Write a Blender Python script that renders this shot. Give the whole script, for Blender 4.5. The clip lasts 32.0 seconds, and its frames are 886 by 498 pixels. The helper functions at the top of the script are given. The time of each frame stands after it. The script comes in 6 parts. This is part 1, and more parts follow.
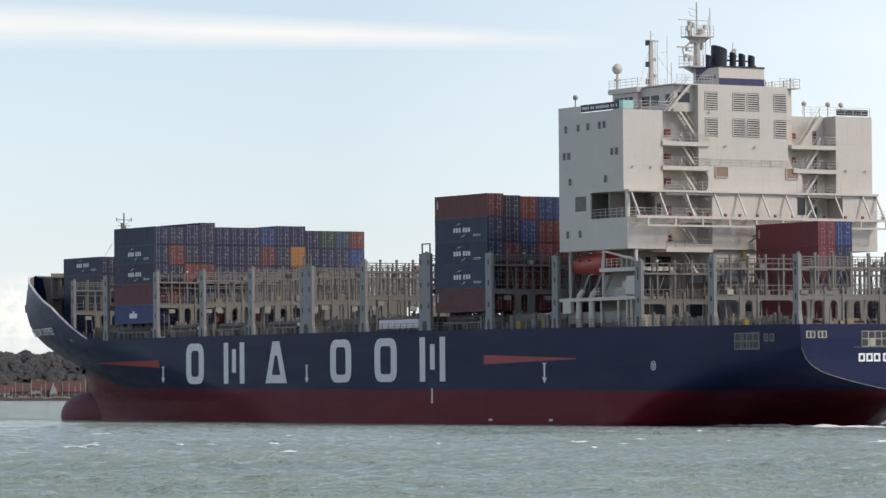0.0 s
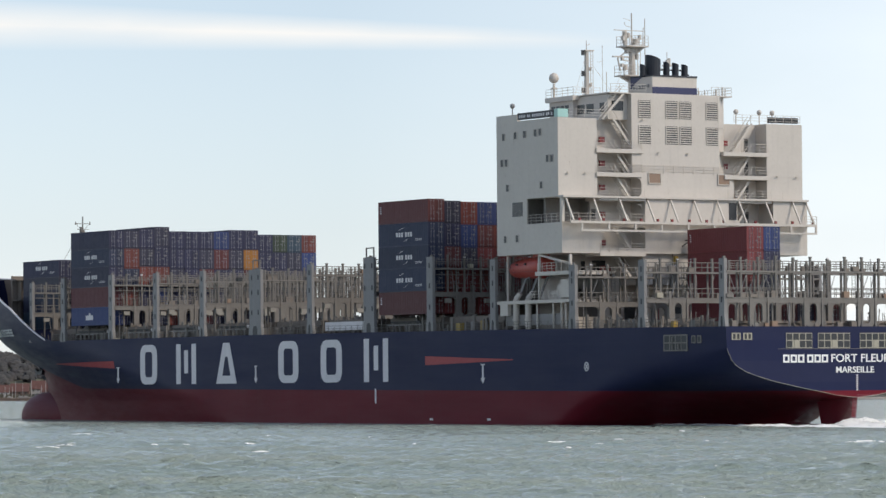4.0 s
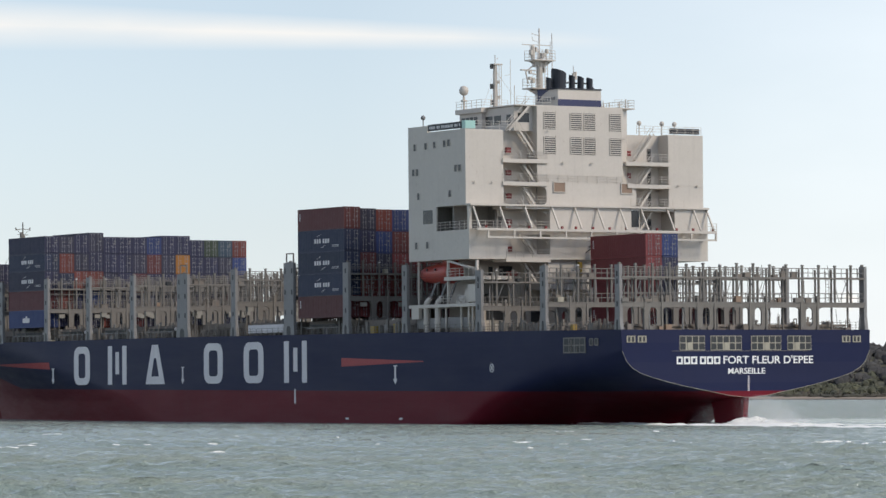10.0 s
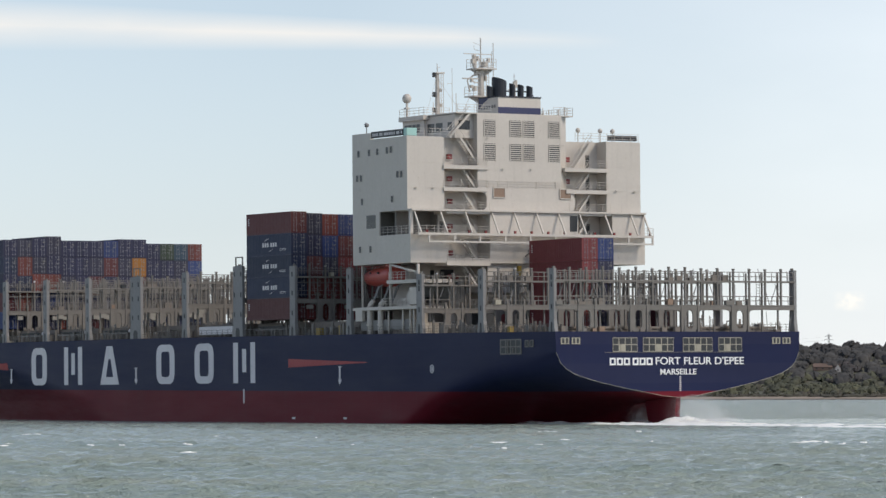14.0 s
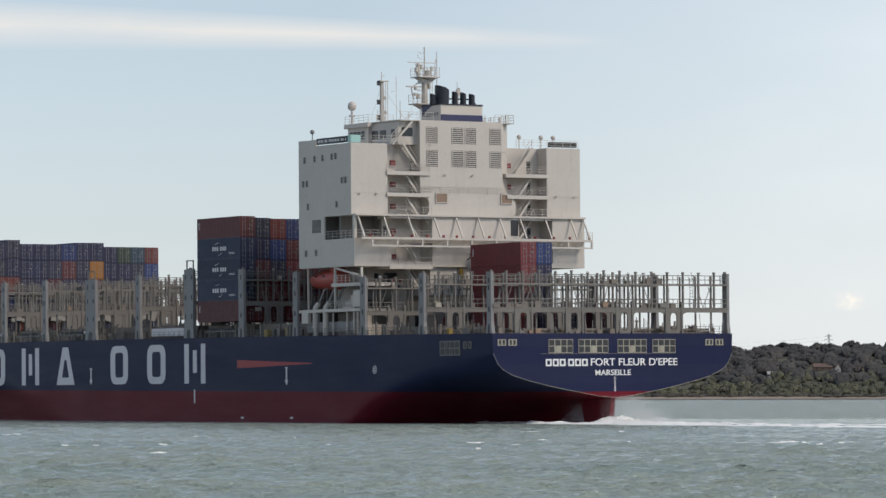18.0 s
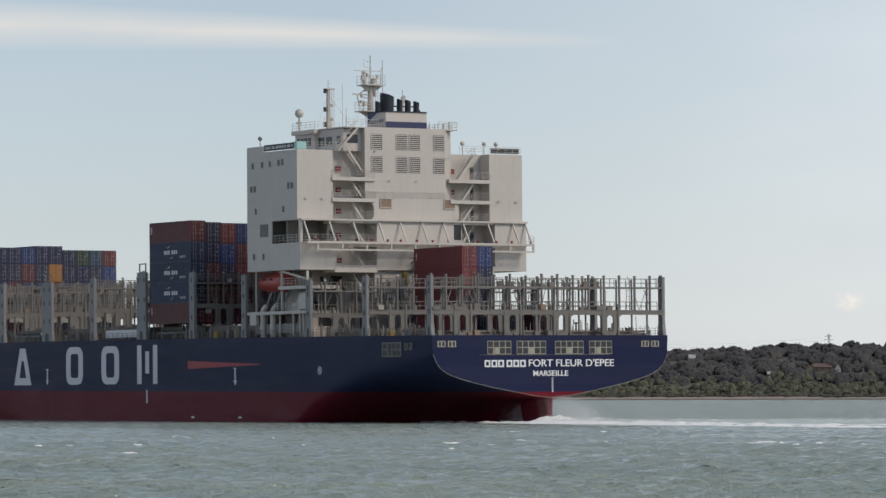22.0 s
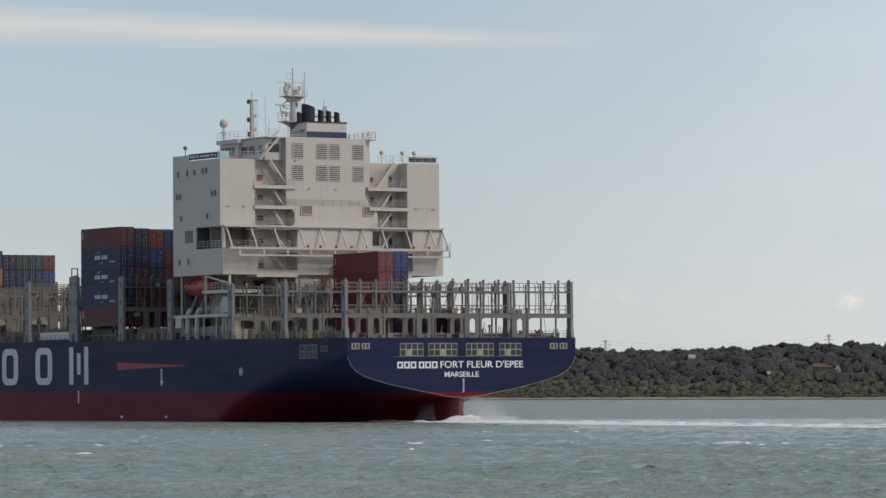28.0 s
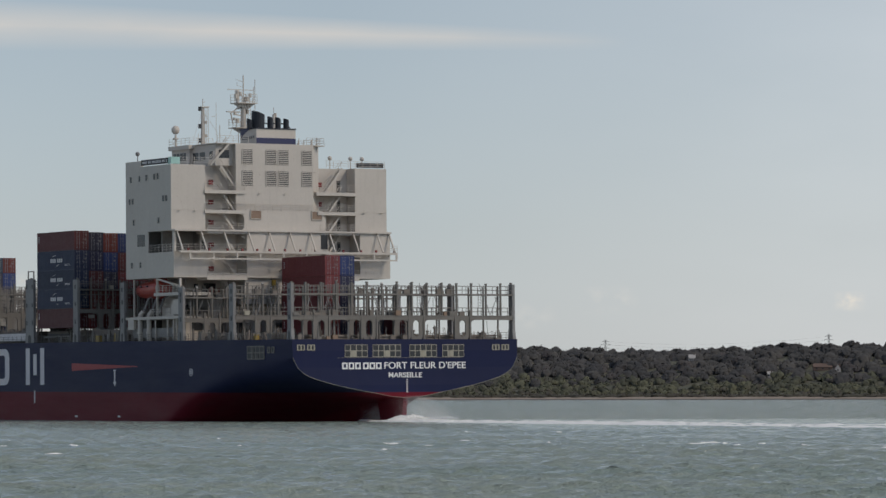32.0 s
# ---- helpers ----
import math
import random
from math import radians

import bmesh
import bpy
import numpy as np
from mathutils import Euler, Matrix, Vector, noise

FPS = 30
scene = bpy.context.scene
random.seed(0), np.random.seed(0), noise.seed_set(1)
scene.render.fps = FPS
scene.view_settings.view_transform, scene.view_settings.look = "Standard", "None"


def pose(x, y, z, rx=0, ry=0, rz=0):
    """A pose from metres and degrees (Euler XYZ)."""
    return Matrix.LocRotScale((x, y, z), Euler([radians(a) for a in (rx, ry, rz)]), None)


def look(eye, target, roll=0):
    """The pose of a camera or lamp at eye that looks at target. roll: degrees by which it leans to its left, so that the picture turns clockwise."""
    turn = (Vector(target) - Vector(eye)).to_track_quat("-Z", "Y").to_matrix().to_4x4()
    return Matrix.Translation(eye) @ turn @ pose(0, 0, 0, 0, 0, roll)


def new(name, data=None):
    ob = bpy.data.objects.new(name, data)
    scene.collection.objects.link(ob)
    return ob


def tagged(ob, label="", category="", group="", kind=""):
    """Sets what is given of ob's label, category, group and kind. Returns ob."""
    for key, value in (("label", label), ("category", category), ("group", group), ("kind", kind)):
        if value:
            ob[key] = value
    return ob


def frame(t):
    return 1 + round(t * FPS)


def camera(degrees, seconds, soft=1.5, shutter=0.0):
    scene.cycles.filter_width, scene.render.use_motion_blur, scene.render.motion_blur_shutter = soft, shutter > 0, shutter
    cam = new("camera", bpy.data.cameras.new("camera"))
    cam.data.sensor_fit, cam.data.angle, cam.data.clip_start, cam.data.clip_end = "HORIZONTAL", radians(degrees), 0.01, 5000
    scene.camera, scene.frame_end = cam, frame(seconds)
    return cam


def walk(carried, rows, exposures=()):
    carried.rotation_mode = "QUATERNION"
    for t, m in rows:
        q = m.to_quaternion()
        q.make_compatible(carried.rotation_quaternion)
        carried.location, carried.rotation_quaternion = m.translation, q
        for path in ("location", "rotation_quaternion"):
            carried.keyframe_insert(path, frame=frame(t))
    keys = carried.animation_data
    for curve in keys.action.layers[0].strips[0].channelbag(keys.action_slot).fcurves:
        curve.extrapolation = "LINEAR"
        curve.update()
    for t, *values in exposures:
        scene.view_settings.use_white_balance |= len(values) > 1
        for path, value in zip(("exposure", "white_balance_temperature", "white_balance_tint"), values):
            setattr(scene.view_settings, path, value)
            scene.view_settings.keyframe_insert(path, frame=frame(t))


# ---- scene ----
# ---- camera: stands still on the bank, long lens ----
cam = camera(12.24, 32.0, soft=1.5)
EYE = 3.29
STAND = pose(0, 0, EYE, 92.04, 0, 0) @ pose(0, 0, 0, 0, 0, -0.117)
walk(cam, [(0.0, STAND), (32.0, STAND)],
     exposures=[(0.0, 0.0), (6.0, -0.03), (13.0, -0.1), (19.0, -0.30), (25.0, -0.52), (29.5, -0.62), (32.0, -0.73)])


def ship_pose(t):
    """Where the ship is at t seconds: origin amidships on the waterline, x to the bow, y to port."""
    k = (t - 16) / 16
    a = 0.563408 + 0.0081675 * k + 0.0006495 * k * k
    x = 13.96 - 1.82454 * t - 0.00278 * t * t
    y = 530.338 + 3.49713 * t + 0.000608 * t * t
    turn = Matrix.Rotation(a + math.pi / 2, 4, "Z")
    heel = Matrix.Rotation(-0.006364, 4, "X")
    trim = Matrix.Rotation(0.001509, 4, "Y")
    return Matrix.Translation((x, y, 0)) @ turn @ trim @ heel


# ---- sky, sun ----
SUN_TO = Vector((0.93, -0.36, 0.86)).normalized()
world = bpy.data.worlds.new("world")
scene.world = world
world.use_nodes = True
nt = world.node_tree
sky = nt.nodes.new("ShaderNodeTexSky")
sky.sky_type = "NISHITA"
sky.sun_disc = False
sky.sun_elevation = math.asin(SUN_TO.z)
sky.sun_rotation = math.atan2(SUN_TO.x, SUN_TO.y)
sky.air_density, sky.dust_density, sky.ozone_density = 1.3, 0.25, 2.0
soft = nt.nodes.new("ShaderNodeHueSaturation")
soft.inputs["Saturation"].default_value = 0.42
haze = nt.nodes.new("ShaderNodeMix")
haze.data_type, haze.blend_type = "RGBA", "MULTIPLY"
haze.inputs[0].default_value, haze.inputs[7].default_value = 1.0, (0.897, 1.0, 1.175, 1)
nt.links.new(sky.outputs[0], soft.inputs["Color"])
nt.links.new(soft.outputs[0], haze.inputs[6])
nt.nodes["Background"].inputs[1].default_value = 0.128
nt.links.new(haze.outputs[2], nt.nodes["Background"].inputs[0])
sun = new("sun", bpy.data.lights.new("sun", "SUN"))
sun.data.energy, sun.data.angle, sun.data.color = 2.75, radians(14.0), (1.0, 0.89, 0.75)
sun.matrix_world = look(SUN_TO * 100, (0, 0, 0))


# ---- materials ----
def mat_new(name):
    m = bpy.data.materials.new(name)
    m.use_nodes = True
    return m, m.node_tree, m.node_tree.nodes["Principled BSDF"]


def link(t, a, b):
    t.links.new(a, b)


def nnode(t, kind, **kw):
    n = t.nodes.new(kind)
    for k, v in kw.items():
        n.inputs[k].default_value = v
    return n


def mixc(t, fac, a, b, mode="MIX"):
    n = t.nodes.new("ShaderNodeMix")
    n.data_type, n.blend_type = "RGBA", mode
    for i, v in ((0, fac), (6, a), (7, b)):
        if hasattr(v, "is_linked"):
            t.links.new(v, n.inputs[i])
        else:
            n.inputs[i].default_value = v if i == 0 else (*v, 1)
    return n.outputs[2]


def ramp(t, src, lo, hi, a=0.0, b=1.0):
    n = t.nodes.new("ShaderNodeMapRange")
    n.inputs[1].default_value, n.inputs[2].default_value = lo, hi
    n.inputs[3].default_value, n.inputs[4].default_value = a, b
    t.links.new(src, n.inputs[0])
    return n.outputs[0]


def noisy(t, scale, detail=4.0, stretch=(1, 1, 1), rough=0.6):
    co = t.nodes.new("ShaderNodeTexCoord")
    mp = t.nodes.new("ShaderNodeMapping")
    mp.inputs["Scale"].default_value = stretch
    t.links.new(co.outputs["Object"], mp.inputs[0])
    n = nnode(t, "ShaderNodeTexNoise", Scale=scale, Detail=detail, Roughness=rough)
    t.links.new(mp.outputs[0], n.inputs["Vector"])
    return n.outputs["Fac"]


def paint(name, col, rough=0.5, wear=0.18, streak=0.25, rust=0.0, metal=0.0, spread=0.0, dirt=(0.09, 0.075, 0.06)):
    """Weathered paint: broad fading, fine grain, rain streaks down the sides and a little rust."""
    m, t, b = mat_new(name)
    broad = noisy(t, 0.25)
    fine = noisy(t, 3.0, 6)
    run = noisy(t, 1.0, 5, (1.6, 1.6, 0.12))
    c = mixc(t, ramp(t, broad, 0.35, 0.7, 0, wear), col, [min(1, v * 1.35 + 0.02) for v in col])
    c = mixc(t, ramp(t, fine, 0.4, 0.75, 0, wear), c, [v * 0.7 for v in col])
    c = mixc(t, ramp(t, run, 0.52, 0.8, 0, streak), c, dirt)
    if rust:
        spots = noisy(t, 1.7, 8, (1, 1, 0.35), 0.72)
        c = mixc(t, ramp(t, spots, 0.62, 0.72, 0, rust), c, (0.16, 0.06, 0.025))
    if spread:
        info = t.nodes.new("ShaderNodeObjectInfo")
        hsv = t.nodes.new("ShaderNodeHueSaturation")
        link(t, ramp(t, info.outputs["Random"], 0, 1, 1 - spread, 1 + spread), hsv.inputs["Value"])
        link(t, c, hsv.inputs["Color"])
        c = hsv.outputs[0]
    link(t, c, b.inputs["Base Color"])
    link(t, ramp(t, fine, 0.3, 0.7, rough - 0.08, rough + 0.1), b.inputs["Roughness"])
    b.inputs["Metallic"].default_value = metal
    bump = nnode(t, "ShaderNodeBump", Strength=0.25, Distance=0.02)
    link(t, fine, bump.inputs["Height"])
    link(t, bump.outputs[0], b.inputs["Normal"])
    return m


M = {}
M["white"] = paint("white_paint", (0.525, 0.478, 0.424), 0.5, 0.16, 0.09, 0.34)
M["steel"] = paint("grey_bridge_paint", (0.154, 0.14, 0.124), 0.55, 0.35, 0.35, 0.4)
M["post"] = paint("blue_grey_post_paint", (0.205, 0.198, 0.195), 0.5, 0.25, 0.25, 0.2)
M["deck"] = paint("deck_paint", (0.18, 0.152, 0.128), 0.7, 0.3, 0.2, 0.4)
M["dark"] = paint("dark_opening", (0.02, 0.022, 0.025), 0.5, 0.2, 0.1)
M["glass"] = paint("dark_glass", (0.018, 0.02, 0.024), 0.3, 0.05, 0.0)
M["black"] = paint("funnel_black", (0.012, 0.014, 0.022), 0.5, 0.2, 0.1)
M["navyband"] = paint("navy_band", (0.025, 0.028, 0.085), 0.45, 0.1, 0.1)
M["letter"] = paint("letter_white", (0.66, 0.63, 0.63), 0.5, 0.25, 0.12)
M["red"] = paint("red_paint", (0.33, 0.03, 0.035), 0.5, 0.2, 0.1)
M["dullred"] = paint("dull_red_paint", (0.20, 0.028, 0.028), 0.5, 0.2, 0.1)
M["orange"] = paint("lifeboat_orange", (0.36, 0.05, 0.035), 0.42, 0.15, 0.08)
M["yellow"] = paint("yellow_paint", (0.30, 0.20, 0.03), 0.5, 0.2, 0.1)
M["frame_pale"] = paint("pale_frame", (0.34, 0.315, 0.25), 0.6, 0.3, 0.3, 0.3)
M["junction"] = paint("junction_grey", (0.24, 0.225, 0.195), 0.6, 0.3, 0.2, 0.2)
M["tan"] = paint("tan_shutter", (0.24, 0.16, 0.11), 0.6, 0.2, 0.1)
M["green_glass"] = paint("pale_green_screen", (0.34, 0.55, 0.50), 0.15, 0.05, 0.0)


def hull_material():
    """Navy topsides over a red boot-topping, scuffed, with fine vertical streaks and plate seams."""
    m, t, b = mat_new("hull_paint")
    co = t.nodes.new("ShaderNodeTexCoord")
    sep = t.nodes.new("ShaderNodeSeparateXYZ")
    link(t, co.outputs["Object"], sep.inputs[0])
    line = t.nodes.new("ShaderNodeMath")
    line.operation = "MULTIPLY_ADD"
    link(t, sep.outputs[0], line.inputs[0])
    line.inputs[1].default_value, line.inputs[2].default_value = -0.0060, 0.0
    zz = t.nodes.new("ShaderNodeMath")
    zz.operation = "ADD"
    link(t, line.outputs[0], zz.inputs[0])
    link(t, sep.outputs[2], zz.inputs[1])
    bow = ramp(t, sep.outputs[0], 96, 118, 0.0, 2.9)
    over = t.nodes.new("ShaderNodeMath")
    over.operation = "SUBTRACT"
    link(t, zz.outputs[0], over.inputs[0])
    link(t, bow, over.inputs[1])
    broad, fine = noisy(t, 0.05, 4, (1, 1, 2.5)), noisy(t, 2.0, 5)
    run = noisy(t, 1.0, 5, (0.5, 0.5, 0.05))
    scuff = noisy(t, 0.5, 6, (0.25, 0.25, 1.6), 0.7)
    blue = mixc(t, ramp(t, broad, 0.3, 0.7), (0.0115, 0.0152, 0.050), (0.015, 0.0195, 0.059))
    blue = mixc(t, ramp(t, run, 0.5, 0.8, 0, 0.08), blue, (0.05, 0.05, 0.07))
    red = mixc(t, ramp(t, broad, 0.3, 0.7), (0.112, 0.006, 0.014), (0.140, 0.008, 0.018))
    red = mixc(t, ramp(t, run, 0.5, 0.78, 0, 0.16), red, (0.11, 0.04, 0.04))
    red = mixc(t, ramp(t, scuff, 0.58, 0.75, 0, 0.35), red, (0.07, 0.016, 0.024))
    c = mixc(t, ramp(t, over.outputs[0], 4.18, 4.24), red, blue)
    c = mixc(t, ramp(t, fine, 0.5, 0.8, 0, 0.06), c, (0.012, 0.012, 0.02))
    # welds between the strakes and plates
    brick = t.nodes.new("ShaderNodeTexBrick")
    brick.inputs["Scale"].default_value = 1.0
    brick.inputs["Brick Width"].default_value, brick.inputs["Row Height"].default_value = 12.0, 2.4
    brick.inputs["Mortar Size"].default_value, brick.inputs["Mortar Smooth"].default_value = 0.03, 0.4
    flatco = t.nodes.new("ShaderNodeCombineXYZ")
    link(t, sep.outputs[0], flatco.inputs[0])
    link(t, sep.outputs[2], flatco.inputs[1])
    link(t, flatco.outputs[0], brick.inputs["Vector"])
    c = mixc(t, ramp(t, brick.outputs["Fac"], 0, 1, 0, 0.10), c, (0.05, 0.05, 0.07))
    link(t, c, b.inputs["Base Color"])
    link(t, ramp(t, scuff, 0.3, 0.7, 0.42, 0.56), b.inputs["Roughness"])
    b.inputs["Specular IOR Level"].default_value = 0.14
    wave = nnode(t, "ShaderNodeTexNoise", Scale=0.2, Detail=1.0)
    link(t, co.outputs["Object"], wave.inputs["Vector"])
    bump = nnode(t, "ShaderNodeBump", Strength=0.3, Distance=0.05)
    link(t, wave.outputs["Fac"], bump.inputs["Height"])
    link(t, bump.outputs[0], b.inputs["Normal"])
    return m


M["hull"] = hull_material()


# ---- mesh building ----
class Build:
    """Collects boxes, beams, tubes and plates into one mesh."""

    def __init__(self):
        self.v, self.f = [], []

    def add(self, verts, faces):
        n = len(self.v)
        self.v += [tuple(p) for p in verts]
        self.f += [tuple(i + n for i in f) for f in faces]
        return self

    def box(self, x0, x1, y0, y1, z0, z1):
        x0, x1 = min(x0, x1), max(x0, x1)
        y0, y1 = min(y0, y1), max(y0, y1)
        z0, z1 = min(z0, z1), max(z0, z1)
        return self.add([(x, y, z) for x in (x0, x1) for y in (y0, y1) for z in (z0, z1)],
                        [(0, 1, 3, 2), (4, 6, 7, 5), (0, 4, 5, 1), (2, 3, 7, 6), (0, 2, 6, 4), (1, 5, 7, 3)])

    def tube(self, p, q, r, n=6, r2=None):
        p, q = Vector(p), Vector(q)
        d = (q - p).normalized()
        a = d.orthogonal().normalized()
        b = d.cross(a)
        r2 = r if r2 is None else r2
        ring = [(math.cos(2 * math.pi * i / n), math.sin(2 * math.pi * i / n)) for i in range(n)]
        vs = [p + (a * c + b * s) * r for c, s in ring] + [q + (a * c + b * s) * r2 for c, s in ring]
        fs = [(i, (i + 1) % n, n + (i + 1) % n, n + i) for i in range(n)] + [tuple(range(n))[::-1], tuple(range(n, 2 * n))]
        return self.add(vs, fs)

    def beam(self, p, q, w, h, up=(0, 0, 1)):
        p, q = Vector(p), Vector(q)
        d = (q - p).normalized()
        u = Vector(up)
        s = d.cross(u)
        if s.length < 1e-4:
            s = d.cross(Vector((1, 0, 0)))
        s.normalize()
        u = s.cross(d)
        o = [s * (w / 2 * i) + u * (h / 2 * j) for i, j in ((-1, -1), (1, -1), (1, 1), (-1, 1))]
        return self.add([p + k for k in o] + [q + k for k in o],
                        [(3, 2, 1, 0), (4, 5, 6, 7), (0, 1, 5, 4), (1, 2, 6, 5), (2, 3, 7, 6), (3, 0, 4, 7)])

    def prism(self, pts, a, b, axis=0):
        """A flat outline of (u, v) pushed from a to b along an axis."""
        def put(u, v, w):
            return {0: (w, u, v), 1: (u, w, v), 2: (u, v, w)}[axis]
        n = len(pts)
        vs = [put(u, v, a) for u, v in pts] + [put(u, v, b) for u, v in pts]
        fs = [tuple(range(n))[::-1], tuple(range(n, 2 * n))] + [(i, (i + 1) % n, n + (i + 1) % n, n + i) for i in range(n)]
        return self.add(vs, fs)

    def ring(self, outer, inner, a, b, axis=0):
        """A plate with a hole: two outlines of equally many points."""
        def put(u, v, w):
            return {0: (w, u, v), 1: (u, w, v), 2: (u, v, w)}[axis]
        n = len(outer)
        vs = [put(u, v, w) for w in (a, b) for u, v in outer + inner]
        fs = []
        for i in range(n):
            j = (i + 1) % n
            fs += [(i, j, n + j, n + i), (2 * n + j, 2 * n + i, 3 * n + i, 3 * n + j),
                   (j, i, 2 * n + i, 2 * n + j), (n + i, n + j, 3 * n + j, 3 * n + i)]
        return self.add(vs, fs)

    def ball(self, c, r, n=10, m=6, sx=1, sy=1, sz=1):
        vs = [(c[0], c[1], c[2] - r * sz)]
        for j in range(1, m):
            a = math.pi * j / m
            for i in range(n):
                e = 2 * math.pi * i / n
                vs.append((c[0] + r * sx * math.sin(a) * math.cos(e), c[1] + r * sy * math.sin(a) * math.sin(e), c[2] - r * sz * math.cos(a)))
        vs.append((c[0], c[1], c[2] + r * sz))
        fs = [(0, 1 + (i + 1) % n, 1 + i) for i in range(n)]
        for j in range(m - 2):
            for i in range(n):
                p, q = 1 + j * n + i, 1 + j * n + (i + 1) % n
                fs.append((p, q, q + n, p + n))
        k = 1 + (m - 2) * n
        fs += [(k + i, k + (i + 1) % n, len(vs) - 1) for i in range(n)]
        return self.add(vs, fs)

    def mesh(self, name, smooth=False):
        me = bpy.data.meshes.new(name)
        me.from_pydata(self.v, [], self.f)
        bm = bmesh.new()
        bm.from_mesh(me)
        bmesh.ops.recalc_face_normals(bm, faces=bm.faces)
        bm.to_mesh(me)
        bm.free()
        if smooth:
            me.polygons.foreach_set("use_smooth", [True] * len(me.polygons))
        return me


def part(name, b, material, parent=None, label="", smooth=False):
    me = b.mesh(name, smooth) if isinstance(b, Build) else b
    if not me.materials:
        me.materials.append(material)
    ob = new(name, me)
    ob.parent = parent
    return tagged(ob, label)


def lerp(xs, ys, x):
    return float(np.interp(x, xs, ys))


# ---- water ----
def water_material():
    m, t, b = mat_new("estuary_water")
    big = noisy(t, 0.02, 3, (0.5, 1.4, 1))
    patch = noisy(t, 0.09, 4, (0.5, 1.0, 1))
    c = mixc(t, ramp(t, big, 0.35, 0.65), (0.26, 0.322, 0.28), (0.305, 0.352, 0.29))
    c = mixc(t, ramp(t, patch, 0.45, 0.7, 0, 0.5), c, (0.36, 0.385, 0.325))
    link(t, c, b.inputs["Base Color"])
    b.inputs["Roughness"].default_value = 0.06
    b.inputs["Specular IOR Level"].default_value = 0.9
    b.inputs["IOR"].default_value = 1.33
    # wavelets too small to model; their normals all lean to -y, dimming the sky's reflection
    co = t.nodes.new("ShaderNodeTexCoord")
    mp = t.nodes.new("ShaderNodeMapping")
    mp.inputs["Scale"].default_value = (0.5, 1, 1)
    link(t, co.outputs["Object"], mp.inputs[0])
    n = nnode(t, "ShaderNodeTexNoise", Scale=0.9, Detail=4.0, Roughness=0.6)
    link(t, mp.outputs[0], n.inputs["Vector"])
    v = t.nodes.new("ShaderNodeVectorMath")
    v.operation = "MULTIPLY_ADD"
    link(t, n.outputs["Color"], v.inputs[0])
    v.inputs[1].default_value, v.inputs[2].default_value = (0.3, 0.6, 0), (-0.15, -0.43, 0)
    geo = t.nodes.new("ShaderNodeNewGeometry")
    a = t.nodes.new("ShaderNodeVectorMath")
    link(t, v.outputs[0], a.inputs[0])
    link(t, geo.outputs["Normal"], a.inputs[1])
    nrm = t.nodes.new("ShaderNodeVectorMath")
    nrm.operation = "NORMALIZE"
    link(t, a.outputs[0], nrm.inputs[0])
    b1 = nnode(t, "ShaderNodeBump", Strength=1.0, Distance=0.36)
    link(t, noisy(t, 2.2, 5, (0.45, 1.0, 1), 0.65), b1.inputs["Height"])
    link(t, nrm.outputs[0], b1.inputs["Normal"])
    b2 = nnode(t, "ShaderNodeBump", Strength=1.0, Distance=0.04)
    link(t, noisy(t, 5.0, 4, (0.5, 1, 1), 0.7), b2.inputs["Height"])
    link(t, b1.outputs[0], b2.inputs["Normal"])
    link(t, b2.outputs[0], b.inputs["Normal"])
    return m


M["water"] = water_material()


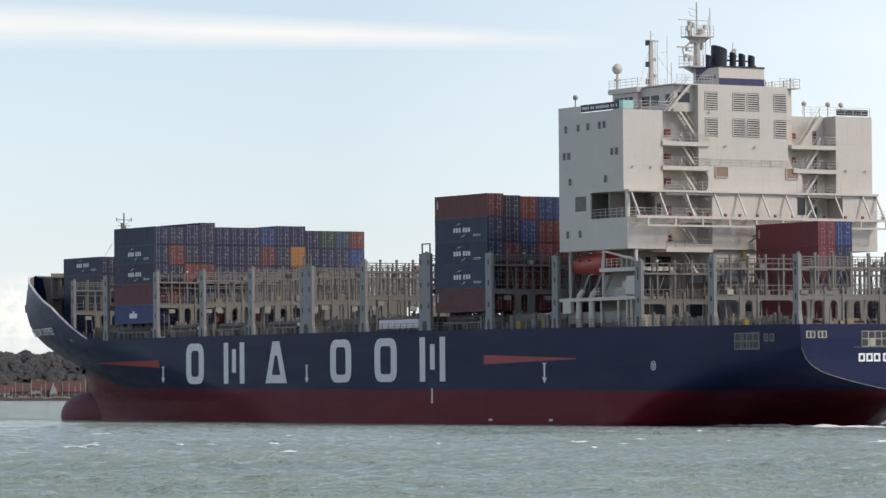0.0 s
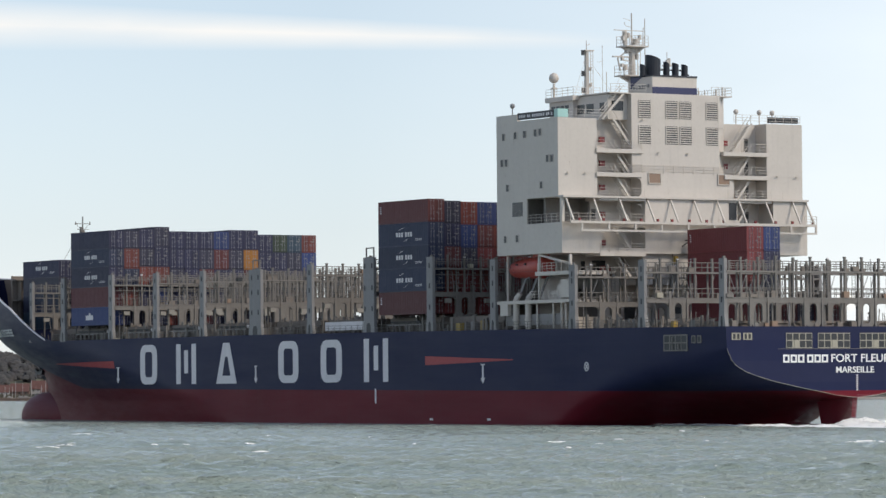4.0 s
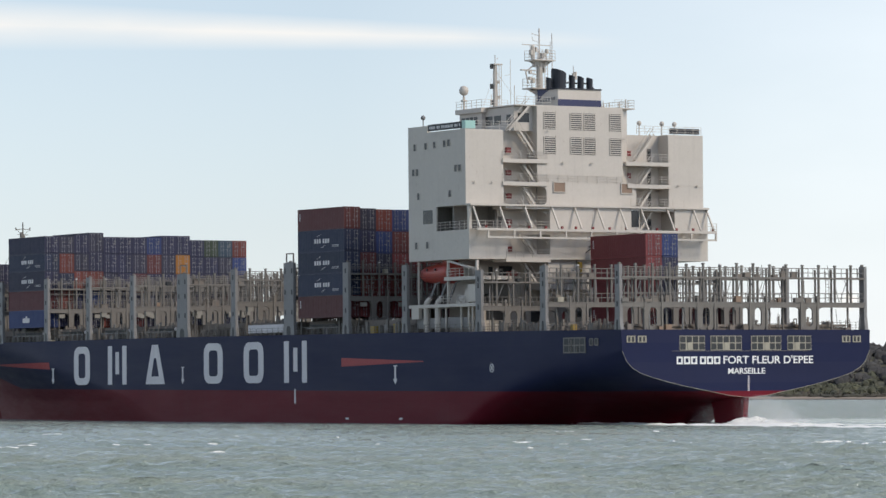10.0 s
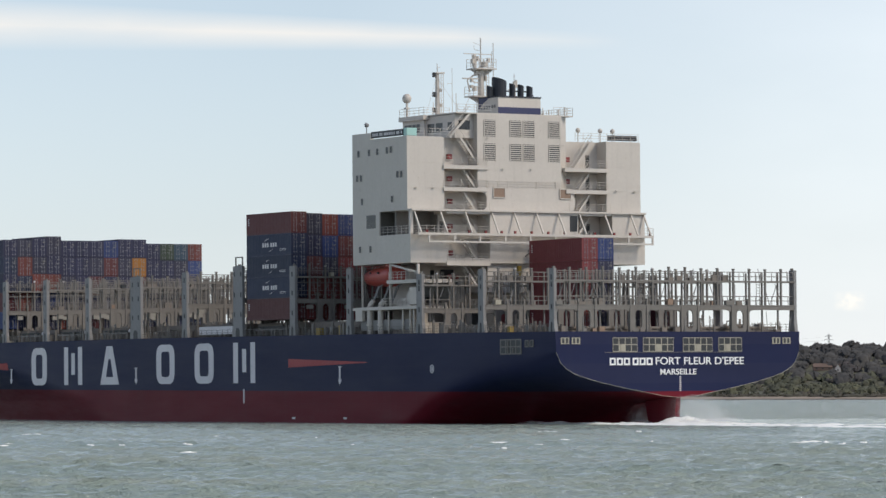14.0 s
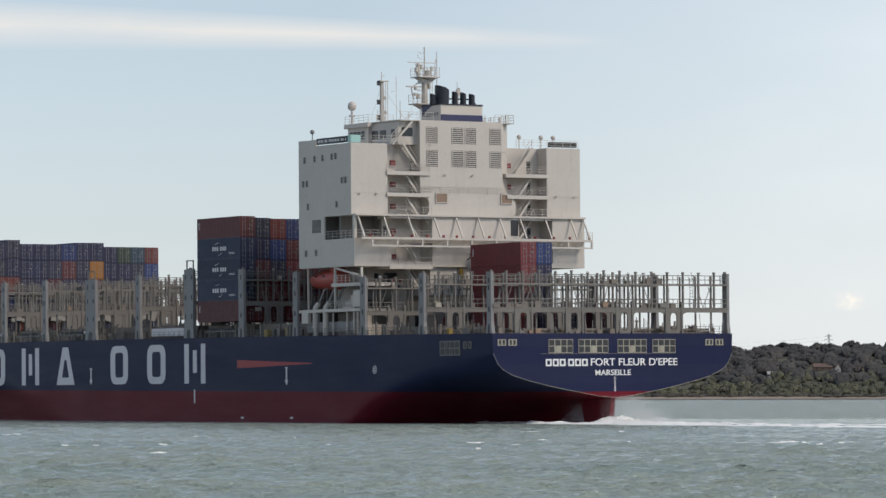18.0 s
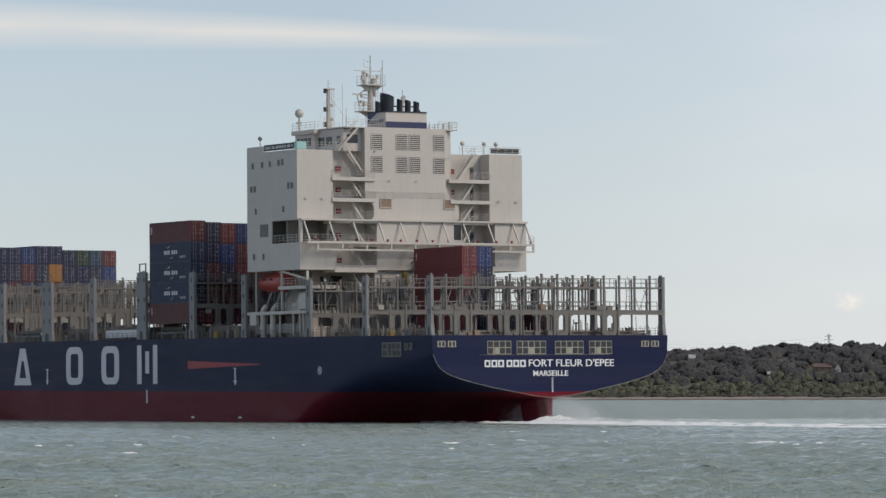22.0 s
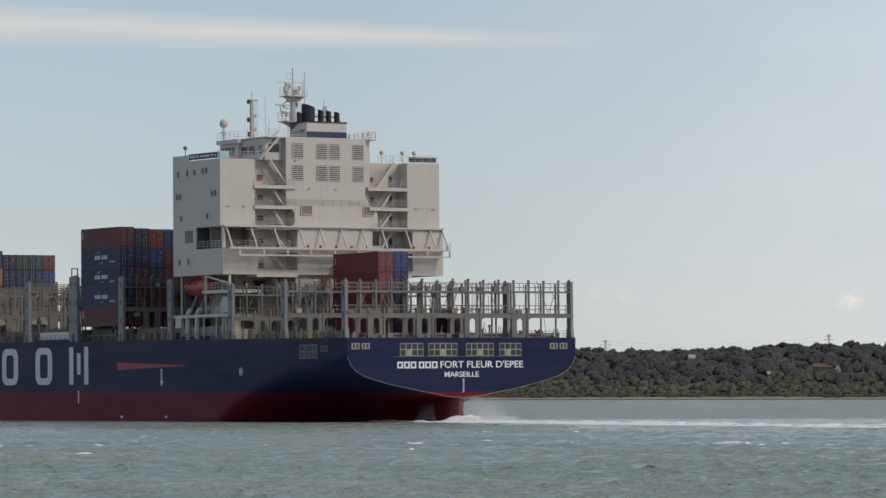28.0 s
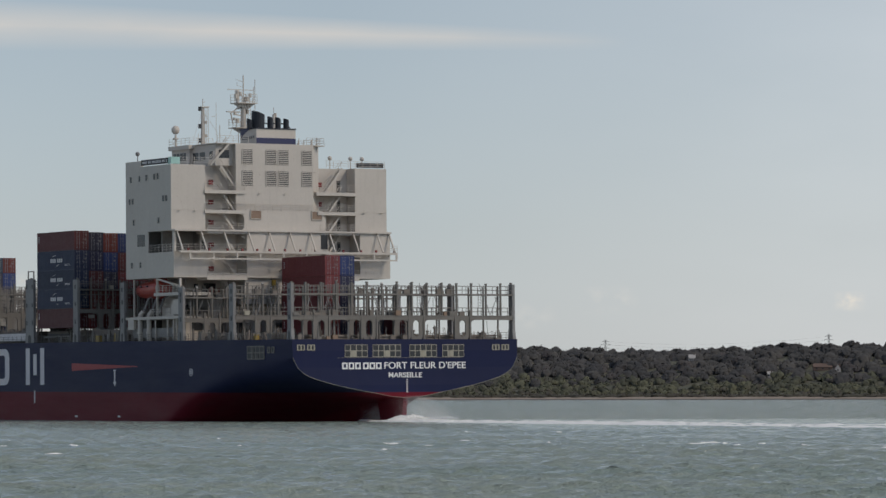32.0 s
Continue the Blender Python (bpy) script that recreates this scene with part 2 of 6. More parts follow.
def make_water():
    """One sheet to the horizon; short wind waves are modelled where they can be seen."""
    def outward(start, step, far):
        out, d, v = [], step, start
        while v < far:
            d *= 1.3
            v += d
            out.append(v)
        return out
    side = outward(0.127, 0.0008, 30)
    us = np.array([-v for v in side][::-1] + list(np.linspace(-0.127, 0.127, 410)) + side)
    rows_, v = [], 116.0
    while v < 680:
        rows_.append(v)
        v += 0.0016 * v
    ys = np.array([116 - (v - 116) for v in outward(116, 0.4, 7000)][::-1] + rows_ + outward(680, 1.1, 7000))
    U, Y = np.meshgrid(us, ys)
    X = U * (np.maximum(Y, 116) + 130)
    Z, DX, DY = np.zeros_like(X), np.zeros_like(X), np.zeros_like(X)
    rng = np.random.default_rng(5)
    gust = 1 + 0.35 * np.sin(0.11 * X + 0.07 * Y + 1.3 * np.sin(0.043 * Y)) * np.sin(0.061 * Y - 0.05 * X)
    for i in range(56):
        lam = 0.62 * 1.047 ** i
        ang = radians(-80) + rng.normal(0, 0.42)
        k = 2 * math.pi / lam
        ph = rng.uniform(0, 6.28)
        amp = 0.019 * (min(1, lam / 0.8) if lam < 1.7 else (1.7 / lam) ** 1.6)
        seen = np.clip(lam / (0.0016 * np.maximum(Y, 1)) / 1.5 - 0.6, 0, 1)
        c, s_ = math.cos(ang), math.sin(ang)
        th = k * (X * c + Y * s_) + ph + 0.9 * np.sin(0.05 * X + 0.031 * Y + i)
        Z += amp * seen * np.sin(th)
        DX += amp * seen * c * np.cos(th)
        DY += amp * seen * s_ * np.cos(th)
    env = np.clip((0.127 - np.abs(U)) / 0.01, 0, 1) * np.clip((Y - 116) / 6, 0, 1) * np.clip((660 - Y) / 240, 0, 1)
    Z *= env * gust
    X = X + DX * env * 0.8
    Y = Y + DY * env * 0.8
    h, w = X.shape
    me = bpy.data.meshes.new("water")
    me.vertices.add(h * w)
    me.vertices.foreach_set("co", np.stack([X, Y, Z], -1).astype(np.float32).ravel())
    q = np.arange(h * w).reshape(h, w)
    quads = np.stack([q[:-1, :-1], q[:-1, 1:], q[1:, 1:], q[1:, :-1]], -1).reshape(-1, 4)
    me.loops.add(quads.size)
    me.loops.foreach_set("vertex_index", quads.ravel().astype(np.int32))
    me.polygons.add(len(quads))
    me.polygons.foreach_set("loop_start", np.arange(0, quads.size, 4, dtype=np.int32))
    me.polygons.foreach_set("use_smooth", np.ones(len(quads), dtype=bool))
    me.update()
    me.validate()
    me.materials.append(M["water"])
    return tagged(new("water", me), "grey-green choppy estuary water with short wind waves", "water", kind="structure")


water = make_water()


import functools

# ---- the ship ----
MOVERS = []      # things that travel with the ship, with their place on it


def aboard(ob, m=None):
    MOVERS.append((ob, m or Matrix.Identity(4)))
    return ob


ship = tagged(new("container_ship"), "navy and red container ship, lightly loaded, with a white deckhouse", "ship")
aboard(ship)
BEAM = 18.62
TR_Z = (2.95, 3.2, 3.6, 4.0, 4.45, 4.9, 5.45, 5.95, 6.6, 7.3, 8.6, 12)
TR_Y = (0.2, 2.8, 5.0, 7.4, 9.8, 12.0, 14.2, 15.85, 17.1, 17.85, 18.5, 18.62)
STEM_Z = (-3, 4.6, 6.5, 8, 9, 10, 11.6, 13, 14.6, 16, 17.8, 19.5, 22.8)
STEM_X = (130.5, 130.8, 131.4, 133.4, 136.6, 140.4, 144.8, 147.7, 149.8, 150.7, 151.2, 150.7, 149.4)


def deck_z(x):
    return lerp((-78, -55, -30, 0, 30, 90, 160), (11.14, 11.33, 11.52, 11.68, 11.81, 11.83, 12.2), x)


def rail_z(x):
    return max(deck_z(x), lerp((95, 97, 103, 110, 118, 125, 133, 140, 151), (11.8, 12.3, 14.3, 16.8, 18.7, 20.2, 21.4, 22.1, 22.8), x)) if x > 95 else deck_z(x)


def rise(x):
    """How far the counter has come down, forward of the transom."""
    return lerp((-78, -73, -68, -63, -58, -54, -51, -48, -45, -42, -36), (0, 0.3, 0.75, 1.35, 2.05, 2.8, 3.75, 5.3, 7.2, 8.6, 9.8), x)


def keel_z(x):
    """The centre line's lower edge: flat under the counter, then down the skeg."""
    return max(-1.6, 2.95 - lerp((-78, -73, -70.4, -69, -67.4, -65, -62.5), (0, 0.3, 0.6, 1.05, 1.95, 3.1, 4.6), x))


def bilge(x):
    """The same at the turn of the bilge, which drops sooner."""
    return lerp((-78, -70, -63, -57, -52, -47, -42, -36), (0, 1.5, 2.9, 4.4, 5.9, 8.4, 10.3, 11), x)


@functools.lru_cache(None)
def section(x):
    ys, zs = np.array(TR_Y), np.array(TR_Z)
    ri, ro = rise(x), max(bilge(x), rise(x))
    zs = zs - ri - (ro - ri) * (ys / BEAM) ** 2
    return np.maximum.accumulate(zs) + np.arange(len(zs)) * 0.004, ys


def counter(x, z):
    zs, ys = section(x)
    return float(np.interp(z, zs, ys))


def half(x, z):
    """Half breadth of the hull: the quarter's turn of the bilge is a wide, easy curve."""
    if x > -30 or x < -77.9:
        return breadth(x, z)
    k = min(1.0, (x + 78) / 14) * min(1.0, (-30 - x) / 6)
    total = 0.0
    for dx, wx in ((-3.0, 0.25), (0.0, 0.5), (3.0, 0.25)):
        for dz, wz in ((-1.9, 0.12), (-1.0, 0.22), (0.0, 0.32), (1.0, 0.22), (1.9, 0.12)):
            total += wx * wz * breadth(max(-78.0, round(x + dx * k, 2)), round(z + dz * k, 2))
    return total


@functools.lru_cache(None)
def breadth(x, z):
    """Half breadth at a station and height, before fairing."""
    y = BEAM
    if x < -36:
        y = min(y, counter(round(x, 3), z))
    if x < -36 and z > keel_z(x) - 0.3:
        skeg = lerp((-78, -70, -65, -60, -56, -52, -48, -44, -40), (0.1, 0.35, 0.6, 1.7, 3.6, 6.8, 10.5, 14.5, 18.4), x) * (0.85 + 0.08 * max(0, z))
        y = min(BEAM, (y ** 3 + skeg ** 3) ** (1 / 3))
    u = (lerp(STEM_Z, STEM_X, z) - x) / lerp((0, 3, 8, 12, 22), (94, 85, 64, 62, 60), z)
    p = lerp((0, 3, 8, 12, 22), (1.35, 1.42, 1.8, 1.95, 2.0), z)
    return max(0.02, min(y, BEAM * (1 - (1 - min(max(u, 0), 1)) ** p)))


def make_hull():
    rows, n = 52, 150
    b = Build()
    st = [((i / n) ** 1.0) for i in range(n + 1)]
    st = sorted(set(st + [1 - (1 - k / 14) ** 2 * 0.08 for k in range(15)] + [0.0025 * k for k in range(1, 70)]))
    grid = {}
    for side in (1, -1):
        for i, u in enumerate(st):
            xt = -78 + (151.3 + 78) * u
            top, low = rail_z(xt), keel_z(xt)
            for j in range(rows + 1):
                z = low + (top - low) * (j / rows) ** 0.9
                x = xt + (lerp(STEM_Z, STEM_X, z) - 151.3) * max(0, (u - 0.5) / 0.5) ** 2
                y = half(x, z)
                if j == 0 and low > -1.5 and xt > -78:
                    y = 0.1
                grid[side, i, j] = len(b.v)
                b.v.append((x, side * y, z))
    for side in (1, -1):
        for i in range(len(st) - 1):
            for j in range(rows):
                b.f.append(tuple(grid[side, a, c] for a, c in ((i, j), (i + 1, j), (i + 1, j + 1), (i, j + 1))))
    for i in range(len(st) - 1):
        b.f.append((grid[1, i, 0], grid[1, i + 1, 0], grid[-1, i + 1, 0], grid[-1, i, 0]))
    for j in range(rows):
        b.f.append((grid[1, 0, j], grid[1, 0, j + 1], grid[-1, 0, j + 1], grid[-1, 0, j]))
        e = len(st) - 1
        b.f.append((grid[1, e, j], grid[1, e, j + 1], grid[-1, e, j + 1], grid[-1, e, j]))
    me = b.mesh("hull", True)
    me.set_sharp_from_angle(angle=radians(35))
    return part("hull", me, M["hull"], ship, "navy topsides over worn red boot-topping")


hull = make_hull()

# bulb and rudder
b = Build()
n, m = 24, 14
for j in range(m + 1):
    a = j / m
    x = 120.5 + 18.2 * a
    r = 3.5 * math.sqrt(max(0.0, 1 - max(0, (a - 0.45) / 0.55) ** 2.4)) * (0.86 + 0.14 * min(1, a / 0.45))
    for i in range(n):
        e = 2 * math.pi * i / n
        b.v.append((x, 0.78 * r * math.cos(e), 0.55 + 1.08 * r * math.sin(e)))
for j in range(m):
    for i in range(n):
        k = (i + 1) % n
        b.f.append((j * n + i, j * n + k, (j + 1) * n + k, (j + 1) * n + i))
b.f.append(tuple(range(n)))
part("bulbous_bow", b, M["hull"], ship, "dull red bulb at the waterline", True)
b = Build()
b.prism([(-71.9, -1.5), (-77.0, -1.5), (-77.5, 2.3), (-77.6, 3.0), (-70.7, 2.9)], -0.36, 0.36, 1)
part("rudder", b, M["hull"], ship, "red rudder blade")
b = Build()
pts = [(y, z) for z, y in zip(TR_Z, TR_Y)][:-1]
edge = [(-y, z) for y, z in pts[::-1]] + pts
for p, q in zip(edge, edge[1:]):
    b.tube((-78.02, *p), (-78.02, *q), 0.026, 5)
part("transom_edge", b, M["frame_pale"], ship, "pale weld line round the transom")

for s_ in (1, -1):
    b = Build()
    xs = list(np.arange(96.0, 149.4, 1.77))
    for xa, xb in zip(xs, xs[1:]):
        za, zb = rail_z(xa), rail_z(xb)
        b.tube((xa, s_ * half(xa, za), za), (xb, s_ * half(xb, zb), zb), 0.16, 5)
    part("bulwark_rail", b, M["letter"], ship, "pale capping of the bulwark")
for s_ in (1, -1):
    b = Build()
    xs = list(np.arange(97.0, 149.2, 1.5))
    for i, x in enumerate(xs):
        zt = rail_z(x) - 0.05
        for z in (zt, zt - 2.4, zt - 5.0):
            b.v.append((x, s_ * max(0.05, half(x, z) - 0.22), z))
        if i:
            for q in (0, 1):
                b.f.append((3 * i - 3 + q, 3 * i + q, 3 * i + q + 1, 3 * i - 2 + q))
    part("bulwark_lining", b, M["deck"], ship, "grey-brown inner face of the bulwark")
    for x in np.arange(99.0, 147.0, 2.4):
        b = Build()
        zt = rail_z(x) - 0.1
        y = max(0.3, half(x, zt) - 0.22)
        b.prism([(s_ * y, zt), (s_ * max(0.1, y - 0.25), zt), (s_ * max(0.05, half(x, zt - 4) - 1.2), zt - 4), (s_ * max(0.1, half(x, zt - 4) - 0.22), zt - 4)], x - 0.06, x + 0.06)
        part("bulwark_stay", b, M["deck"], ship)
part("stowed_panel", Build().box(4.0, 13.8, 17.2, 17.5, 12.1, 13.2), M["letter"], ship, "pale grey stowed panel")

# weather deck, inside the bulwark
b = Build()
xs = [-77.9 + 4 * i for i in range(56)]
for i, x in enumerate(xs):
    z = deck_z(x) - 0.15
    y = max(0.1, half(x, min(z, 12.0)) - 0.12)
    b.v += [(x, y, z), (x, -y, z)]
    if i:
        k = 2 * i
        b.f.append((k - 2, k, k + 1, k - 1))
part("main_deck", b, M["deck"], ship)

# breakwater behind the forecastle
b = Build()
b.box(121.0, 121.4, -11.0, 11.0, 15.5, 22.3)
for k in range(6):
    b.box(119.9, 121.0, -10 + 4 * k - 0.1, -10 + 4 * k + 0.1, 15.5, 21.6)
b.box(119.6, 121.0, -11, 11, 21.6, 21.8)
b.box(119.6, 121.0, -11, 11, 18.4, 18.6)
part("breakwater", b, M["deck"], ship)

# hatch coamings and covers
BRIDGES = [(103.2, 0.9, 20.7), (88.8, 1.2, 21.0), (73.5, 1.2, 21.1), (59.8, 1.2, 21.0), (46.0, 1.2, 20.9), (30.9, 3.1, 20.7),
           (16.2, 1.3, 20.95), (0.9, 2.6, 21.4), (-14.1, 1.4, 21.0), (-28.9, 1.2, 20.2), (-46.5, 1.3, 19.05), (-61.1, 1.2, 19.2), (-77.1, 1.0, 18.9)]
for (xa, wa, ta), (xb, wb, tb) in zip(BRIDGES, BRIDGES[1:]):
    if xa < -20 and xb > -50:
        continue
    x0, x1, w = xb + wb / 2 + 0.5, xa - wa / 2 - 0.5, min(16.2, half(xa, 11) - 2.4)
    aft = xa < -40
    z0 = deck_z(xa) - 0.15
    b = Build()
    b.box(x0, x1, -w, w, z0, z0 + (0.35 if aft else 1.2))
    for k in range(int((x1 - x0) / 1.2)):
        for s in (1, -1):
            b.box(x0 + 0.4 + 1.2 * k, x0 + 0.55 + 1.2 * k, s * w, s * (w + 0.45), z0, z0 + (0.3 if aft else 1.1))
    part("hatch_coaming", b, M["deck"], ship)
    b = Build()
    for k in range(3):
        y0, y1 = -w + 2 * w * k / 3, -w + 2 * w * (k + 1) / 3
        b.box(x0 - 0.2, x1 + 0.2, y0 + 0.05, y1 - 0.05, z0 + (0.4 if aft else 1.25), z0 + (0.68 if aft else 1.9))
    part("hatch_cover", b, M["deck"], ship)
    b = Build()
    rc = random.Random(int(xa * 10))
    for k in range(int((x1 - x0) * 5)):
        x, y = rc.uniform(x0, x1), (1 if rc.random() < 0.7 else -1) * rc.uniform(w - 1.5, w + 1.2)
        zz = deck_z(x) - 0.15 + (0 if abs(y) > w else (0.68 if aft else 1.9))
        h = rc.uniform(0.15, 0.6 if abs(y) < w else 1.9)
        if rc.random() < 0.6:
            b.box(x, x + rc.uniform(0.12, 0.5), y, y + 0.25, zz, zz + h)
        else:
            b.tube((x, y, zz + h), (x + rc.uniform(-0.8, 0.8), y, zz + h * rc.random()), 0.05, 4)
    tagged(part("deck_fitting", b, M[rc.choice(("steel", "deck"))], ship, "small grey deck fittings"), kind="stuff")


# ---- lashing bridges ----
def oval(y, z, ry, rz, n=16):
    """Upright stadium outline."""
    out = []
    for i in range(n):
        a = 2 * math.pi * (i + 0.5) / n
        c, s = math.cos(a), math.sin(a)
        out.append((y + ry * c, z + ry * s + (rz - ry) * (1 if s > 0 else -1)))
    return out


def square_ring(y, z, hy, hz, n=16):
    """A rectangle's outline with n points, to pair with an oval."""
    out = []
    for i in range(n):
        a = 2 * math.pi * (i + 0.5) / n
        c, s = math.cos(a), math.sin(a)
        k = 1 / max(abs(c), abs(s))
        out.append((y + hy * c * k, z + hz * s * k))
    return out


def railing(b, x, ya, yb, z, h=1.05, step=1.6, r=0.03, rails=3):
    n = max(1, int(abs(yb - ya) / step))
    for i in range(n + 1):
        y = ya + (yb - ya) * i / n
        b.tube((x, y, z), (x, y, z + h), r, 4)
    for k in range(rails):
        zz = z + h * (k + 1) / rails
        b.tube((x, ya, zz), (x, yb, zz), r, 4)


def railing_x(b, y, xa, xb, z, h=1.05, step=1.6, r=0.03, rails=3):
    n = max(1, int(abs(xb - xa) / step))
    for i in range(n + 1):
        x = xa + (xb - xa) * i / n
        b.tube((x, y, z), (x, y, z + h), r, 4)
    for k in range(rails):
        zz = z + h * (k + 1) / rails
        b.tube((xa, y, zz), (xb, y, zz), r, 4)


def make_bridge(x, w, top, rnd):
    wide = w > 2.5
    y1 = min(18.2, half(x, 15.5) - 0.2) if x < 95 else half(x, 12.5) - 0.6
    base = deck_z(x) - 0.15
    bridge = new("lashing_bridge")
    bridge.parent = ship
    tagged(bridge, "grey steel lashing bridge across the deck with walkways and rails")
    up, mid, low = top - 1.6, top - 4.55, max(base, top - 7.75)
    # end posts: boxes with slots and foot brackets
    for s in (1, -1):
        b = Build()
        b.box(x - w / 2, x + w / 2, s * (y1 - 0.12), s * (y1 + 0.3), base, top)
        b.prism([(x - w / 2 - 0.2, base), (x + w / 2 + 0.2, base), (x + w / 2 + 0.15, base + 0.5), (x + w / 2, base + 1.6), (x - w / 2, base + 1.6), (x - w / 2 - 0.15, base + 0.5)], s * (y1 - 0.16), s * (y1 + 0.33), 1)
        part("end_post", b, M["post"], bridge, "blue-grey box post")
        for z in (base + 3.2, base + 5.9, top - 1.1):
            for q in ((-0.9, 0.9) if wide else (0.0,)):
                b = Build()
                b.box(x + q - 0.13, x + q + 0.13, s * (y1 + 0.2), s * (y1 + 0.34), z - 0.32, z + 0.32)
                part("post_slot", b, M["dark"], bridge)
        b = Build()
        b.prism([(x - w * 0.2, base + 0.05), (x + w * 0.2, base + 0.05), (x + w * 0.2, base + 1.0), (x + w * 0.1, base + 1.35), (x - w * 0.1, base + 1.35), (x - w * 0.2, base + 1.0)], s * (y1 + 0.2), s * (y1 + 0.345), 1)
        part("foot_opening", b, M["dark"], bridge)
        if wide:
            b = Build()
            b.ring([(x - 1.0, top), (x + 1.0, top), (x + 1.0, top + 1.3), (x - 1.0, top + 1.3)], [(x - 0.85, top + 0.1), (x + 0.85, top + 0.1), (x + 0.85, top + 1.15), (x - 0.85, top + 1.15)], s * (y1 - 0.05), s * (y1 + 0.1), 1)
            part("post_hoop", b, M["steel"], bridge)
        b = Build()
        b.box(x - 0.14, x + 0.14, s * (y1 - 0.2), s * (y1 + 0.1), top, top + 0.25)
        part("post_head", b, M["steel"], bridge)
    depth = 0.55
    xf, xb_ = x + min(w, 1.6) / 2 - 0.15, x - min(w, 1.6) / 2 + 0.15
    # plates with oval openings, two of them on each 8 m
    cols = []
    y = y1 - 4.6
    while y > -y1 + 2.2:
        cols.append(y)
        y -= 7.75
    for y in cols:
        b = Build()
        zc, hz = (low + mid) / 2, (mid - low) / 2
        b.ring(square_ring(y, zc, 1.25, hz), oval(y, zc - 0.1, 0.52, 1.15), xb_ - 0.1, xb_ + 0.12)
        for q in (-1.25, 1.25):
            b.box(xb_ - 0.22, xb_ + 0.22, y + q - 0.13, y + q + 0.13, low - 0.2 if low > base else base, mid + 0.9)
        if low > base:
            b.box(xb_ - 0.15, xb_ + 0.15, y - 1.25, y + 1.25, base, low)
        part("shear_plate", b, M["steel"], bridge)
    # pale boxes slung under the middle walkway
    for y in cols:
        for q in (2.6, 4.4):
            if x > -20 and y + q < y1 - 1:
                part("junction_box", Build().box(xb_ - 0.35, xb_ - 0.05, y + q - 0.45, y + q + 0.45, mid - 1.25, mid - 0.7), M["junction"], bridge)
    # beams under the walkways
    b = Build()
    b.box(xb_ - 0.15, xb_ + 0.15, -y1, y1, mid - 0.5, mid)
    b.box(xf - 0.15, xf + 0.15, -y1, y1, mid - 0.4, mid)
    for y in cols:
        for s in (1, -1):
            yy = y + s * 1.25
            b.prism([(yy, mid - 0.5), (yy + s * 0.75, mid - 0.5), (yy + s * 0.35, mid - 0.66), (yy + s * 0.12, mid - 0.95), (yy, mid - 1.3)], xb_ - 0.1, xb_ + 0.1)
    part("cross_beam", b, M["steel"], bridge)
    for z, t in ((mid, 0.12), (up, 0.22)):
        b = Build()
        b.box(xb_ - 0.2, xf + 0.2, -y1, y1, z, z + t)
        part("walkway", b, M["steel"], bridge)
        b = Build()
        railing(b, xb_ - 0.15, -y1 + 0.3, y1 - 0.3, z + t, 1.1, 2.48, 0.042, 2)
        railing(b, xf + 0.15, -y1 + 0.3, y1 - 0.3, z + t, 1.1, 2.48, 0.042, 2)
        part("guard_rail", b, M["steel"], bridge)
    # uprights with heads, one for each row of boxes
    k = 0
    y = y1 - 2.1
    while y > -y1 + 1:
        b = Build()
        head = top - 0.05 + rnd.uniform(-0.12, 0.2)
        b.box(xb_ - 0.13, xb_ + 0.13, y - 0.1, y + 0.1, mid, head)
        b.box(xb_ - 0.16, xb_ + 0.16, y - 0.14, y + 0.14, head, head + 0.16)
        b.box(xf - 0.1, xf + 0.1, y - 0.09, y + 0.09, base, head - 0.3)
        part("upright", b, M["steel"], bridge)
        y -= 2.48
        k += 1
    # ladders, lockers and lashing gear
    for y in (y1 - 6.2, -y1 + 5.0):
        b = Build()
        for q in (-0.25, 0.25):
            b.tube((xf + 0.2, y + q, mid), (xf + 0.2, y + q, up + 1), 0.035, 4)
        for i in range(10):
            z = mid + (up + 1 - mid) * i / 10
            b.tube((xf + 0.2, y - 0.25, z), (xf + 0.2, y + 0.25, z), 0.025, 4)
        part("ladder", b, M["steel"], bridge)
    b = Build()
    for i in range(11):
        y = rnd.uniform(-y1 + 1, y1 - 1)
        z = rnd.choice((mid + 0.12, base + 0.1, up + 0.22))
        hh = rnd.uniform(0.35, 0.9)
        b.box(xb_ - 0.1, xb_ + 0.3, y, y + rnd.uniform(0.4, 1.2), z, z + hh)
    for i in range(16):
        y = rnd.uniform(-y1 + 1, y1 - 1)
        b.tube((xb_ - 0.05, y, base + 0.1), (xb_ + rnd.uniform(-0.1, 0.4), y + rnd.uniform(-0.3, 0.3), base + rnd.uniform(0.9, 2.3)), 0.05, 4)
    tagged(part("lashing_gear", b, M["deck"], bridge, "grey rods and lockers"), kind="stuff")
    b = Build()
    for i in range(20):
        y = rnd.uniform(-y1 + 0.6, y1 - 0.6)
        za, zb = rnd.choice(((mid + 0.1, up), (base + 0.1, mid), (up + 0.2, top + 0.15)))
        zb = za + (zb - za) * rnd.uniform(0.45, 1.0)
        b.tube((xb_ - 0.18, y, za), (xb_ - 0.12, y + rnd.choice((0, 0, 0.5, -0.5)) * rnd.random(), zb), 0.04, 4)
    for i in range(14):
        y, q = rnd.uniform(-y1 + 1.5, y1 - 1.5), rnd.choice((-1, 1)) * rnd.uniform(0.7, 1.3)
        b.tube((xb_ + 0.1, y, mid + 0.2), (xb_ + 0.1, y + q, up - 0.1), 0.045, 4)
    tagged(part("lashing_rod", b, M["post"], bridge, "thin grey lashing rods"), kind="stuff")
    if x > -20:
        for z in (up - 0.7, up + 0.95):
            b = Build()
            b.box(xb_ - 0.22, xb_ - 0.14, -y1 + 0.2, y1 - 0.2, z, z + 0.1)
            part("lashing_bar", b, M["steel"], bridge)
    y = y1 - 3.3
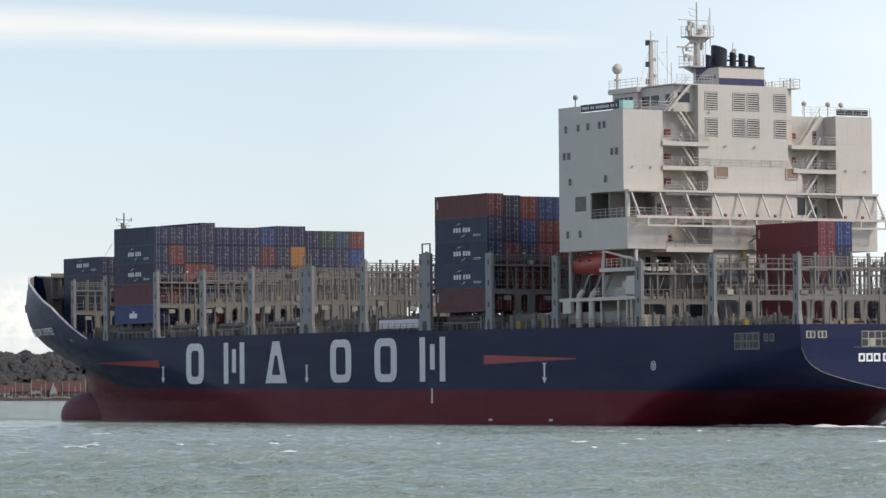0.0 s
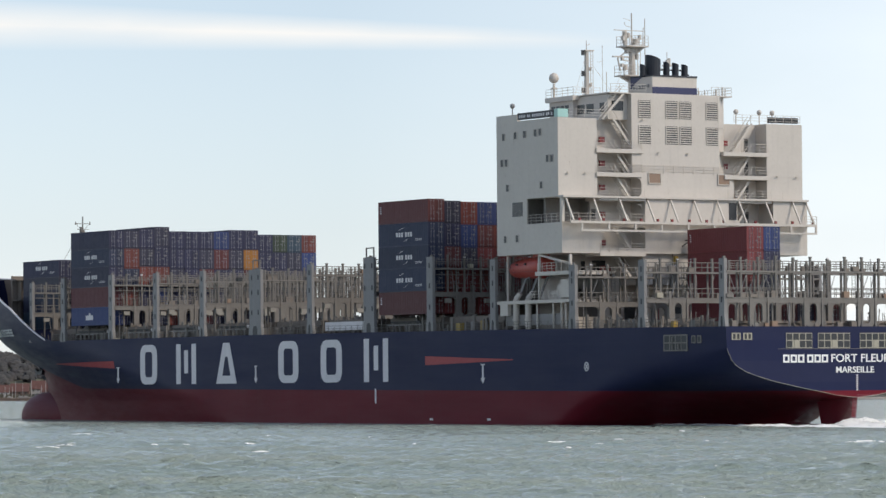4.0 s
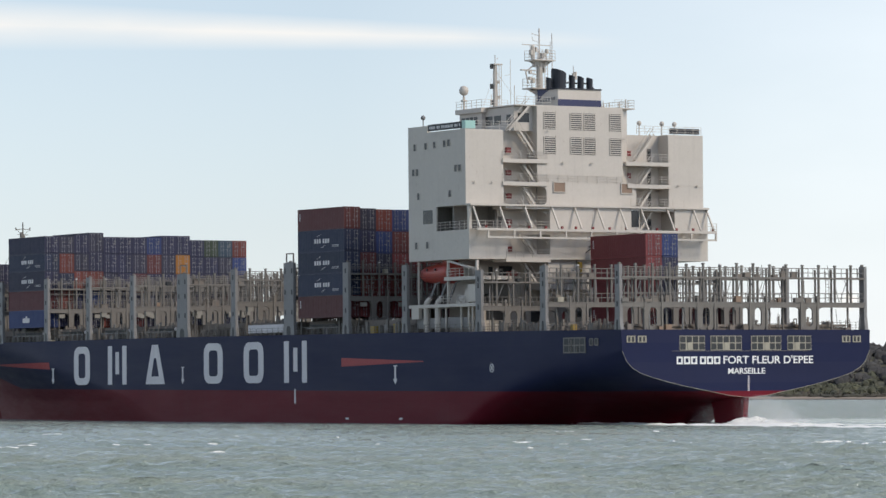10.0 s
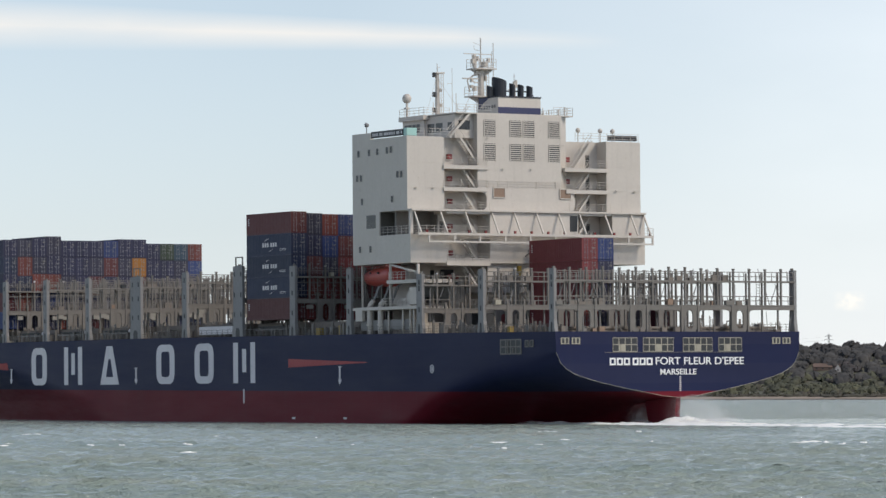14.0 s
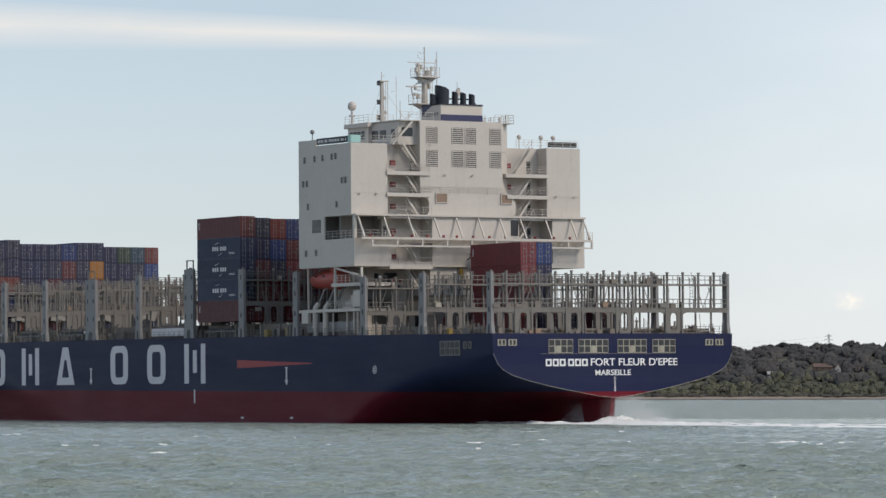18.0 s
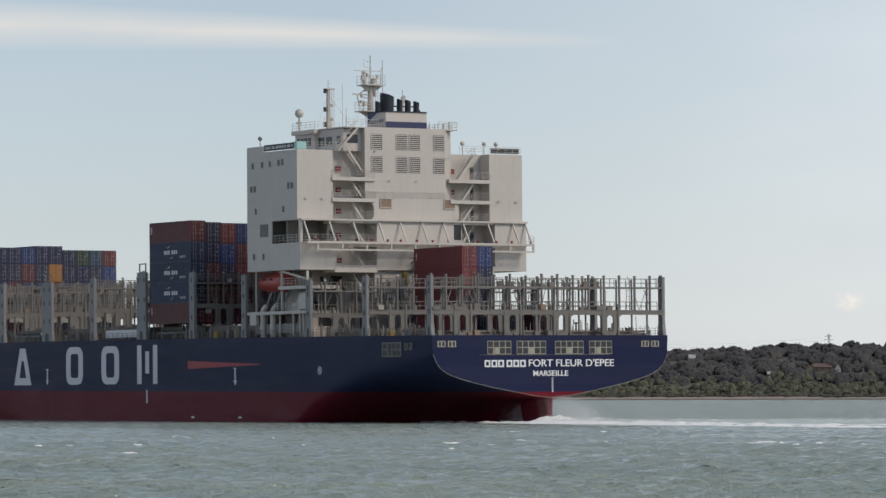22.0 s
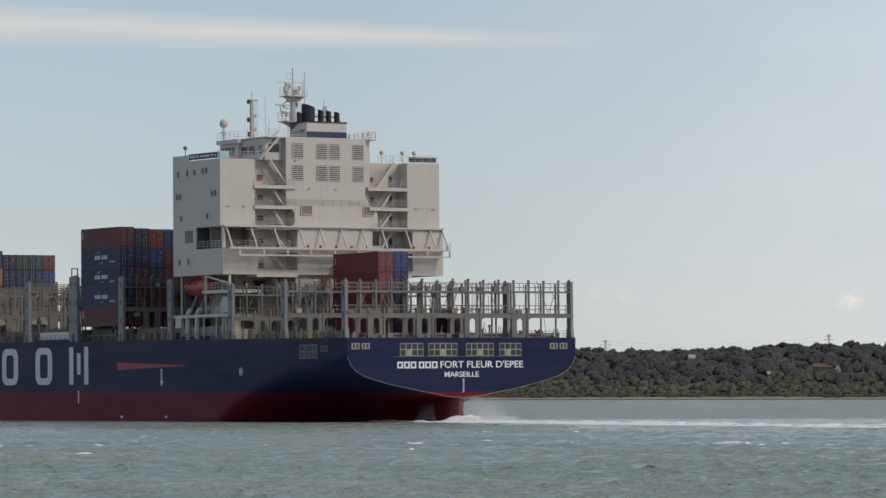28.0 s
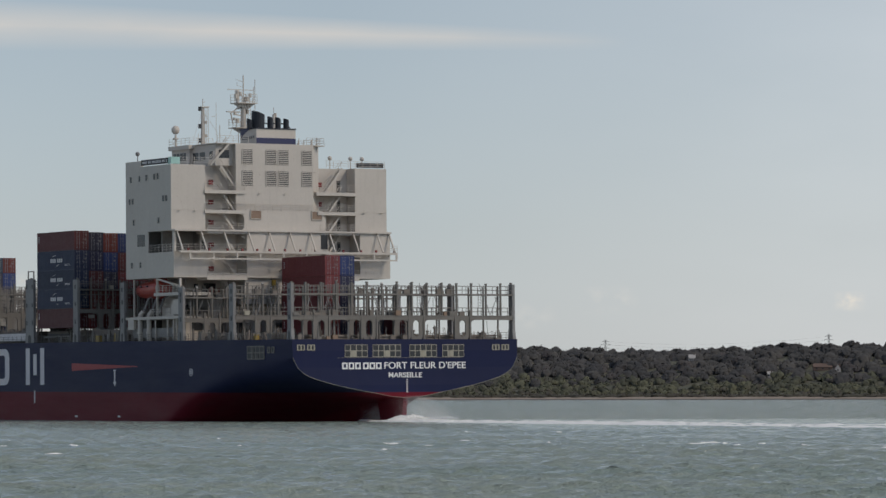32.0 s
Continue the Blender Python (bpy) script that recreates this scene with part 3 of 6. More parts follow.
    while x > -20 and y > -y1 + 1:
        b = Build()
        b.box(xb_ - 0.2, xb_ - 0.05, y - 0.07, y + 0.07, mid, up + rnd.uniform(-0.4, 1.4))
        b.box(xb_ - 0.3, xb_ + 0.05, y - 0.22, y + 0.22, mid + 0.9, mid + 1.0)
        part("stanchion", b, M["steel"], bridge)
        y -= 2.48
    for i in range(9):
        y, z = rnd.uniform(-y1 + 0.8, y1 - 0.8), rnd.choice((mid + 0.12, base + 0.05, base + 0.05, up + 0.22))
        b = Build()
        b.box(xb_ - 0.3, xb_ + 0.25, y, y + rnd.uniform(0.35, 1.1), z, z + rnd.uniform(0.25, 0.75))
        part("gear_bin", b, M[rnd.choice(("steel", "dark", "deck", "frame_pale", "dark", "deck", "steel", "tan"))], bridge)
    y = y1 - 2.1
    while y > -y1 + 1:
        if rnd.random() < 0.6:
            b = Build()
            b.box(xb_ - 0.15, xb_ + 0.1, y - 0.13, y + 0.13, top - 0.05, top + 0.16)
            part("lamp_head", b, M[rnd.choice(("frame_pale", "letter", "steel", "steel"))], bridge)
        y -= 2.48
    return bridge


rnd = random.Random(11)
for x, w, top in BRIDGES:
    make_bridge(x, w, top, rnd)

# deck edge railing between the bridges
b = Build()
for s in (1, -1):
    x = 94.0
    while x > -76:
        y = s * (half(x, 11.5) - 0.25)
        z = deck_z(x) - 0.15
        b.tube((x, y, z), (x, y, z + 1.1), 0.035, 4)
        for h in (0.4, 0.75, 1.1):
            b.tube((x, y, z + h), (x - 1.5, s * (half(x - 1.5, 11.5) - 0.25), deck_z(x - 1.5) - 0.15 + h), 0.03, 4)
        x -= 1.5
part("deck_railing", b, M["steel"], ship)


# dark slatted racks along the side decks, each with a pale lamp at one end
def make_rack(x0, x1, s_):
    z = deck_z((x0 + x1) / 2) - 0.15
    y = s_ * 17.3
    rack = new("deck_rack")
    rack.parent = ship
    tagged(rack, "dark slatted rack on posts along the side deck")
    for k in range(4):
        part("slat", Build().box(x0, x1, y - 0.3 + 0.17 * k, y - 0.22 + 0.17 * k, z + 1.15 + 0.08 * k, z + 1.25 + 0.08 * k), M["dark"], rack)
    for x in (x0 + 0.3, (x0 + x1) / 2, x1 - 0.3):
        part("rack_post", Build().box(x - 0.09, x + 0.09, y - 0.1, y + 0.1, z, z + 1.2), M["post"], rack)
    part("rack_rail", Build().box(x0 - 0.6, x1 + 0.6, y + 0.3 * s_ - 0.05, y + 0.3 * s_ + 0.05, z + 0.95, z + 1.08), M["post"], rack)
    part("rack_lamp", Build().ball((x0 - 0.7, y, z + 1.35), 0.24, 8, 6), M["letter"], rack, "pale round lamp")


for (xa, wa, ta), (xb, wb, tb) in zip(BRIDGES[1:], BRIDGES[2:]):
    if xb > -20 and xa < 90 and not 0 < xb < 20:
        make_rack(xb + wb / 2 + 3.2, xa - wa / 2 - 2.6, 1)

# vents, lockers and pipes standing along the side decks
rg = random.Random(31)
for s_ in (1, -1):
    x = 92.0
    while x > -76:
        x -= rg.uniform(2.0, 4.4)
        if any(abs(x - q[0]) < q[1] / 2 + 0.8 for q in BRIDGES) or -47 < x < -28 or x < -75:
            continue
        z, y = deck_z(x) - 0.15, s_ * rg.uniform(16.9, 17.7)
        b = Build()
        kind = rg.random()
        if kind < 0.5:
            h = rg.uniform(0.8, 2.0)
            b.tube((x, y, z), (x, y, z + h), 0.13, 7)
            b.tube((x, y, z + h - 0.05), (x, y, z + h + 0.22), 0.3, 8, 0.2)
            part("deck_vent", b, M["steel"], ship)
        elif kind < 0.8:
            w = rg.uniform(0.5, 1.4)
            b.box(x - w / 2, x + w / 2, y - 0.3, y + 0.3, z, z + rg.uniform(0.7, 1.4))
            part("deck_locker", b, M[rg.choice(("steel", "deck", "post", "yellow"))], ship)
        else:
            h = rg.uniform(1.2, 2.4)
            for q in (-0.3, 0.3):
                b.tube((x + q, y, z), (x + q, y, z + h), 0.07, 5)
            b.tube((x - 0.3, y, z + h), (x + 0.3, y, z + h), 0.07, 5)
            b.tube((x - 0.3, y, z + h * 0.6), (x + 0.3, y, z + h * 0.6), 0.05, 5)
            part("pipe_stand", b, M["steel"], ship)


# ---- containers ----
BOX = {}


def container_meshes(height):
    """Corrugated 40 ft box: x along, origin at the middle of its floor."""
    if height in BOX:
        return BOX[height]
    L, W = 12.19, 2.438
    b = Build()
    x0, x1, y0, y1 = -L / 2, L / 2, -W / 2, W / 2
    for x in (x0, x1):                              # corner posts and frames
        for y in (y0, y1):
            b.box(x - 0.08 if x > 0 else x, x if x > 0 else x + 0.08, y if y < 0 else y - 0.14, y + 0.14 if y < 0 else y, 0, height)
    for y in (y0, y1):
        for z in (0, height - 0.12):
            b.box(x0, x1, y if y < 0 else y - 0.08, y + 0.08 if y < 0 else y, z, z + 0.12 + (0.05 if z == 0 else 0))
    for x in (x0, x1 - 0.1):
        for z in (0, height - 0.13):
            b.box(x, x + 0.1, y0, y1, z, z + 0.13)
    frame_me = b.mesh("frame")
    b = Build()
    for s in (1, -1):                               # corrugated sides
        n, pts = 28, []
        for i in range(n):
            xa = x0 + 0.08 + (L - 0.16) * i / n
            d = (L - 0.16) / n
            pts += [(xa, 0), (xa + d * 0.38, 0), (xa + d * 0.5, 0.03), (xa + d * 0.88, 0.03)]
        pts.append((x1 - 0.08, 0))
        k = len(b.v)
        for x, d in pts:
            for z in (0.12, height - 0.1):
                b.v.append((x, s * (W / 2 - 0.02 - d), z))
        for i in range(len(pts) - 1):
            b.f.append((k + 2 * i, k + 2 * i + 2, k + 2 * i + 3, k + 2 * i + 1))
    b.box(x0 + 0.03, x1 - 0.03, y0 + 0.02, y1 - 0.02, height - 0.1, height - 0.03)
    b.box(x0 + 0.03, x1 - 0.03, y0 + 0.06, y1 - 0.06, 0.05, 0.12)
    b.box(x1 - 0.1, x1 - 0.04, y0 + 0.1, y1 - 0.1, 0.1, height - 0.1)
    body_me = b.mesh("body")
    doors = []
    for s in (1, -1):
        b = Build()
        ya, yb = (0.015, W / 2 - 0.13) if s > 0 else (-W / 2 + 0.13, -0.015)
        b.box(x0 + 0.02, x0 + 0.07, ya, yb, 0.17, height - 0.15)
        for k in range(5):
            z = 0.35 + (height - 0.75) * k / 5
            b.box(x0, x0 + 0.03, ya + 0.06, yb - 0.06, z, z + (height - 0.75) / 9)
        doors.append(b.mesh("door"))
    bars = []
    for y in (-0.78, -0.36, 0.36, 0.78):
        b = Build()
        b.tube((x0 - 0.03, y, 0.12), (x0 - 0.03, y, height - 0.1), 0.022, 5)
        for z in (0.3, 0.95, 1.6, height - 0.3):
            b.box(x0 - 0.06, x0 + 0.01, y - 0.08, y + 0.08, z, z + 0.1)
        b.box(x0 - 0.08, x0, y - 0.05, y + 0.35 if abs(y) < 0.5 and y < 0 else y + 0.05, 1.15, 1.22)
        bars.append(b.mesh("lock_bar"))
    labels = []
    for y, z, w, h in ((-0.75, height - 0.7, 0.34, 0.14), (-0.62, 1.5, 0.16, 0.2), (0.55, height - 0.9, 0.2, 0.1)):
        labels.append(Build().box(x0 - 0.012, x0, y - w / 2, y + w / 2, z, z + h).mesh("door_label"))
    BOX[height] = (frame_me, body_me, doors, bars, labels)
    return BOX[height]


def box_paint(name, col):
    return paint("box_" + name, col, 0.55, 0.25, 0.09, 0.3, spread=0.2)


BOXCOL = {
    "navy": (box_paint("navy", (0.0145, 0.015, 0.050)), "dark navy"),
    "slate": (box_paint("slate", (0.023, 0.022, 0.046)), "slate grey"),
    "teal": (box_paint("teal", (0.0115, 0.018, 0.050)), "dark petrol blue"),
    "blue": (box_paint("blue", (0.018, 0.035, 0.128)), "mid blue"),
    "red": (box_paint("red", (0.092, 0.0185, 0.0195)), "brownish red"),
    "rust": (box_paint("rust", (0.135, 0.0265, 0.019)), "rusty orange-red"),
    "maroon": (box_paint("maroon", (0.080, 0.0125, 0.017)), "dark maroon"),
    "oxide": (box_paint("oxide", (0.165, 0.028, 0.03)), "dull oxide red"),
    "amber": (box_paint("amber", (0.3024, 0.1224, 0.0144)), "amber yellow"),
    "green": (box_paint("green", (0.0252, 0.0396, 0.0216)), "dull green"),
    "sky": (box_paint("sky", (0.0252, 0.0504, 0.0792)), "faded light blue"),
}
M["lockbar"] = paint("galvanised_bar", (0.235, 0.235, 0.25), 0.45, 0.2, 0.1, metal=0.3)
MARKS = {}


def make_container(x, y, z, height, colour, mark="", group=""):
    """x: the box's aft end. mark: what is painted on its port side."""
    mat, word = BOXCOL[colour]
    frame_me, body_me, doors, bars, labels = container_meshes(height)
    c = new("shipping_container")
    tagged(c, f"{word} corrugated forty-foot steel shipping container" + (" with pale painted markings" if mark else ""), "shipping container", group)
    def piece(name, me, material):
        o = new(name, me)
        if not me.materials:
            me.materials.append(material)
        o.parent = c
        o.material_slots[0].link = "OBJECT"
        o.material_slots[0].material = material
        return o
    piece("frame", frame_me, mat)
    piece("body", body_me, mat)
    for d in doors:
        piece("door", d, mat)
    for q in bars:
        piece("lock_bar", q, M["lockbar"])
    for q in labels:
        piece("door_label", q, M["junction"])
    if mark:
        if mark not in MARKS:
            W, out = 1.224, []
            if mark == "name":        # two pale blocks of lettering between two curved ticks
                for k in range(6):
                    xx = 1.7 - 0.62 * k - (0.35 if k > 2 else 0)
                    out.append(Build().box(xx - 0.42, xx, W - 0.01, W + 0.012, 1.15, 1.72))
                out.append(Build().prism([(1.2, 1.95), (0.4, 2.25), (-0.2, 2.32), (0.4, 2.18)], W - 0.01, W + 0.012, 1))
                out.append(Build().prism([(-1.2, 0.95), (-0.6, 0.62), (0.1, 0.5), (-0.6, 0.7)], W - 0.01, W + 0.012, 1))
                for low in (0.62, 0.8):
                    out.append(Build().box(-4.6, -2.9, W - 0.01, W + 0.012, low, low + 0.06))
            elif mark == "block":
                out.append(Build().prism([(1.4, 0.75), (1.4, 1.45), (0.4, 1.45), (0.4, 1.75), (-0.1, 1.75), (-0.1, 1.45), (-0.9, 1.45), (-0.9, 0.75)], W - 0.01, W + 0.012, 1))
            else:
                for k in range(4):
                    out.append(Build().box(5.35, 5.6, W - 0.01, W + 0.012, 1.35 + 0.26 * k, 1.5 + 0.26 * k))
            MARKS[mark] = [q.mesh("marking") for q in out]
        for q in MARKS[mark]:
            piece("marking", q, M["letter"])
    return aboard(c, Matrix.Translation((x + 6.095, y, z)))


def stack(x, y, base, tiers, group):
    z = base
    for height, colour, mark in tiers:
        make_container(x, y, z, height, colour, mark, group)
        z += height + 0.02


S_, H_ = 2.591, 2.896
# forward block: fourteen rows, port to starboard, colours from the bottom tier up
FWD = [
    [(S_, "blue", "block"), (H_, "maroon", ""), (H_, "navy", "name"), (S_, "teal", "name"), (S_, "navy", "")],
    [(S_, "navy", ""), (H_, "rust", ""), (S_, "teal", ""), (H_, "rust", ""), (S_, "slate", "")],
    [(S_, "slate", ""), (H_, "navy", ""), (H_, "rust", ""), (S_, "slate", ""), (H_, "navy", "")],
    [(S_, "navy", ""), (H_, "blue", ""), (H_, "rust", ""), (H_, "navy", ""), (H_, "slate", "")],
    [(S_, "rust", ""), (S_, "navy", ""), (H_, "slate", ""), (H_, "navy", ""), (S_, "navy", "")],
    [(S_, "navy", ""), (S_, "slate", ""), (H_, "navy", ""), (H_, "navy", ""), (S_, "navy", "")],
    [(S_, "maroon", ""), (S_, "navy", ""), (H_, "maroon", ""), (H_, "slate", ""), (S_, "navy", "")],
    [(S_, "navy", ""), (S_, "navy", ""), (H_, "navy", ""), (H_, "red", ""), (S_, "blue", "")],
    [(S_, "navy", ""), (S_, "slate", ""), (H_, "navy", ""), (H_, "slate", ""), (H_, "navy", "")],
    [(S_, "slate", ""), (S_, "rust", ""), (H_, "red", ""), (H_, "amber", ""), (H_, "navy", "")],
    [(S_, "navy", ""), (S_, "navy", ""), (H_, "navy", ""), (S_, "navy", ""), (S_, "navy", "")],
    [(S_, "blue", ""), (S_, "navy", ""), (H_, "slate", ""), (S_, "navy", ""), (S_, "green", "")],
    [(S_, "navy", ""), (S_, "maroon", ""), (H_, "navy", ""), (S_, "slate", ""), (S_, "sky", "")],
    [(S_, "navy", ""), (S_, "navy", ""), (H_, "navy", ""), (S_, "blue", ""), (S_, "rust", "")],
]
for i, tiers in enumerate(FWD):
    stack(73.95, 17.2 - 2.475 * i, 13.95, tiers, "forward container block")
# bow block: lower and narrower
BOW = [["sky", "teal", "slate", "navy"], ["navy", "blue", "navy", "slate"], ["slate", "navy", "maroon", "rust"], ["navy", "maroon", "navy", "red"],
       ["navy", "navy", "slate", "navy"], ["teal", "navy", "navy", "slate"], ["navy", "rust", "navy", "navy"], ["navy", "navy", "blue", "navy"], ["slate", "navy", "navy", "maroon"]]
for i, cols in enumerate(BOW):
    stack(104.3, 10.1 - 2.475 * i, 13.9, [(S_, c, "name" if (i == 0 and k == 3) else "") for k, c in enumerate(cols)], "bow container block")
# stack before the deckhouse
MID = [["red", "teal", "teal", "teal", "red"], ["oxide", "rust", "red", "navy", "slate"], ["rust", "oxide", "slate", "blue", "rust"],
       ["oxide", "rust", "oxide", "red", "blue"], ["rust", "red", "oxide", "rust", "blue"], ["red", "oxide", "rust", "navy", "navy"], ["oxide", "rust", "red", "blue", "navy"]]
for i, cols in enumerate(MID):
    hs = [H_] * 5 if i == 0 else [H_, H_, S_ + (0.1 if i < 2 else 0), H_, H_]
    marks = ["plate", "name", "name", "name", "plate"] if i == 0 else [""] * 5
    stack(-13.75, 17.2 - 2.475 * i, 13.85, [(hh, c, mk) for hh, c, mk in zip(hs, cols, marks)], "container stack before the deckhouse")
# four tiers aft of the deckhouse, close to the middle line
for i, cols in enumerate([["oxide", "oxide", "oxide", "oxide"], ["navy", "navy", "navy", "blue"]]):
    stack(-59.5, 0.8 - 2.475 * i, 11.78, [(H_, c, "plate" if i == 0 else "") for c in cols], "container stack aft of the deckhouse")
# single boxes beside it
for y, c in ((-4.15, "maroon"), (-6.63, "slate"), (-11.6, "maroon")):
    stack(-59.5, y, 11.78, [(S_, c, "")], "single boxes aft of the deckhouse")


# ---- deckhouse ----
house = new("deckhouse")
house.parent = ship
tagged(house, "cream-white deckhouse block with open stairways aft")


def hp(name, b, mat="white", label="", smooth=False):
    return part(name, b, M[mat], house, label, smooth)


for name, blocks in (
        ("house_core", ((-40.9, -29.5, -18.1, 12.0, 20.6, 37.0), (-40.9, -29.5, 12.0, 18.12, 27.4, 37.0), (-35.6, -29.5, 12.0, 18.12, 24.3, 27.4), (-40.9, -29.5, 12.0, 18.12, 20.6, 24.3), (-40.9, -29.5, -18.6, -18.1, 20.6, 37.0))),
        ("wing_block", ((-43.2, -40.9, 12.45, 18.12, 27.4, 37.0), (-43.9, -40.9, 12.35, 18.12, 20.6, 24.3), (-43.2, -40.9, -18.6, -13.1, 27.4, 37.0), (-43.9, -29.5, -18.75, -13.5, 20.6, 27.4), (-43.9, -43.5, 5.9, 12.35, 23.75, 24.3), (-43.9, -43.5, 5.9, 12.35, 20.6, 21.25), (-43.9, -43.5, -13.5, -8.0, 23.75, 24.3), (-43.9, -43.5, -13.5, -8.0, 20.6, 21.25))),
        ("wing_bulwark", ((-34.2, -29.5, 17.7, 18.12, 37.0, 37.85),)),
        ("engine_casing", ((-43.2, -31.0, -5.8, 7.3, 30.4, 40.15), (-43.2, -40.9, -8.0, 5.9, 20.6, 30.4), (-43.9, -43.2, -8.0, 5.9, 20.6, 27.4))),
        ("stair_house", ((-42.3, -35.4, 7.3, 10.2, 37.0, 40.1),)),
        ("lower_house", ((-43.3, -31.0, -8.0, 5.9, 16.8, 20.6), (-38.2, -31.0, -13.0, 13.0, 11.2, 20.6)))):
    for k in blocks:
        hp(name, Build().box(*k))
b = Build()
b.prism([(-43.2, -5.8), (-41.2, -8.0), (-31.0, -8.0), (-31.0, -5.8)], 30.4, 40.15, 2)
hp("casing_corner", b)
b = Build()
b.box(-35.5, -30.2, -10.7, 10.7, 37.0, 39.7)
hp("wheelhouse", b)
b = Build()
b.box(-36.0, -29.8, -11.1, 11.1, 39.7, 40.3)
hp("wheelhouse_roof", b)
b = Build()
b.box(-43.0, -36.0, -8.0, 10.4, 40.16, 40.3)
hp("casing_roof", b)
# seams where the plates of each storey meet
for z in (23.9, 30.4, 33.6, 36.6):
    for k in ((-43.22, -43.19, 12.45, 18.12, z, z + 0.03), (-43.22, -43.19, -18.6, -13.1, z, z + 0.03), (-43.2, -29.5, 18.11, 18.14, z, z + 0.03)):
        if z > 28 or k[3] > 18.12:
            hp("plate_seam", Build().box(*k), "white")

# recessed stairways: slabs, rails, flights, doors, red boxes
for side, ya, yb in ((1, 5.9, 12.45), (-1, -13.1, -6.6)):
    for z in (33.35, 30.45, 27.5, 20.75):
        b = Build()
        y0, y1 = (ya - (0.1 if z > 33 else 0), yb + 0.2) if side > 0 else (ya - 0.2, yb + (0.3 if z > 33 else 0.1))
        b.box(-43.45 if z > 28 else -44.0, -40.9, y0, y1, z - 0.5, z)
        hp("balcony_slab", b)
        b = Build()
        railing(b, -43.38 if z > 28 else -43.95, y0 + 0.1, y1 - 0.1, z, 1.05, 1.3, 0.028)
        hp("balcony_rail", b)
    for za, zb in ((33.35, 37.0), (30.45, 33.35), (27.5, 30.45), (24.2, 27.5), (20.75, 24.2), (17.6, 20.75)):
        b = Build()
        d = (zb - za)
        if side > 0:
            p, q = (9.6, zb), (9.6 - d * 0.78, za)
        else:
            p, q = (-8.6 - 0.78 * d, zb), (-8.6, za)
            p, q = (-11.2, zb), (-11.2 + d * 0.78, za)
        for x in (-42.7, -41.9):
            b.beam((x, p[0], p[1]), (x, q[0], q[1]), 0.07, 0.28)
            b.beam((x, p[0], p[1] + 0.95), (x, q[0], q[1] + 0.95), 0.05, 0.06)
        n = 11
        for i in range(1, n):
            k = i / n
            y, z = p[0] + (q[0] - p[0]) * k, p[1] + (q[1] - p[1]) * k
            b.box(-42.7, -41.9, y - 0.12, y + 0.12, z - 0.02, z + 0.02)
        hp("stair_flight", b)
        b = Build()
        y = 10.3 if side > 0 else -8.2
        b.box(-41.25, -40.9, y - 0.35, y + 0.35, za + 0.9, za + 1.55)
        hp("fire_box", b, "dullred", "red fire hose box")
        b = Build()
        y = 11.5 if side > 0 else -11.6
        b.box(-40.95, -40.86, y - 0.3, y + 0.3, za + 0.1, za + 1.9)
        hp("door", b, "steel")
        b = Build()
        b.box(-41.0, -40.9, y - 0.18, y + 0.18, za + 1.05, za + 1.6)
        hp("door_window", b, "dark")
    # rounded lower corners of the openings
    for z in (27.5, 24.3, 20.75):
        yy = ya if side > 0 else yb - 1.4
        for zc, sg in ((z, 1), (z + 2.4, -1)):
            b = Build()
            b.prism([(yy, zc), (yy + 0.7, zc), (yy + 0.25, zc + sg * 0.2), (yy + 0.08, zc + sg * 0.4), (yy, zc + sg * 0.75)], -43.2, -43.0)
            hp("corner_gusset", b)
b = Build()
b.box(-43.0, -40.9, -8.0, -6.6, 24.4, 30.4)
hp("stair_side_wall", b)

# open gallery under the port wing
b = Build()
b.box(-39.3, -38.9, 5.9, 17.4, 24.3, 27.4)
hp("gallery_wall", b, "steel")
hp("gallery_wall", Build().box(-40.9, -35.7, 12.1, 12.3, 24.3, 27.4), "steel")
hp("gallery_wall", Build().box(-35.75, -35.6, 12.1, 17.9, 24.3, 27.4), "steel")
b = Build()
railing(b, -43.8, 6.0, 18.0, 24.3, 1.1, 1.1, 0.03)
railing_x(b, 18.0, -43.8, -35.8, 24.3, 1.1, 1.1, 0.03)
hp("gallery_rail", b)
b = Build()
b.box(-43.9, -43.5, 17.7, 18.12, 24.3, 27.4)
hp("gallery_post", b)
b = Build()
b.box(-36.2, -35.6, 17.9, 18.12, 24.3, 27.4)
hp("gallery_post", b)

# working platform across the aft face, with raking struts
for y in (17.6, 13.6, 9.8, 5.7, 2.2, -1.3, -4.8, -8.1, -12.2, -16.4, -18.5):
    b = Build()
    b.beam((-43.9, y, 27.45), (-45.7, y, 24.45), 0.16, 0.2)
    hp("raking_strut", b)
b = Build()
b.box(-44.3, -43.2, -18.75, 18.12, 27.3, 27.55)
hp("strut_ledge", b)
for za, zb in ((24.1, 24.42), (23.15, 23.37)):
    b = Build()
    b.box(-45.9, -45.68, -18.8, 18.1 if za > 24 else 16.6, za, zb)
    hp("platform_chord", b)
for y in np.linspace(-18.7, 16.45, 10):
    hp("platform_post", Build().box(-45.88, -45.7, y - 0.12, y + 0.12, 23.37, 24.1))
    hp("platform_bracket", Build().beam((-45.7, y, 24.25), (-43.9, y, 24.25), 0.12, 0.2))
b = Build()
for k in range(17):
    b.box(-45.62 + 0.1 * k, -45.59 + 0.1 * k, -18.8, 18.1, 24.37, 24.4)
hp("platform_grating", b)
b = Build()
railing(b, -45.8, -18.8, -17.0, 24.4, 1.0, 0.9, 0.04)
hp("platform_rail", b)
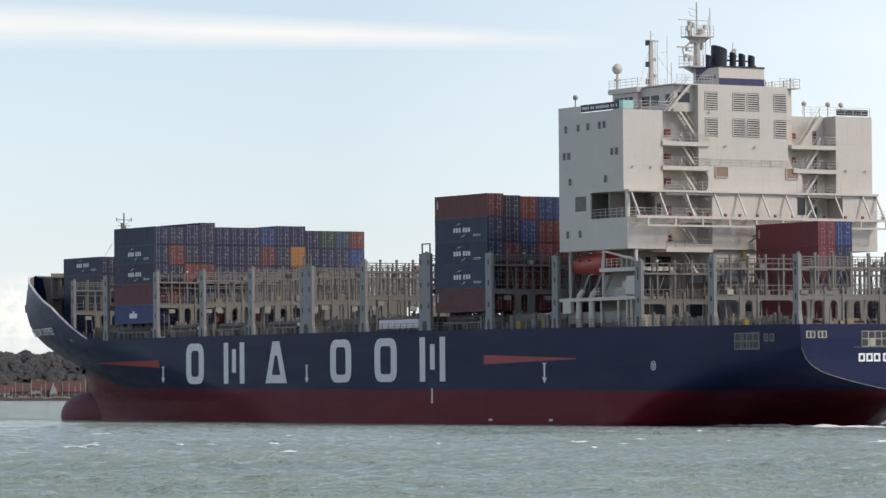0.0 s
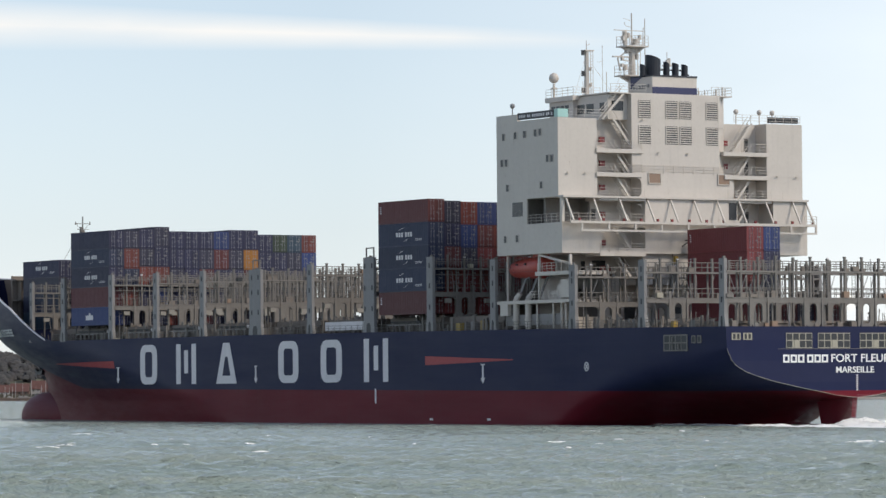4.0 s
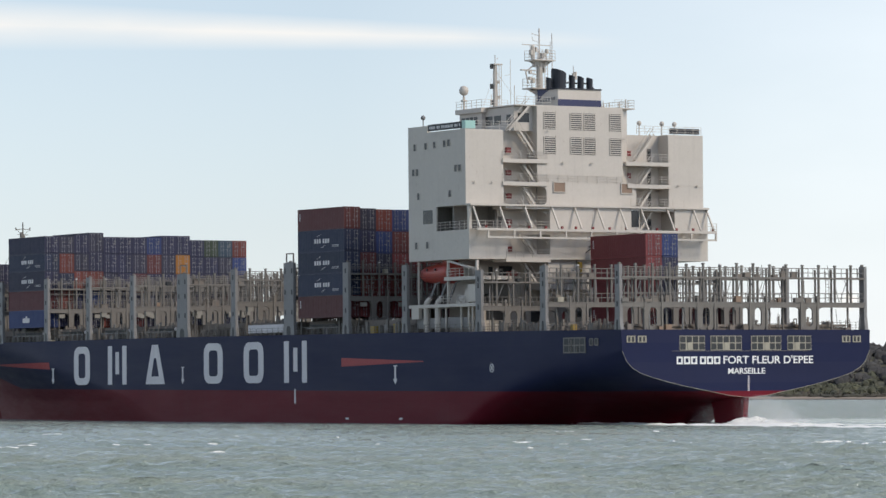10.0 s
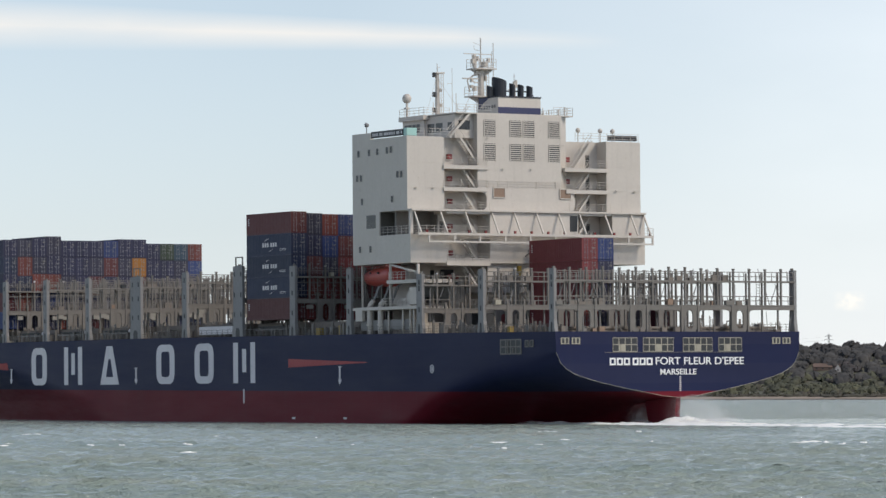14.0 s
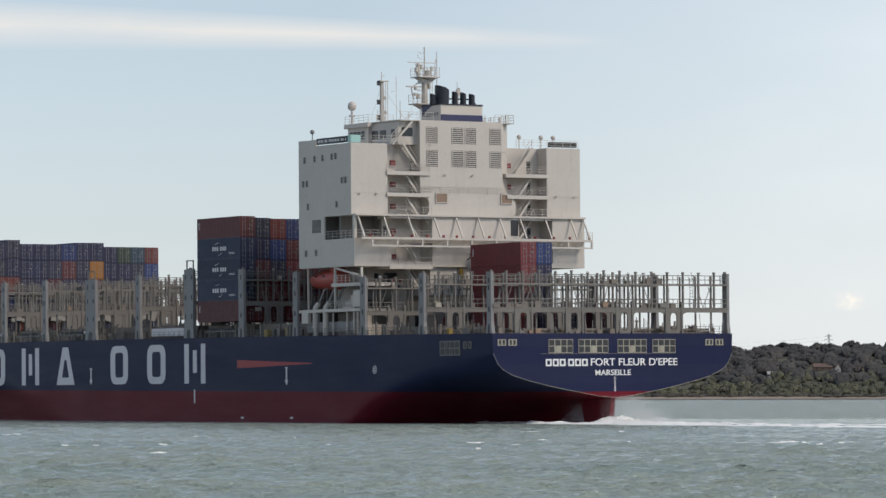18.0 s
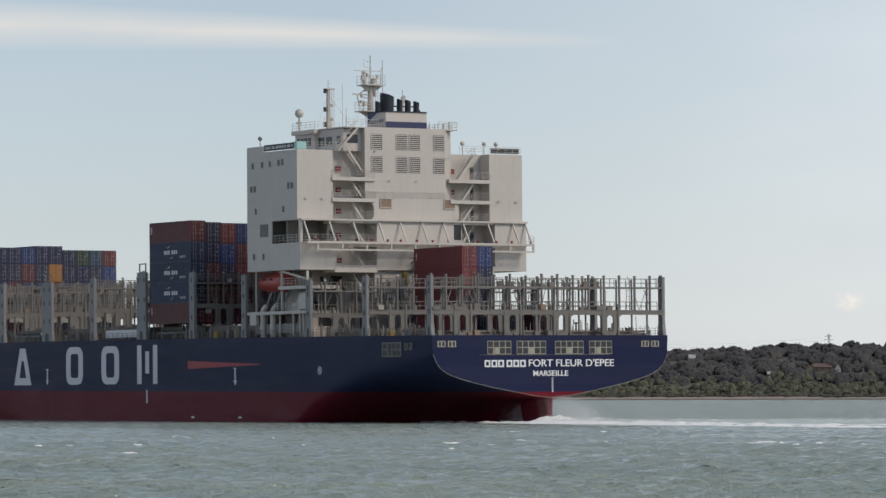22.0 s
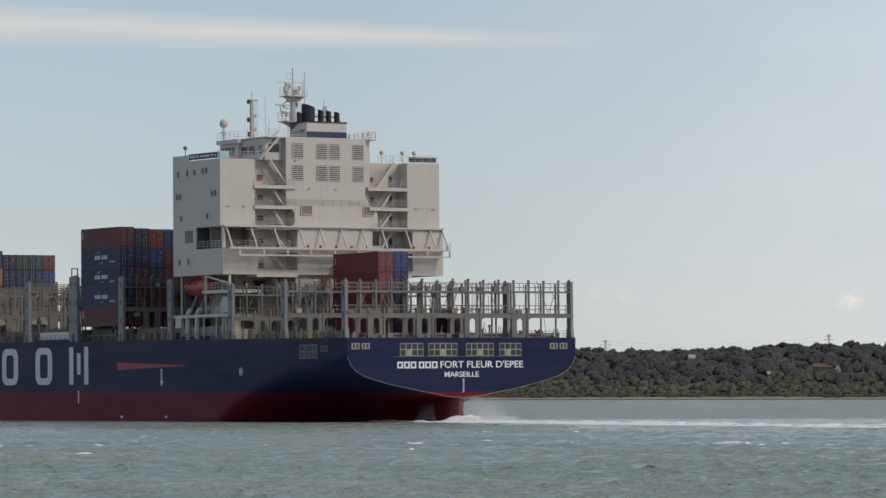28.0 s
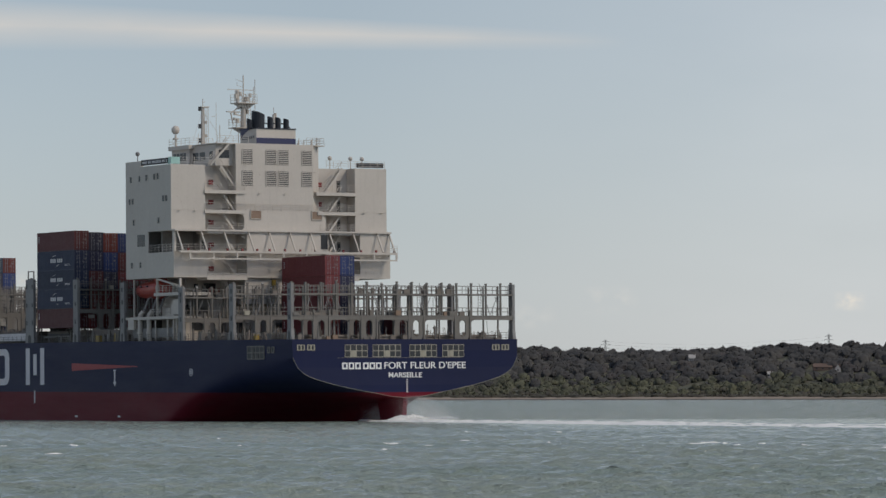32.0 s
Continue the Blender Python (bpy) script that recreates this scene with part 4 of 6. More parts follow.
for y in (16.5, 13.0, 10.0, 7.5, 5.0, 2.9, 0.3, -2.3, -4.9, -9.7, -12.8, -15.4, -18.6):
    b = Build()
    b.box(-45.45, -45.2, y - 0.13, y + 0.13, 24.4, 24.78)
    hp("floodlight", b, "dullred", "small dull red box lamp")

# louvres
for za, zb in ((37.25, 39.4), (34.1, 36.3)):
    for ya, yb in ((6.25, 4.45), (2.2, 0.42), (0.1, -1.68), (-3.9, -5.65)):
        b = Build()
        b.box(-43.23, -43.18, yb, ya, za, zb)
        lou = hp("louvre_panel", b, "dark", "dark louvred vent with pale blades")
        b = Build()
        n = 8
        for i in range(n):
            z = za + (zb - za) * (i + 0.5) / n
            b.beam((-43.27, yb + 0.02, z), (-43.27, ya - 0.02, z), 0.06, 0.13)
        b.box(-43.3, -43.2, ya - 0.05, ya + 0.05, za, zb)
        b.box(-43.3, -43.2, yb - 0.05, yb + 0.05, za, zb)
        hp("louvre_blade", b)
for ya, yb in ((4.85, 3.15), (-5.6, -7.25)):
    b = Build()
    b.box(-43.3, -43.2, yb, ya, 29.3, 30.45)
    hp("shutter", b, "tan", "tan painted shutter")
    b = Build()
    b.ring([(yb - 0.1, 29.2), (ya + 0.1, 29.2), (ya + 0.1, 30.55), (yb - 0.1, 30.55)], [(yb, 29.3), (ya, 29.3), (ya, 30.45), (yb, 30.45)], -43.36, -43.2)
    hp("shutter_frame", b)
b = Build()
b.box(-43.95, -43.88, -7.85, -6.7, 24.9, 27.15)
hp("doorway", b, "dark", "open dark doorway")

# small windows of the port side: place along, height
for x, z in ((-31.15, 35.2), (-33.8, 35.25), (-35.9, 35.3), (-38.3, 35.35), (-39.3, 35.4), (-30.75, 32.0), (-31.7, 32.0), (-40.9, 32.1), (-41.85, 32.1),
             (-31.95, 28.9), (-39.5, 28.95), (-31.35, 22.6), (-34.0, 22.6)):
    b = Build()
    b.box(x - 0.3, x + 0.3, 18.1, 18.14, z - 0.42, z + 0.42)
    w = hp("window", b, "glass")
    b = Build()
    b.ring([(x - 0.38, z - 0.5), (x + 0.38, z - 0.5), (x + 0.38, z + 0.5), (x - 0.38, z + 0.5)], [(x - 0.3, z - 0.42), (x + 0.3, z - 0.42), (x + 0.3, z + 0.42), (x - 0.3, z + 0.42)], 18.1, 18.18, 1)
    hp("window_frame", b)
b = Build()
b.box(-35.3, -33.0, 18.1, 18.14, 25.3, 27.05)
hp("window", b, "glass")
for x0, x1, y0, y1, z0, z1 in ((-35.53, -35.48, 6.0, 7.6, 37.9, 39.2), (-35.53, -35.48, 8.4, 10.0, 37.9, 39.2), (-42.34, -42.28, 7.9, 9.6, 38.1, 39.3)):
    b = Build()
    b.box(x0, x1, y0, y1, z0, z1)
    hp("wheelhouse_window", b, "glass")
for xa, xb in ((-37.3, -35.7), (-39.3, -37.7), (-41.6, -40.6)):
    hp("wheelhouse_window", Build().box(xa, xb, 10.18, 10.23, 37.95, 39.1), "glass")
for k in range(4):
    b = Build()
    b.box(-31.5 - 1.0 * k, -30.7 - 1.0 * k, 10.68, 10.74, 38.1, 39.2)
    hp("wheelhouse_window", b, "glass")

# wing top: name board with pale bars, screens, rails
b = Build()
b.box(-42.4, -34.4, 18.1, 18.2, 37.1, 37.95)
hp("name_board", b, "dark", "dark name board with pale lettering")
rr = random.Random(4)
x = -34.8
while x > -42.1:
    w = rr.uniform(0.22, 0.34)
    hp("name_board_mark", Build().box(x - w, x, 18.19, 18.22, 37.35, 37.7), "letter")
    x -= w + rr.choice((0.12, 0.12, 0.4))
b = Build()
b.box(-43.2, -42.4, 18.05, 18.12, 37.05, 38.05)
b.box(-43.2, -43.12, 16.6, 18.1, 37.05, 38.05)
hp("wind_screen", b, "green_glass", "pale green wind screen")
b = Build()
railing(b, -43.1, 10.5, 16.6, 37.0, 1.05, 1.2, 0.03)
hp("roof_rail", b)
b = Build()
railing(b, -43.1, -18.4, -8.2, 37.0, 1.05, 1.2, 0.03)
hp("roof_rail", b)
b = Build()
railing_x(b, 11.0, -36.0, -29.9, 40.3, 1.05, 1.2, 0.03)
hp("roof_rail", b)
b = Build()
railing(b, -36.0, 7.0, 11.0, 40.3, 1.05, 1.2, 0.03)
hp("roof_rail", b)
b = Build()
railing(b, -43.0, -7.9, -4.9, 40.3, 1.05, 0.9, 0.03)
hp("roof_rail", b)
b = Build()
railing(b, -43.0, 5.0, 10.2, 40.3, 1.05, 1.1, 0.03)
hp("roof_rail", b)
b = Build()
railing_x(b, -7.9, -43.0, -33.0, 40.3, 1.05, 1.2, 0.03)
hp("roof_rail", b)
b = Build()
railing(b, -43.3, -6.4, 7.2, 30.45, 0.95, 1.5, 0.025)
hp("roof_rail", b)
b = Build()
b.box(-42.6, -42.2, -18.5, -14.0, 37.2, 37.9)
hp("name_board", b, "dark")
# sloping outside ladder from the roof to the wing
b = Build()
for x in (-42.9, -42.2):
    b.beam((x, 8.2, 40.2), (x, 11.4, 37.0), 0.08, 0.3)
    b.beam((x, 8.2, 41.2), (x, 11.4, 38.0), 0.05, 0.06)
for i in range(12):
    k = i / 12
    b.box(-42.9, -42.2, 8.2 + 3.2 * k - 0.12, 8.2 + 3.2 * k + 0.12, 40.2 - 3.2 * k - 0.02, 40.2 - 3.2 * k + 0.02)
hp("roof_stair", b)
# lamps bracketed on the aft face
for y, z in ((16.8, 30.3), (14.2, 30.3), (5.7, 37.0), (3.4, 33.0), (-1.0, 33.0), (-6.0, 36.2), (-14.6, 30.4), (-17.6, 30.4)):
    b = Build()
    b.beam((-43.2, y, z), (-43.4, y, z + 0.06), 0.06, 0.06)
    b.box(-43.5, -43.35, y - 0.2, y + 0.2, z, z + 0.1)
    hp("bracket_lamp", b)

# roof gear: domes, lights, small vents
b = Build()
b.tube((-30.8, 10.4, 40.3), (-30.8, 10.4, 42.1), 0.16, 8)
b.box(-31.1, -30.5, 10.1, 10.7, 41.4, 41.6)
hp("dome_post", b)
b = Build()
b.ball((-30.8, 10.4, 42.8), 0.62, 14, 10, 1, 1, 1.05)
hp("satellite_dome", b, "white", "white satellite dome", True)
b = Build()
b.tube((-33.0, 18.0, 37.8), (-33.0, 18.0, 38.7), 0.07, 6)
b.ball((-33.0, 18.0, 38.95), 0.32, 10, 7)
hp("search_lamp", b, "post")
for y, z in ((-14.0, 37.0), (-16.0, 37.0), (-10.4, 37.0)):
    b = Build()
    b.tube((-40.5, y, z), (-40.5, y, z + 1.4), 0.07, 6)
    b.ball((-40.5, y, z + 1.6), 0.33, 10, 7)
    hp("search_lamp", b, "white")
b = Build()
rr = random.Random(9)
for i in range(12):
    x, y = rr.uniform(-42, -33), rr.choice((rr.uniform(-7.5, -5.2), rr.uniform(3, 11)))
    if x > -36 or y < 0:
        b.tube((x, y, 40.3), (x, y, 40.3 + rr.uniform(0.6, 1.8)), rr.uniform(0.05, 0.14), 6)
hp("roof_vent", b)

# funnel
b = Build()
b.box(-40.0, -35.3, -4.8, 1.9, 40.3, 42.7)
hp("funnel_casing", b)
b = Build()
b.box(-40.04, -40.0, -4.8, 1.93, 40.55, 41.4)
b.prism([(-35.3, 41.3), (-35.3, 42.9), (-39.0, 42.9), (-37.6, 42.62), (-36.4, 42.1), (-35.7, 41.6)], 1.9, 1.95, 1)
b.prism([(-35.3, 40.3), (-35.3, 40.7), (-36.6, 40.3)], 1.9, 1.95, 1)
hp("funnel_band", b, "navyband", "navy band and corner")
b = Build()
b.box(-40.1, -35.2, -4.85, 1.95, 42.7, 42.88)
hp("funnel_top", b, "black")
for k in range(6):
    xx = -35.9 - 0.62 * k
    b = Build()
    b.box(xx - 0.4, xx, 1.94, 1.97, 41.2 + 0.03 * k, 41.6 + 0.03 * k)
    hp("funnel_mark", b, "post", "dark block painted on the funnel side")
for y, top, r in ((0.5, 45.15, 0.98), (2.0, 44.2, 0.36), (-1.6, 44.6, 0.40), (-2.95, 44.5, 0.42), (-4.35, 44.35, 0.42)):
    b = Build()
    n = 18
    k = 0.12 if r > 0.8 else 0.05
    x = -38.0
    for i in range(n):
        a = 2 * math.pi * i / n
        b.v.append((x + r * math.cos(a), y + r * math.sin(a), 42.8))
    for i in range(n):
        a = 2 * math.pi * i / n
        b.v.append((x - k + r * math.cos(a), y + r * math.sin(a), top + 0.35 * r * math.sin(a)))
    for i in range(n):
        a = 2 * math.pi * i / n
        b.v.append((x - k + 0.85 * r * math.cos(a), y + 0.85 * r * math.sin(a), top - 0.5 + 0.35 * r * math.sin(a)))
    for i in range(n):
        j = (i + 1) % n
        b.f += [(i, j, n + j, n + i), (n + i, n + j, 2 * n + j, 2 * n + i)]
    b.f.append(tuple(range(2 * n, 3 * n)))
    hp("exhaust_pipe", b, "black", "black exhaust pipe")
b = Build()
b.beam((-38, -4.4, 43.7), (-38, 2.0, 43.7), 0.12, 0.18)
b.beam((-38.0, -4.4, 43.9), (-38, -5.2, 42.8), 0.1, 0.1)
hp("pipe_brace", b, "black")

# masts
b = Build()
b.tube((-32.4, -0.3, 40.3), (-32.4, -0.3, 47.2), 0.52, 10, 0.38)
b.tube((-32.4, -0.3, 47.2), (-32.4, -0.3, 51.2), 0.09, 6)
hp("radar_mast", b)
b = Build()
for q in (-0.35, 0.35):
    b.tube((-33.1, -0.9 + q * 0.6, 40.3), (-33.1, -0.9 + q * 0.6, 47.0), 0.04, 4)
for i in range(17):
    b.tube((-33.1, -1.1, 40.6 + 0.38 * i), (-33.1, -0.7, 40.6 + 0.38 * i), 0.03, 4)
hp("mast_ladder", b)
for y, z, w in ((0.8, 44.3, 0.16), (-0.9, 45.7, 0.15), (0.55, 46.4, 0.14)):
    b = Build()
    b.box(-32.8, -32.2, y - w, y + w, z - 0.3, z + 0.35)
    hp("mast_box", b)
for z, r0, r1 in ((46.9, 1.55, 1.75), (43.2, 1.9, 0.2)):
    b = Build()
    b.box(-33.6, -31.2, -0.3 - r1, -0.3 + r0, z, z + 0.15)
    b.prism([(-0.3, z - 0.9), (-0.3 + r0, z), (-0.3 - r1, z), (-0.3 - min(r1, 0.5), z - 0.9)], -32.7, -32.1)
    hp("mast_platform", b)
    b = Build()
    for x in (-33.5, -31.3):
        railing(b, x, -0.3 - r1, -0.3 + r0, z + 0.15, 1.25, 0.6, 0.035)
    hp("mast_rail", b)
b = Build()
b.box(-32.6, -32.2, 0.2, 2.6, 45.6, 45.74)
b.box(-32.6, -32.2, 1.0, 1.3, 45.2, 45.6)
b.beam((-32.4, -0.3, 45.1), (-32.4, 1.3, 45.3), 0.14, 0.14)
hp("radar_scanner", b)
b = Build()
b.tube((-32.4, 0.7, 47.1), (-32.4, 0.7, 48.6), 0.28, 8)
b.ball((-32.4, 0.7, 48.7), 0.3, 8, 6)
b.tube((-32.4, -1.9, 47.1), (-32.4, -2.1, 49.5), 0.05, 5)
b.beam((-32.4, -0.3, 49.4), (-32.4, 0.7, 49.6), 0.05, 0.05)
b.beam((-32.4, 0.7, 49.6), (-32.4, 0.8, 50.1), 0.05, 0.05)
b.box(-33, -31.8, -1.0, -0.6, 47.4, 48.0)
hp("mast_aerial", b)
b = Build()
b.beam((-32.4, -2.0, 49.0), (-32.4, 2.4, 49.0), 0.1, 0.1)
b.tube((-32.4, -2.3, 46.0), (-32.4, -2.3, 50.6), 0.06, 5)
b.beam((-32.4, -2.3, 47.3), (-32.4, -0.3, 47.3), 0.1, 0.1)
b.beam((-32.4, -0.3, 47.3), (-32.4, -0.3, 50.2), 0.08, 0.08)
b.tube((-32.4, 1.1, 47.4), (-32.4, 1.1, 49.0), 0.05, 5)
b.beam((-32.4, -0.3, 50.2), (-32.4, 0.9, 50.5), 0.05, 0.05)
b.tube((-32.6, 1.6, 43.9), (-32.6, 2.0, 45.5), 0.1, 6)
b.tube((-32.6, 1.9, 45.5), (-32.6, 0.6, 46.4), 0.1, 6)
hp("mast_yard", b)
for y, z, w, h in ((1.05, 48.0, 0.16, 0.3), (-1.4, 48.2, 0.13, 0.3), (1.3, 44.6, 0.16, 0.2), (0.3, 48.4, 0.13, 0.3)):
    hp("mast_lamp", Build().box(-32.75, -32.3, y - w, y + w, z - h, z + h))
for y, z in ((6.7, 41.9), (6.75, 43.9)):
    hp("mast_lamp", Build().box(-33.5, -33.0, y - 0.2, y + 0.2, z - 0.2, z + 0.2))
b = Build()
b.tube((-33.2, 7.1, 40.3), (-33.2, 7.1, 46.2), 0.36, 8, 0.26)
b.tube((-33.2, 7.1, 46.2), (-33.2, 7.1, 47.4), 0.06, 5)
for q in (-0.3, 0.3):
    b.tube((-33.7, 6.65 + q * 0.6, 40.3), (-33.7, 6.65 + q * 0.6, 46.2), 0.04, 4)
for i in range(15):
    b.tube((-33.7, 6.47, 40.6 + 0.38 * i), (-33.7, 6.83, 40.6 + 0.38 * i), 0.03, 4)
b.box(-33.6, -32.8, 6.2, 7.5, 46.1, 46.25)
b.beam((-33.2, 7.1, 46.8), (-33.2, 6.6, 47.0), 0.07, 0.07)
hp("signal_mast", b)
for z in (45.9, 43.3, 41.2):
    b = Build()
    b.box(-33.35, -33.05, 7.5, 7.8, z - 0.32, z + 0.32)
    hp("signal_lamp", b, "dark")
b = Build()
b.tube((-34.2, 5.4, 40.3), (-34.2, 5.4, 46.8), 0.035, 4)
b.tube((-34.2, 4.8, 40.3), (-34.2, 4.8, 43.5), 0.05, 4)
b.beam((-34.2, 5.4, 44.8), (-34.2, 6.2, 44.7), 0.05, 0.05)
b.tube((-34.0, 9.5, 40.3), (-33.2, 7.2, 45.6), 0.02, 4)
b.tube((-34.0, 3.3, 40.3), (-33.2, 6.9, 45.2), 0.02, 4)
b.tube((-33.6, 3.6, 40.3), (-32.4, 0.2, 46.2), 0.02, 4)
b.tube((-35.2, 9.0, 40.3), (-35.2, 9.0, 42.1), 0.04, 4)
b.tube((-35.2, 2.2, 40.3), (-35.2, 2.2, 42.6), 0.05, 4)
hp("whip_aerial", b)
b = Build()
b.tube((-33.5, -4.9, 40.3), (-33.5, -4.9, 45.4), 0.22, 7)
b.box(-33.9, -33.1, -5.5, -4.4, 44.6, 44.75)
b.tube((-33.5, -4.9, 45.4), (-33.5, -4.9, 46.4), 0.05, 5)
b.tube((-33.5, -5.2, 44.7), (-33.5, -5.2, 45.6), 0.2, 6)
b.beam((-33.5, -4.9, 44.2), (-33.5, -3.3, 44.4), 0.06, 0.06)
hp("aft_light_mast", b)

# windows and doors low on the house
for y0, y1, z0, z1, mt in ((8.0, 10.0, 18.0, 19.9, "dark"), (11.0, 11.6, 18.4, 19.8, "dark"), (9.0, 12.0, 13.0, 15.6, "dark"), (-12.0, -9.5, 13, 15.6, "dark"), (3.5, 5.2, 12.6, 14.8, "dark"), (0.0, 1.2, 12.6, 14.8, "dullred"), (-4.5, -2.0, 13.4, 15.2, "dark"), (6.2, 7.4, 12.0, 14.2, "steel"), (7.2, 7.7, 18.6, 19.2, "dullred")):
    b = Build()
    b.box(-38.25, -38.18, y0, y1, z0, z1)
    hp("doorway", b, mt)
# pipework and crane arm on the centre wall
b = Build()
b.beam((-43.3, 0.2, 22.2), (-45.4, -0.8, 22.4), 0.18, 0.18)
b.beam((-43.3, 0.6, 21.2), (-45.0, 0.0, 22.2), 0.12, 0.12)
b.tube((-43.5, 1.6, 16.5), (-43.5, 1.6, 23.0), 0.08, 6)
b.box(-45.6, -44.9, -1.0, -0.4, 21.6, 22.3)
hp("hose_crane", b, "steel")
b = Build()
b.box(-44.2, -43.8, 1.2, 1.7, 18.6, 20.3)
hp("hook_block", b, "yellow")

# ---- lifeboat and its launching frame ----
b = Build()
prof = [(0, 0.5), (0.03, 0.64), (0.2, 0.76), (0.45, 0.87), (0.7, 0.96), (0.88, 1.0), (0.96, 0.95), (1.0, 0.8)]
n = 14
for k, (u, r) in enumerate(prof):
    x = -30.4 - 7.4 * u
    cz = 18.95 + 0.25 * u
    for i in range(n):
        a = 2 * math.pi * i / n
        s = math.sin(a)
        b.v.append((x, 16.2 + 1.45 * r * math.cos(a), cz + (1.3 if s > 0 else 1.45) * r * s * (1 + 0.08 * abs(math.cos(2 * a)))))
for k in range(len(prof) - 1):
    for i in range(n):
        j = (i + 1) % n
        b.f.append((k * n + i, k * n + j, (k + 1) * n + j, (k + 1) * n + i))
b.f += [tuple(range(n)), tuple(range((len(prof) - 1) * n, len(prof) * n))]
lb = part("lifeboat", b, M["orange"], ship, "enclosed orange lifeboat", True)
b = Build()
b.box(-37.2, -35.6, 15.5, 16.9, 20.1, 20.75)
part("lifeboat_cupola", b, M["orange"], lb)
for x in (-33.0, -34.9):
    b = Build()
    b.box(x - 0.12, x + 0.12, 17.5, 17.7, 19.35, 19.6)
    part("lifeboat_window", b, M["dark"], lb)
b = Build()
for k in range(10):
    b.tube((-31.4 - 0.6 * k, 17.6, 18.55), (-32.0 - 0.6 * k, 17.62, 18.55 - 0.06 * (k % 2)), 0.035, 4)
part("lifeboat_fender", b, M["dullred"], lb)
frame_ = new("boat_platform")
frame_.parent = ship
tagged(frame_, "white painted boat deck with davits")
b = Build()
b.box(-45.6, -29.6, 13.0, 18.3, 14.6, 15.0)
part("boat_deck", b, M["white"], frame_)
b = Build()
b.box(-46.0, -38.2, 13.0, 18.3, 17.95, 18.4)
part("upper_deck", b, M["white"], frame_)
for x, top, r in ((-33.3, 15.2, 0.38), (-36.0, 15.2, 0.38), (-38.0, 14.6, 0.12), (-41.6, 14.6, 0.14), (-43.4, 14.6, 0.16), (-44.3, 14.6, 0.16)):
    b = Build()
    b.tube((x, 17.9, 11.5), (x, 17.9, top), r, 10)
    if r > 0.3:
        b.tube((x, 17.9, top), (x - 0.5, 17.6, top + 0.7), r, 10, r * 0.8)
        b.tube((x, 17.9, 12.6), (x, 17.9, 12.8), r + 0.1, 10)
    part("support_leg", b, M["white"], frame_)
part("deck_bracket", Build().box(-32.0, -30.3, 17.8, 18.3, 13.2, 14.6), M["white"], frame_)
part("side_screen", Build().box(-43.2, -30.6, 17.5, 17.7, 11.95, 13.3), M["post"], frame_, "grey steel screen")
# added panel: grey paint gives the recess under the upper deck its shade
part("recess_shade_panel", Build().box(-45.4, -38.3, 13.05, 13.25, 15.0, 17.95), M["steel"], frame_, "added grey panel whose paint stands in for the recess's shade")
rb = random.Random(23)
for k in range(9):
    x, h = rb.uniform(-44.6, -37.5), rb.uniform(0.5, 1.9)
    part("deck_machine", Build().box(x - rb.uniform(0.15, 0.5), x, 14.2, 14.9, 15.0, 15.0 + h), M[rb.choice(("steel", "deck", "dark", "post"))], frame_)
for x in (-32.9, -35.4, -37.6):
    b = Build()
    b.beam((x, 17.4, 15.0), (x - 1.0, 16.8, 17.7), 0.2, 0.26)
    b.tube((x - 1.0, 16.8, 17.7), (x - 2.0, 16.8, 17.9), 0.09, 6)
    part("davit_cradle", b, M["post"], frame_)
for p, q, w in (((-38.4, 17.8, 20.5), (-45.4, 17.8, 19.2), 0.25), ((-38.4, 17.8, 15.0), (-38.4, 17.8, 20.6), 0.25), ((-45.2, 17.8, 18.4), (-45.2, 17.8, 20.4), 0.3), ((-31.0, 17.6, 15.0), (-31.0, 17.6, 20.6), 0.2)):
    part("davit_arm", Build().beam(p, q, w, w), M["white"], frame_)
b = Build()
railing_x(b, 18.2, -45.9, -38.6, 18.4, 1.05, 1.0, 0.035)
railing_x(b, 18.2, -43.0, -36.8, 15.0, 1.05, 1.0, 0.035)
part("platform_rail", b, M["white"], frame_)
b = Build()
b.tube((-39.6, 16.6, 15.7), (-41.4, 16.6, 15.7), 0.45, 10)
b.box(-41.9, -39.3, 16.1, 17.2, 15.0, 15.4)
b.box(-42.4, -41.5, 16.0, 17.3, 15.0, 16.8)
part("boat_winch", b, M["white"], frame_)
b = Build()
b.box(-45.2, -43.5, 17.3, 18.1, 15.2, 17.4)
part("store_box", b, M["white"], frame_)

# ---- foremast ----
b = Build()
b.tube((118.5, 0.0, 12), (118.5, 0.0, 31.6), 0.24, 7, 0.10)
part("foremast", b, M["steel"], ship)
b = Build()
b.beam((118.5, -1.3, 30.5), (118.5, 1.3, 30.5), 0.10, 0.10)
b.beam((118.5, -1.0, 29.6), (118.5, 1.0, 29.6), 0.08, 0.08)
b.box(118.2, 118.8, -0.25, 0.25, 29.0, 29.5)
b.tube((118.5, 1.25, 30.3), (118.5, 1.25, 30.8), 0.09, 4)
b.tube((118.5, -1.25, 30.3), (118.5, -1.25, 30.8), 0.09, 4)
b.box(118.3, 118.7, 0.15, 0.45, 29.2, 30.0)
b.beam((118.5, -1.1, 30.4), (118.5, 0, 29.4), 0.05, 0.05)
b.beam((118.5, 1.1, 30.4), (118.5, 0, 29.4), 0.05, 0.05)
b.box(118.1, 118.9, -0.7, 0.7, 28.7, 28.85)
part("mast_yard", b, M["steel"], ship)
b = Build()
b.tube((118.5, 0.2, 29.6), (134, 0.2, 18), 0.03, 4)
part("forestay", b, M["steel"], ship)

# ---- painted marks on the hull ----
def flat(name, outlines, material, label=""):
    b = Build()
    for pts in outlines:
        b.prism(pts, 18.6, 18.645, 1)
    return part(name, b, material, ship, label)


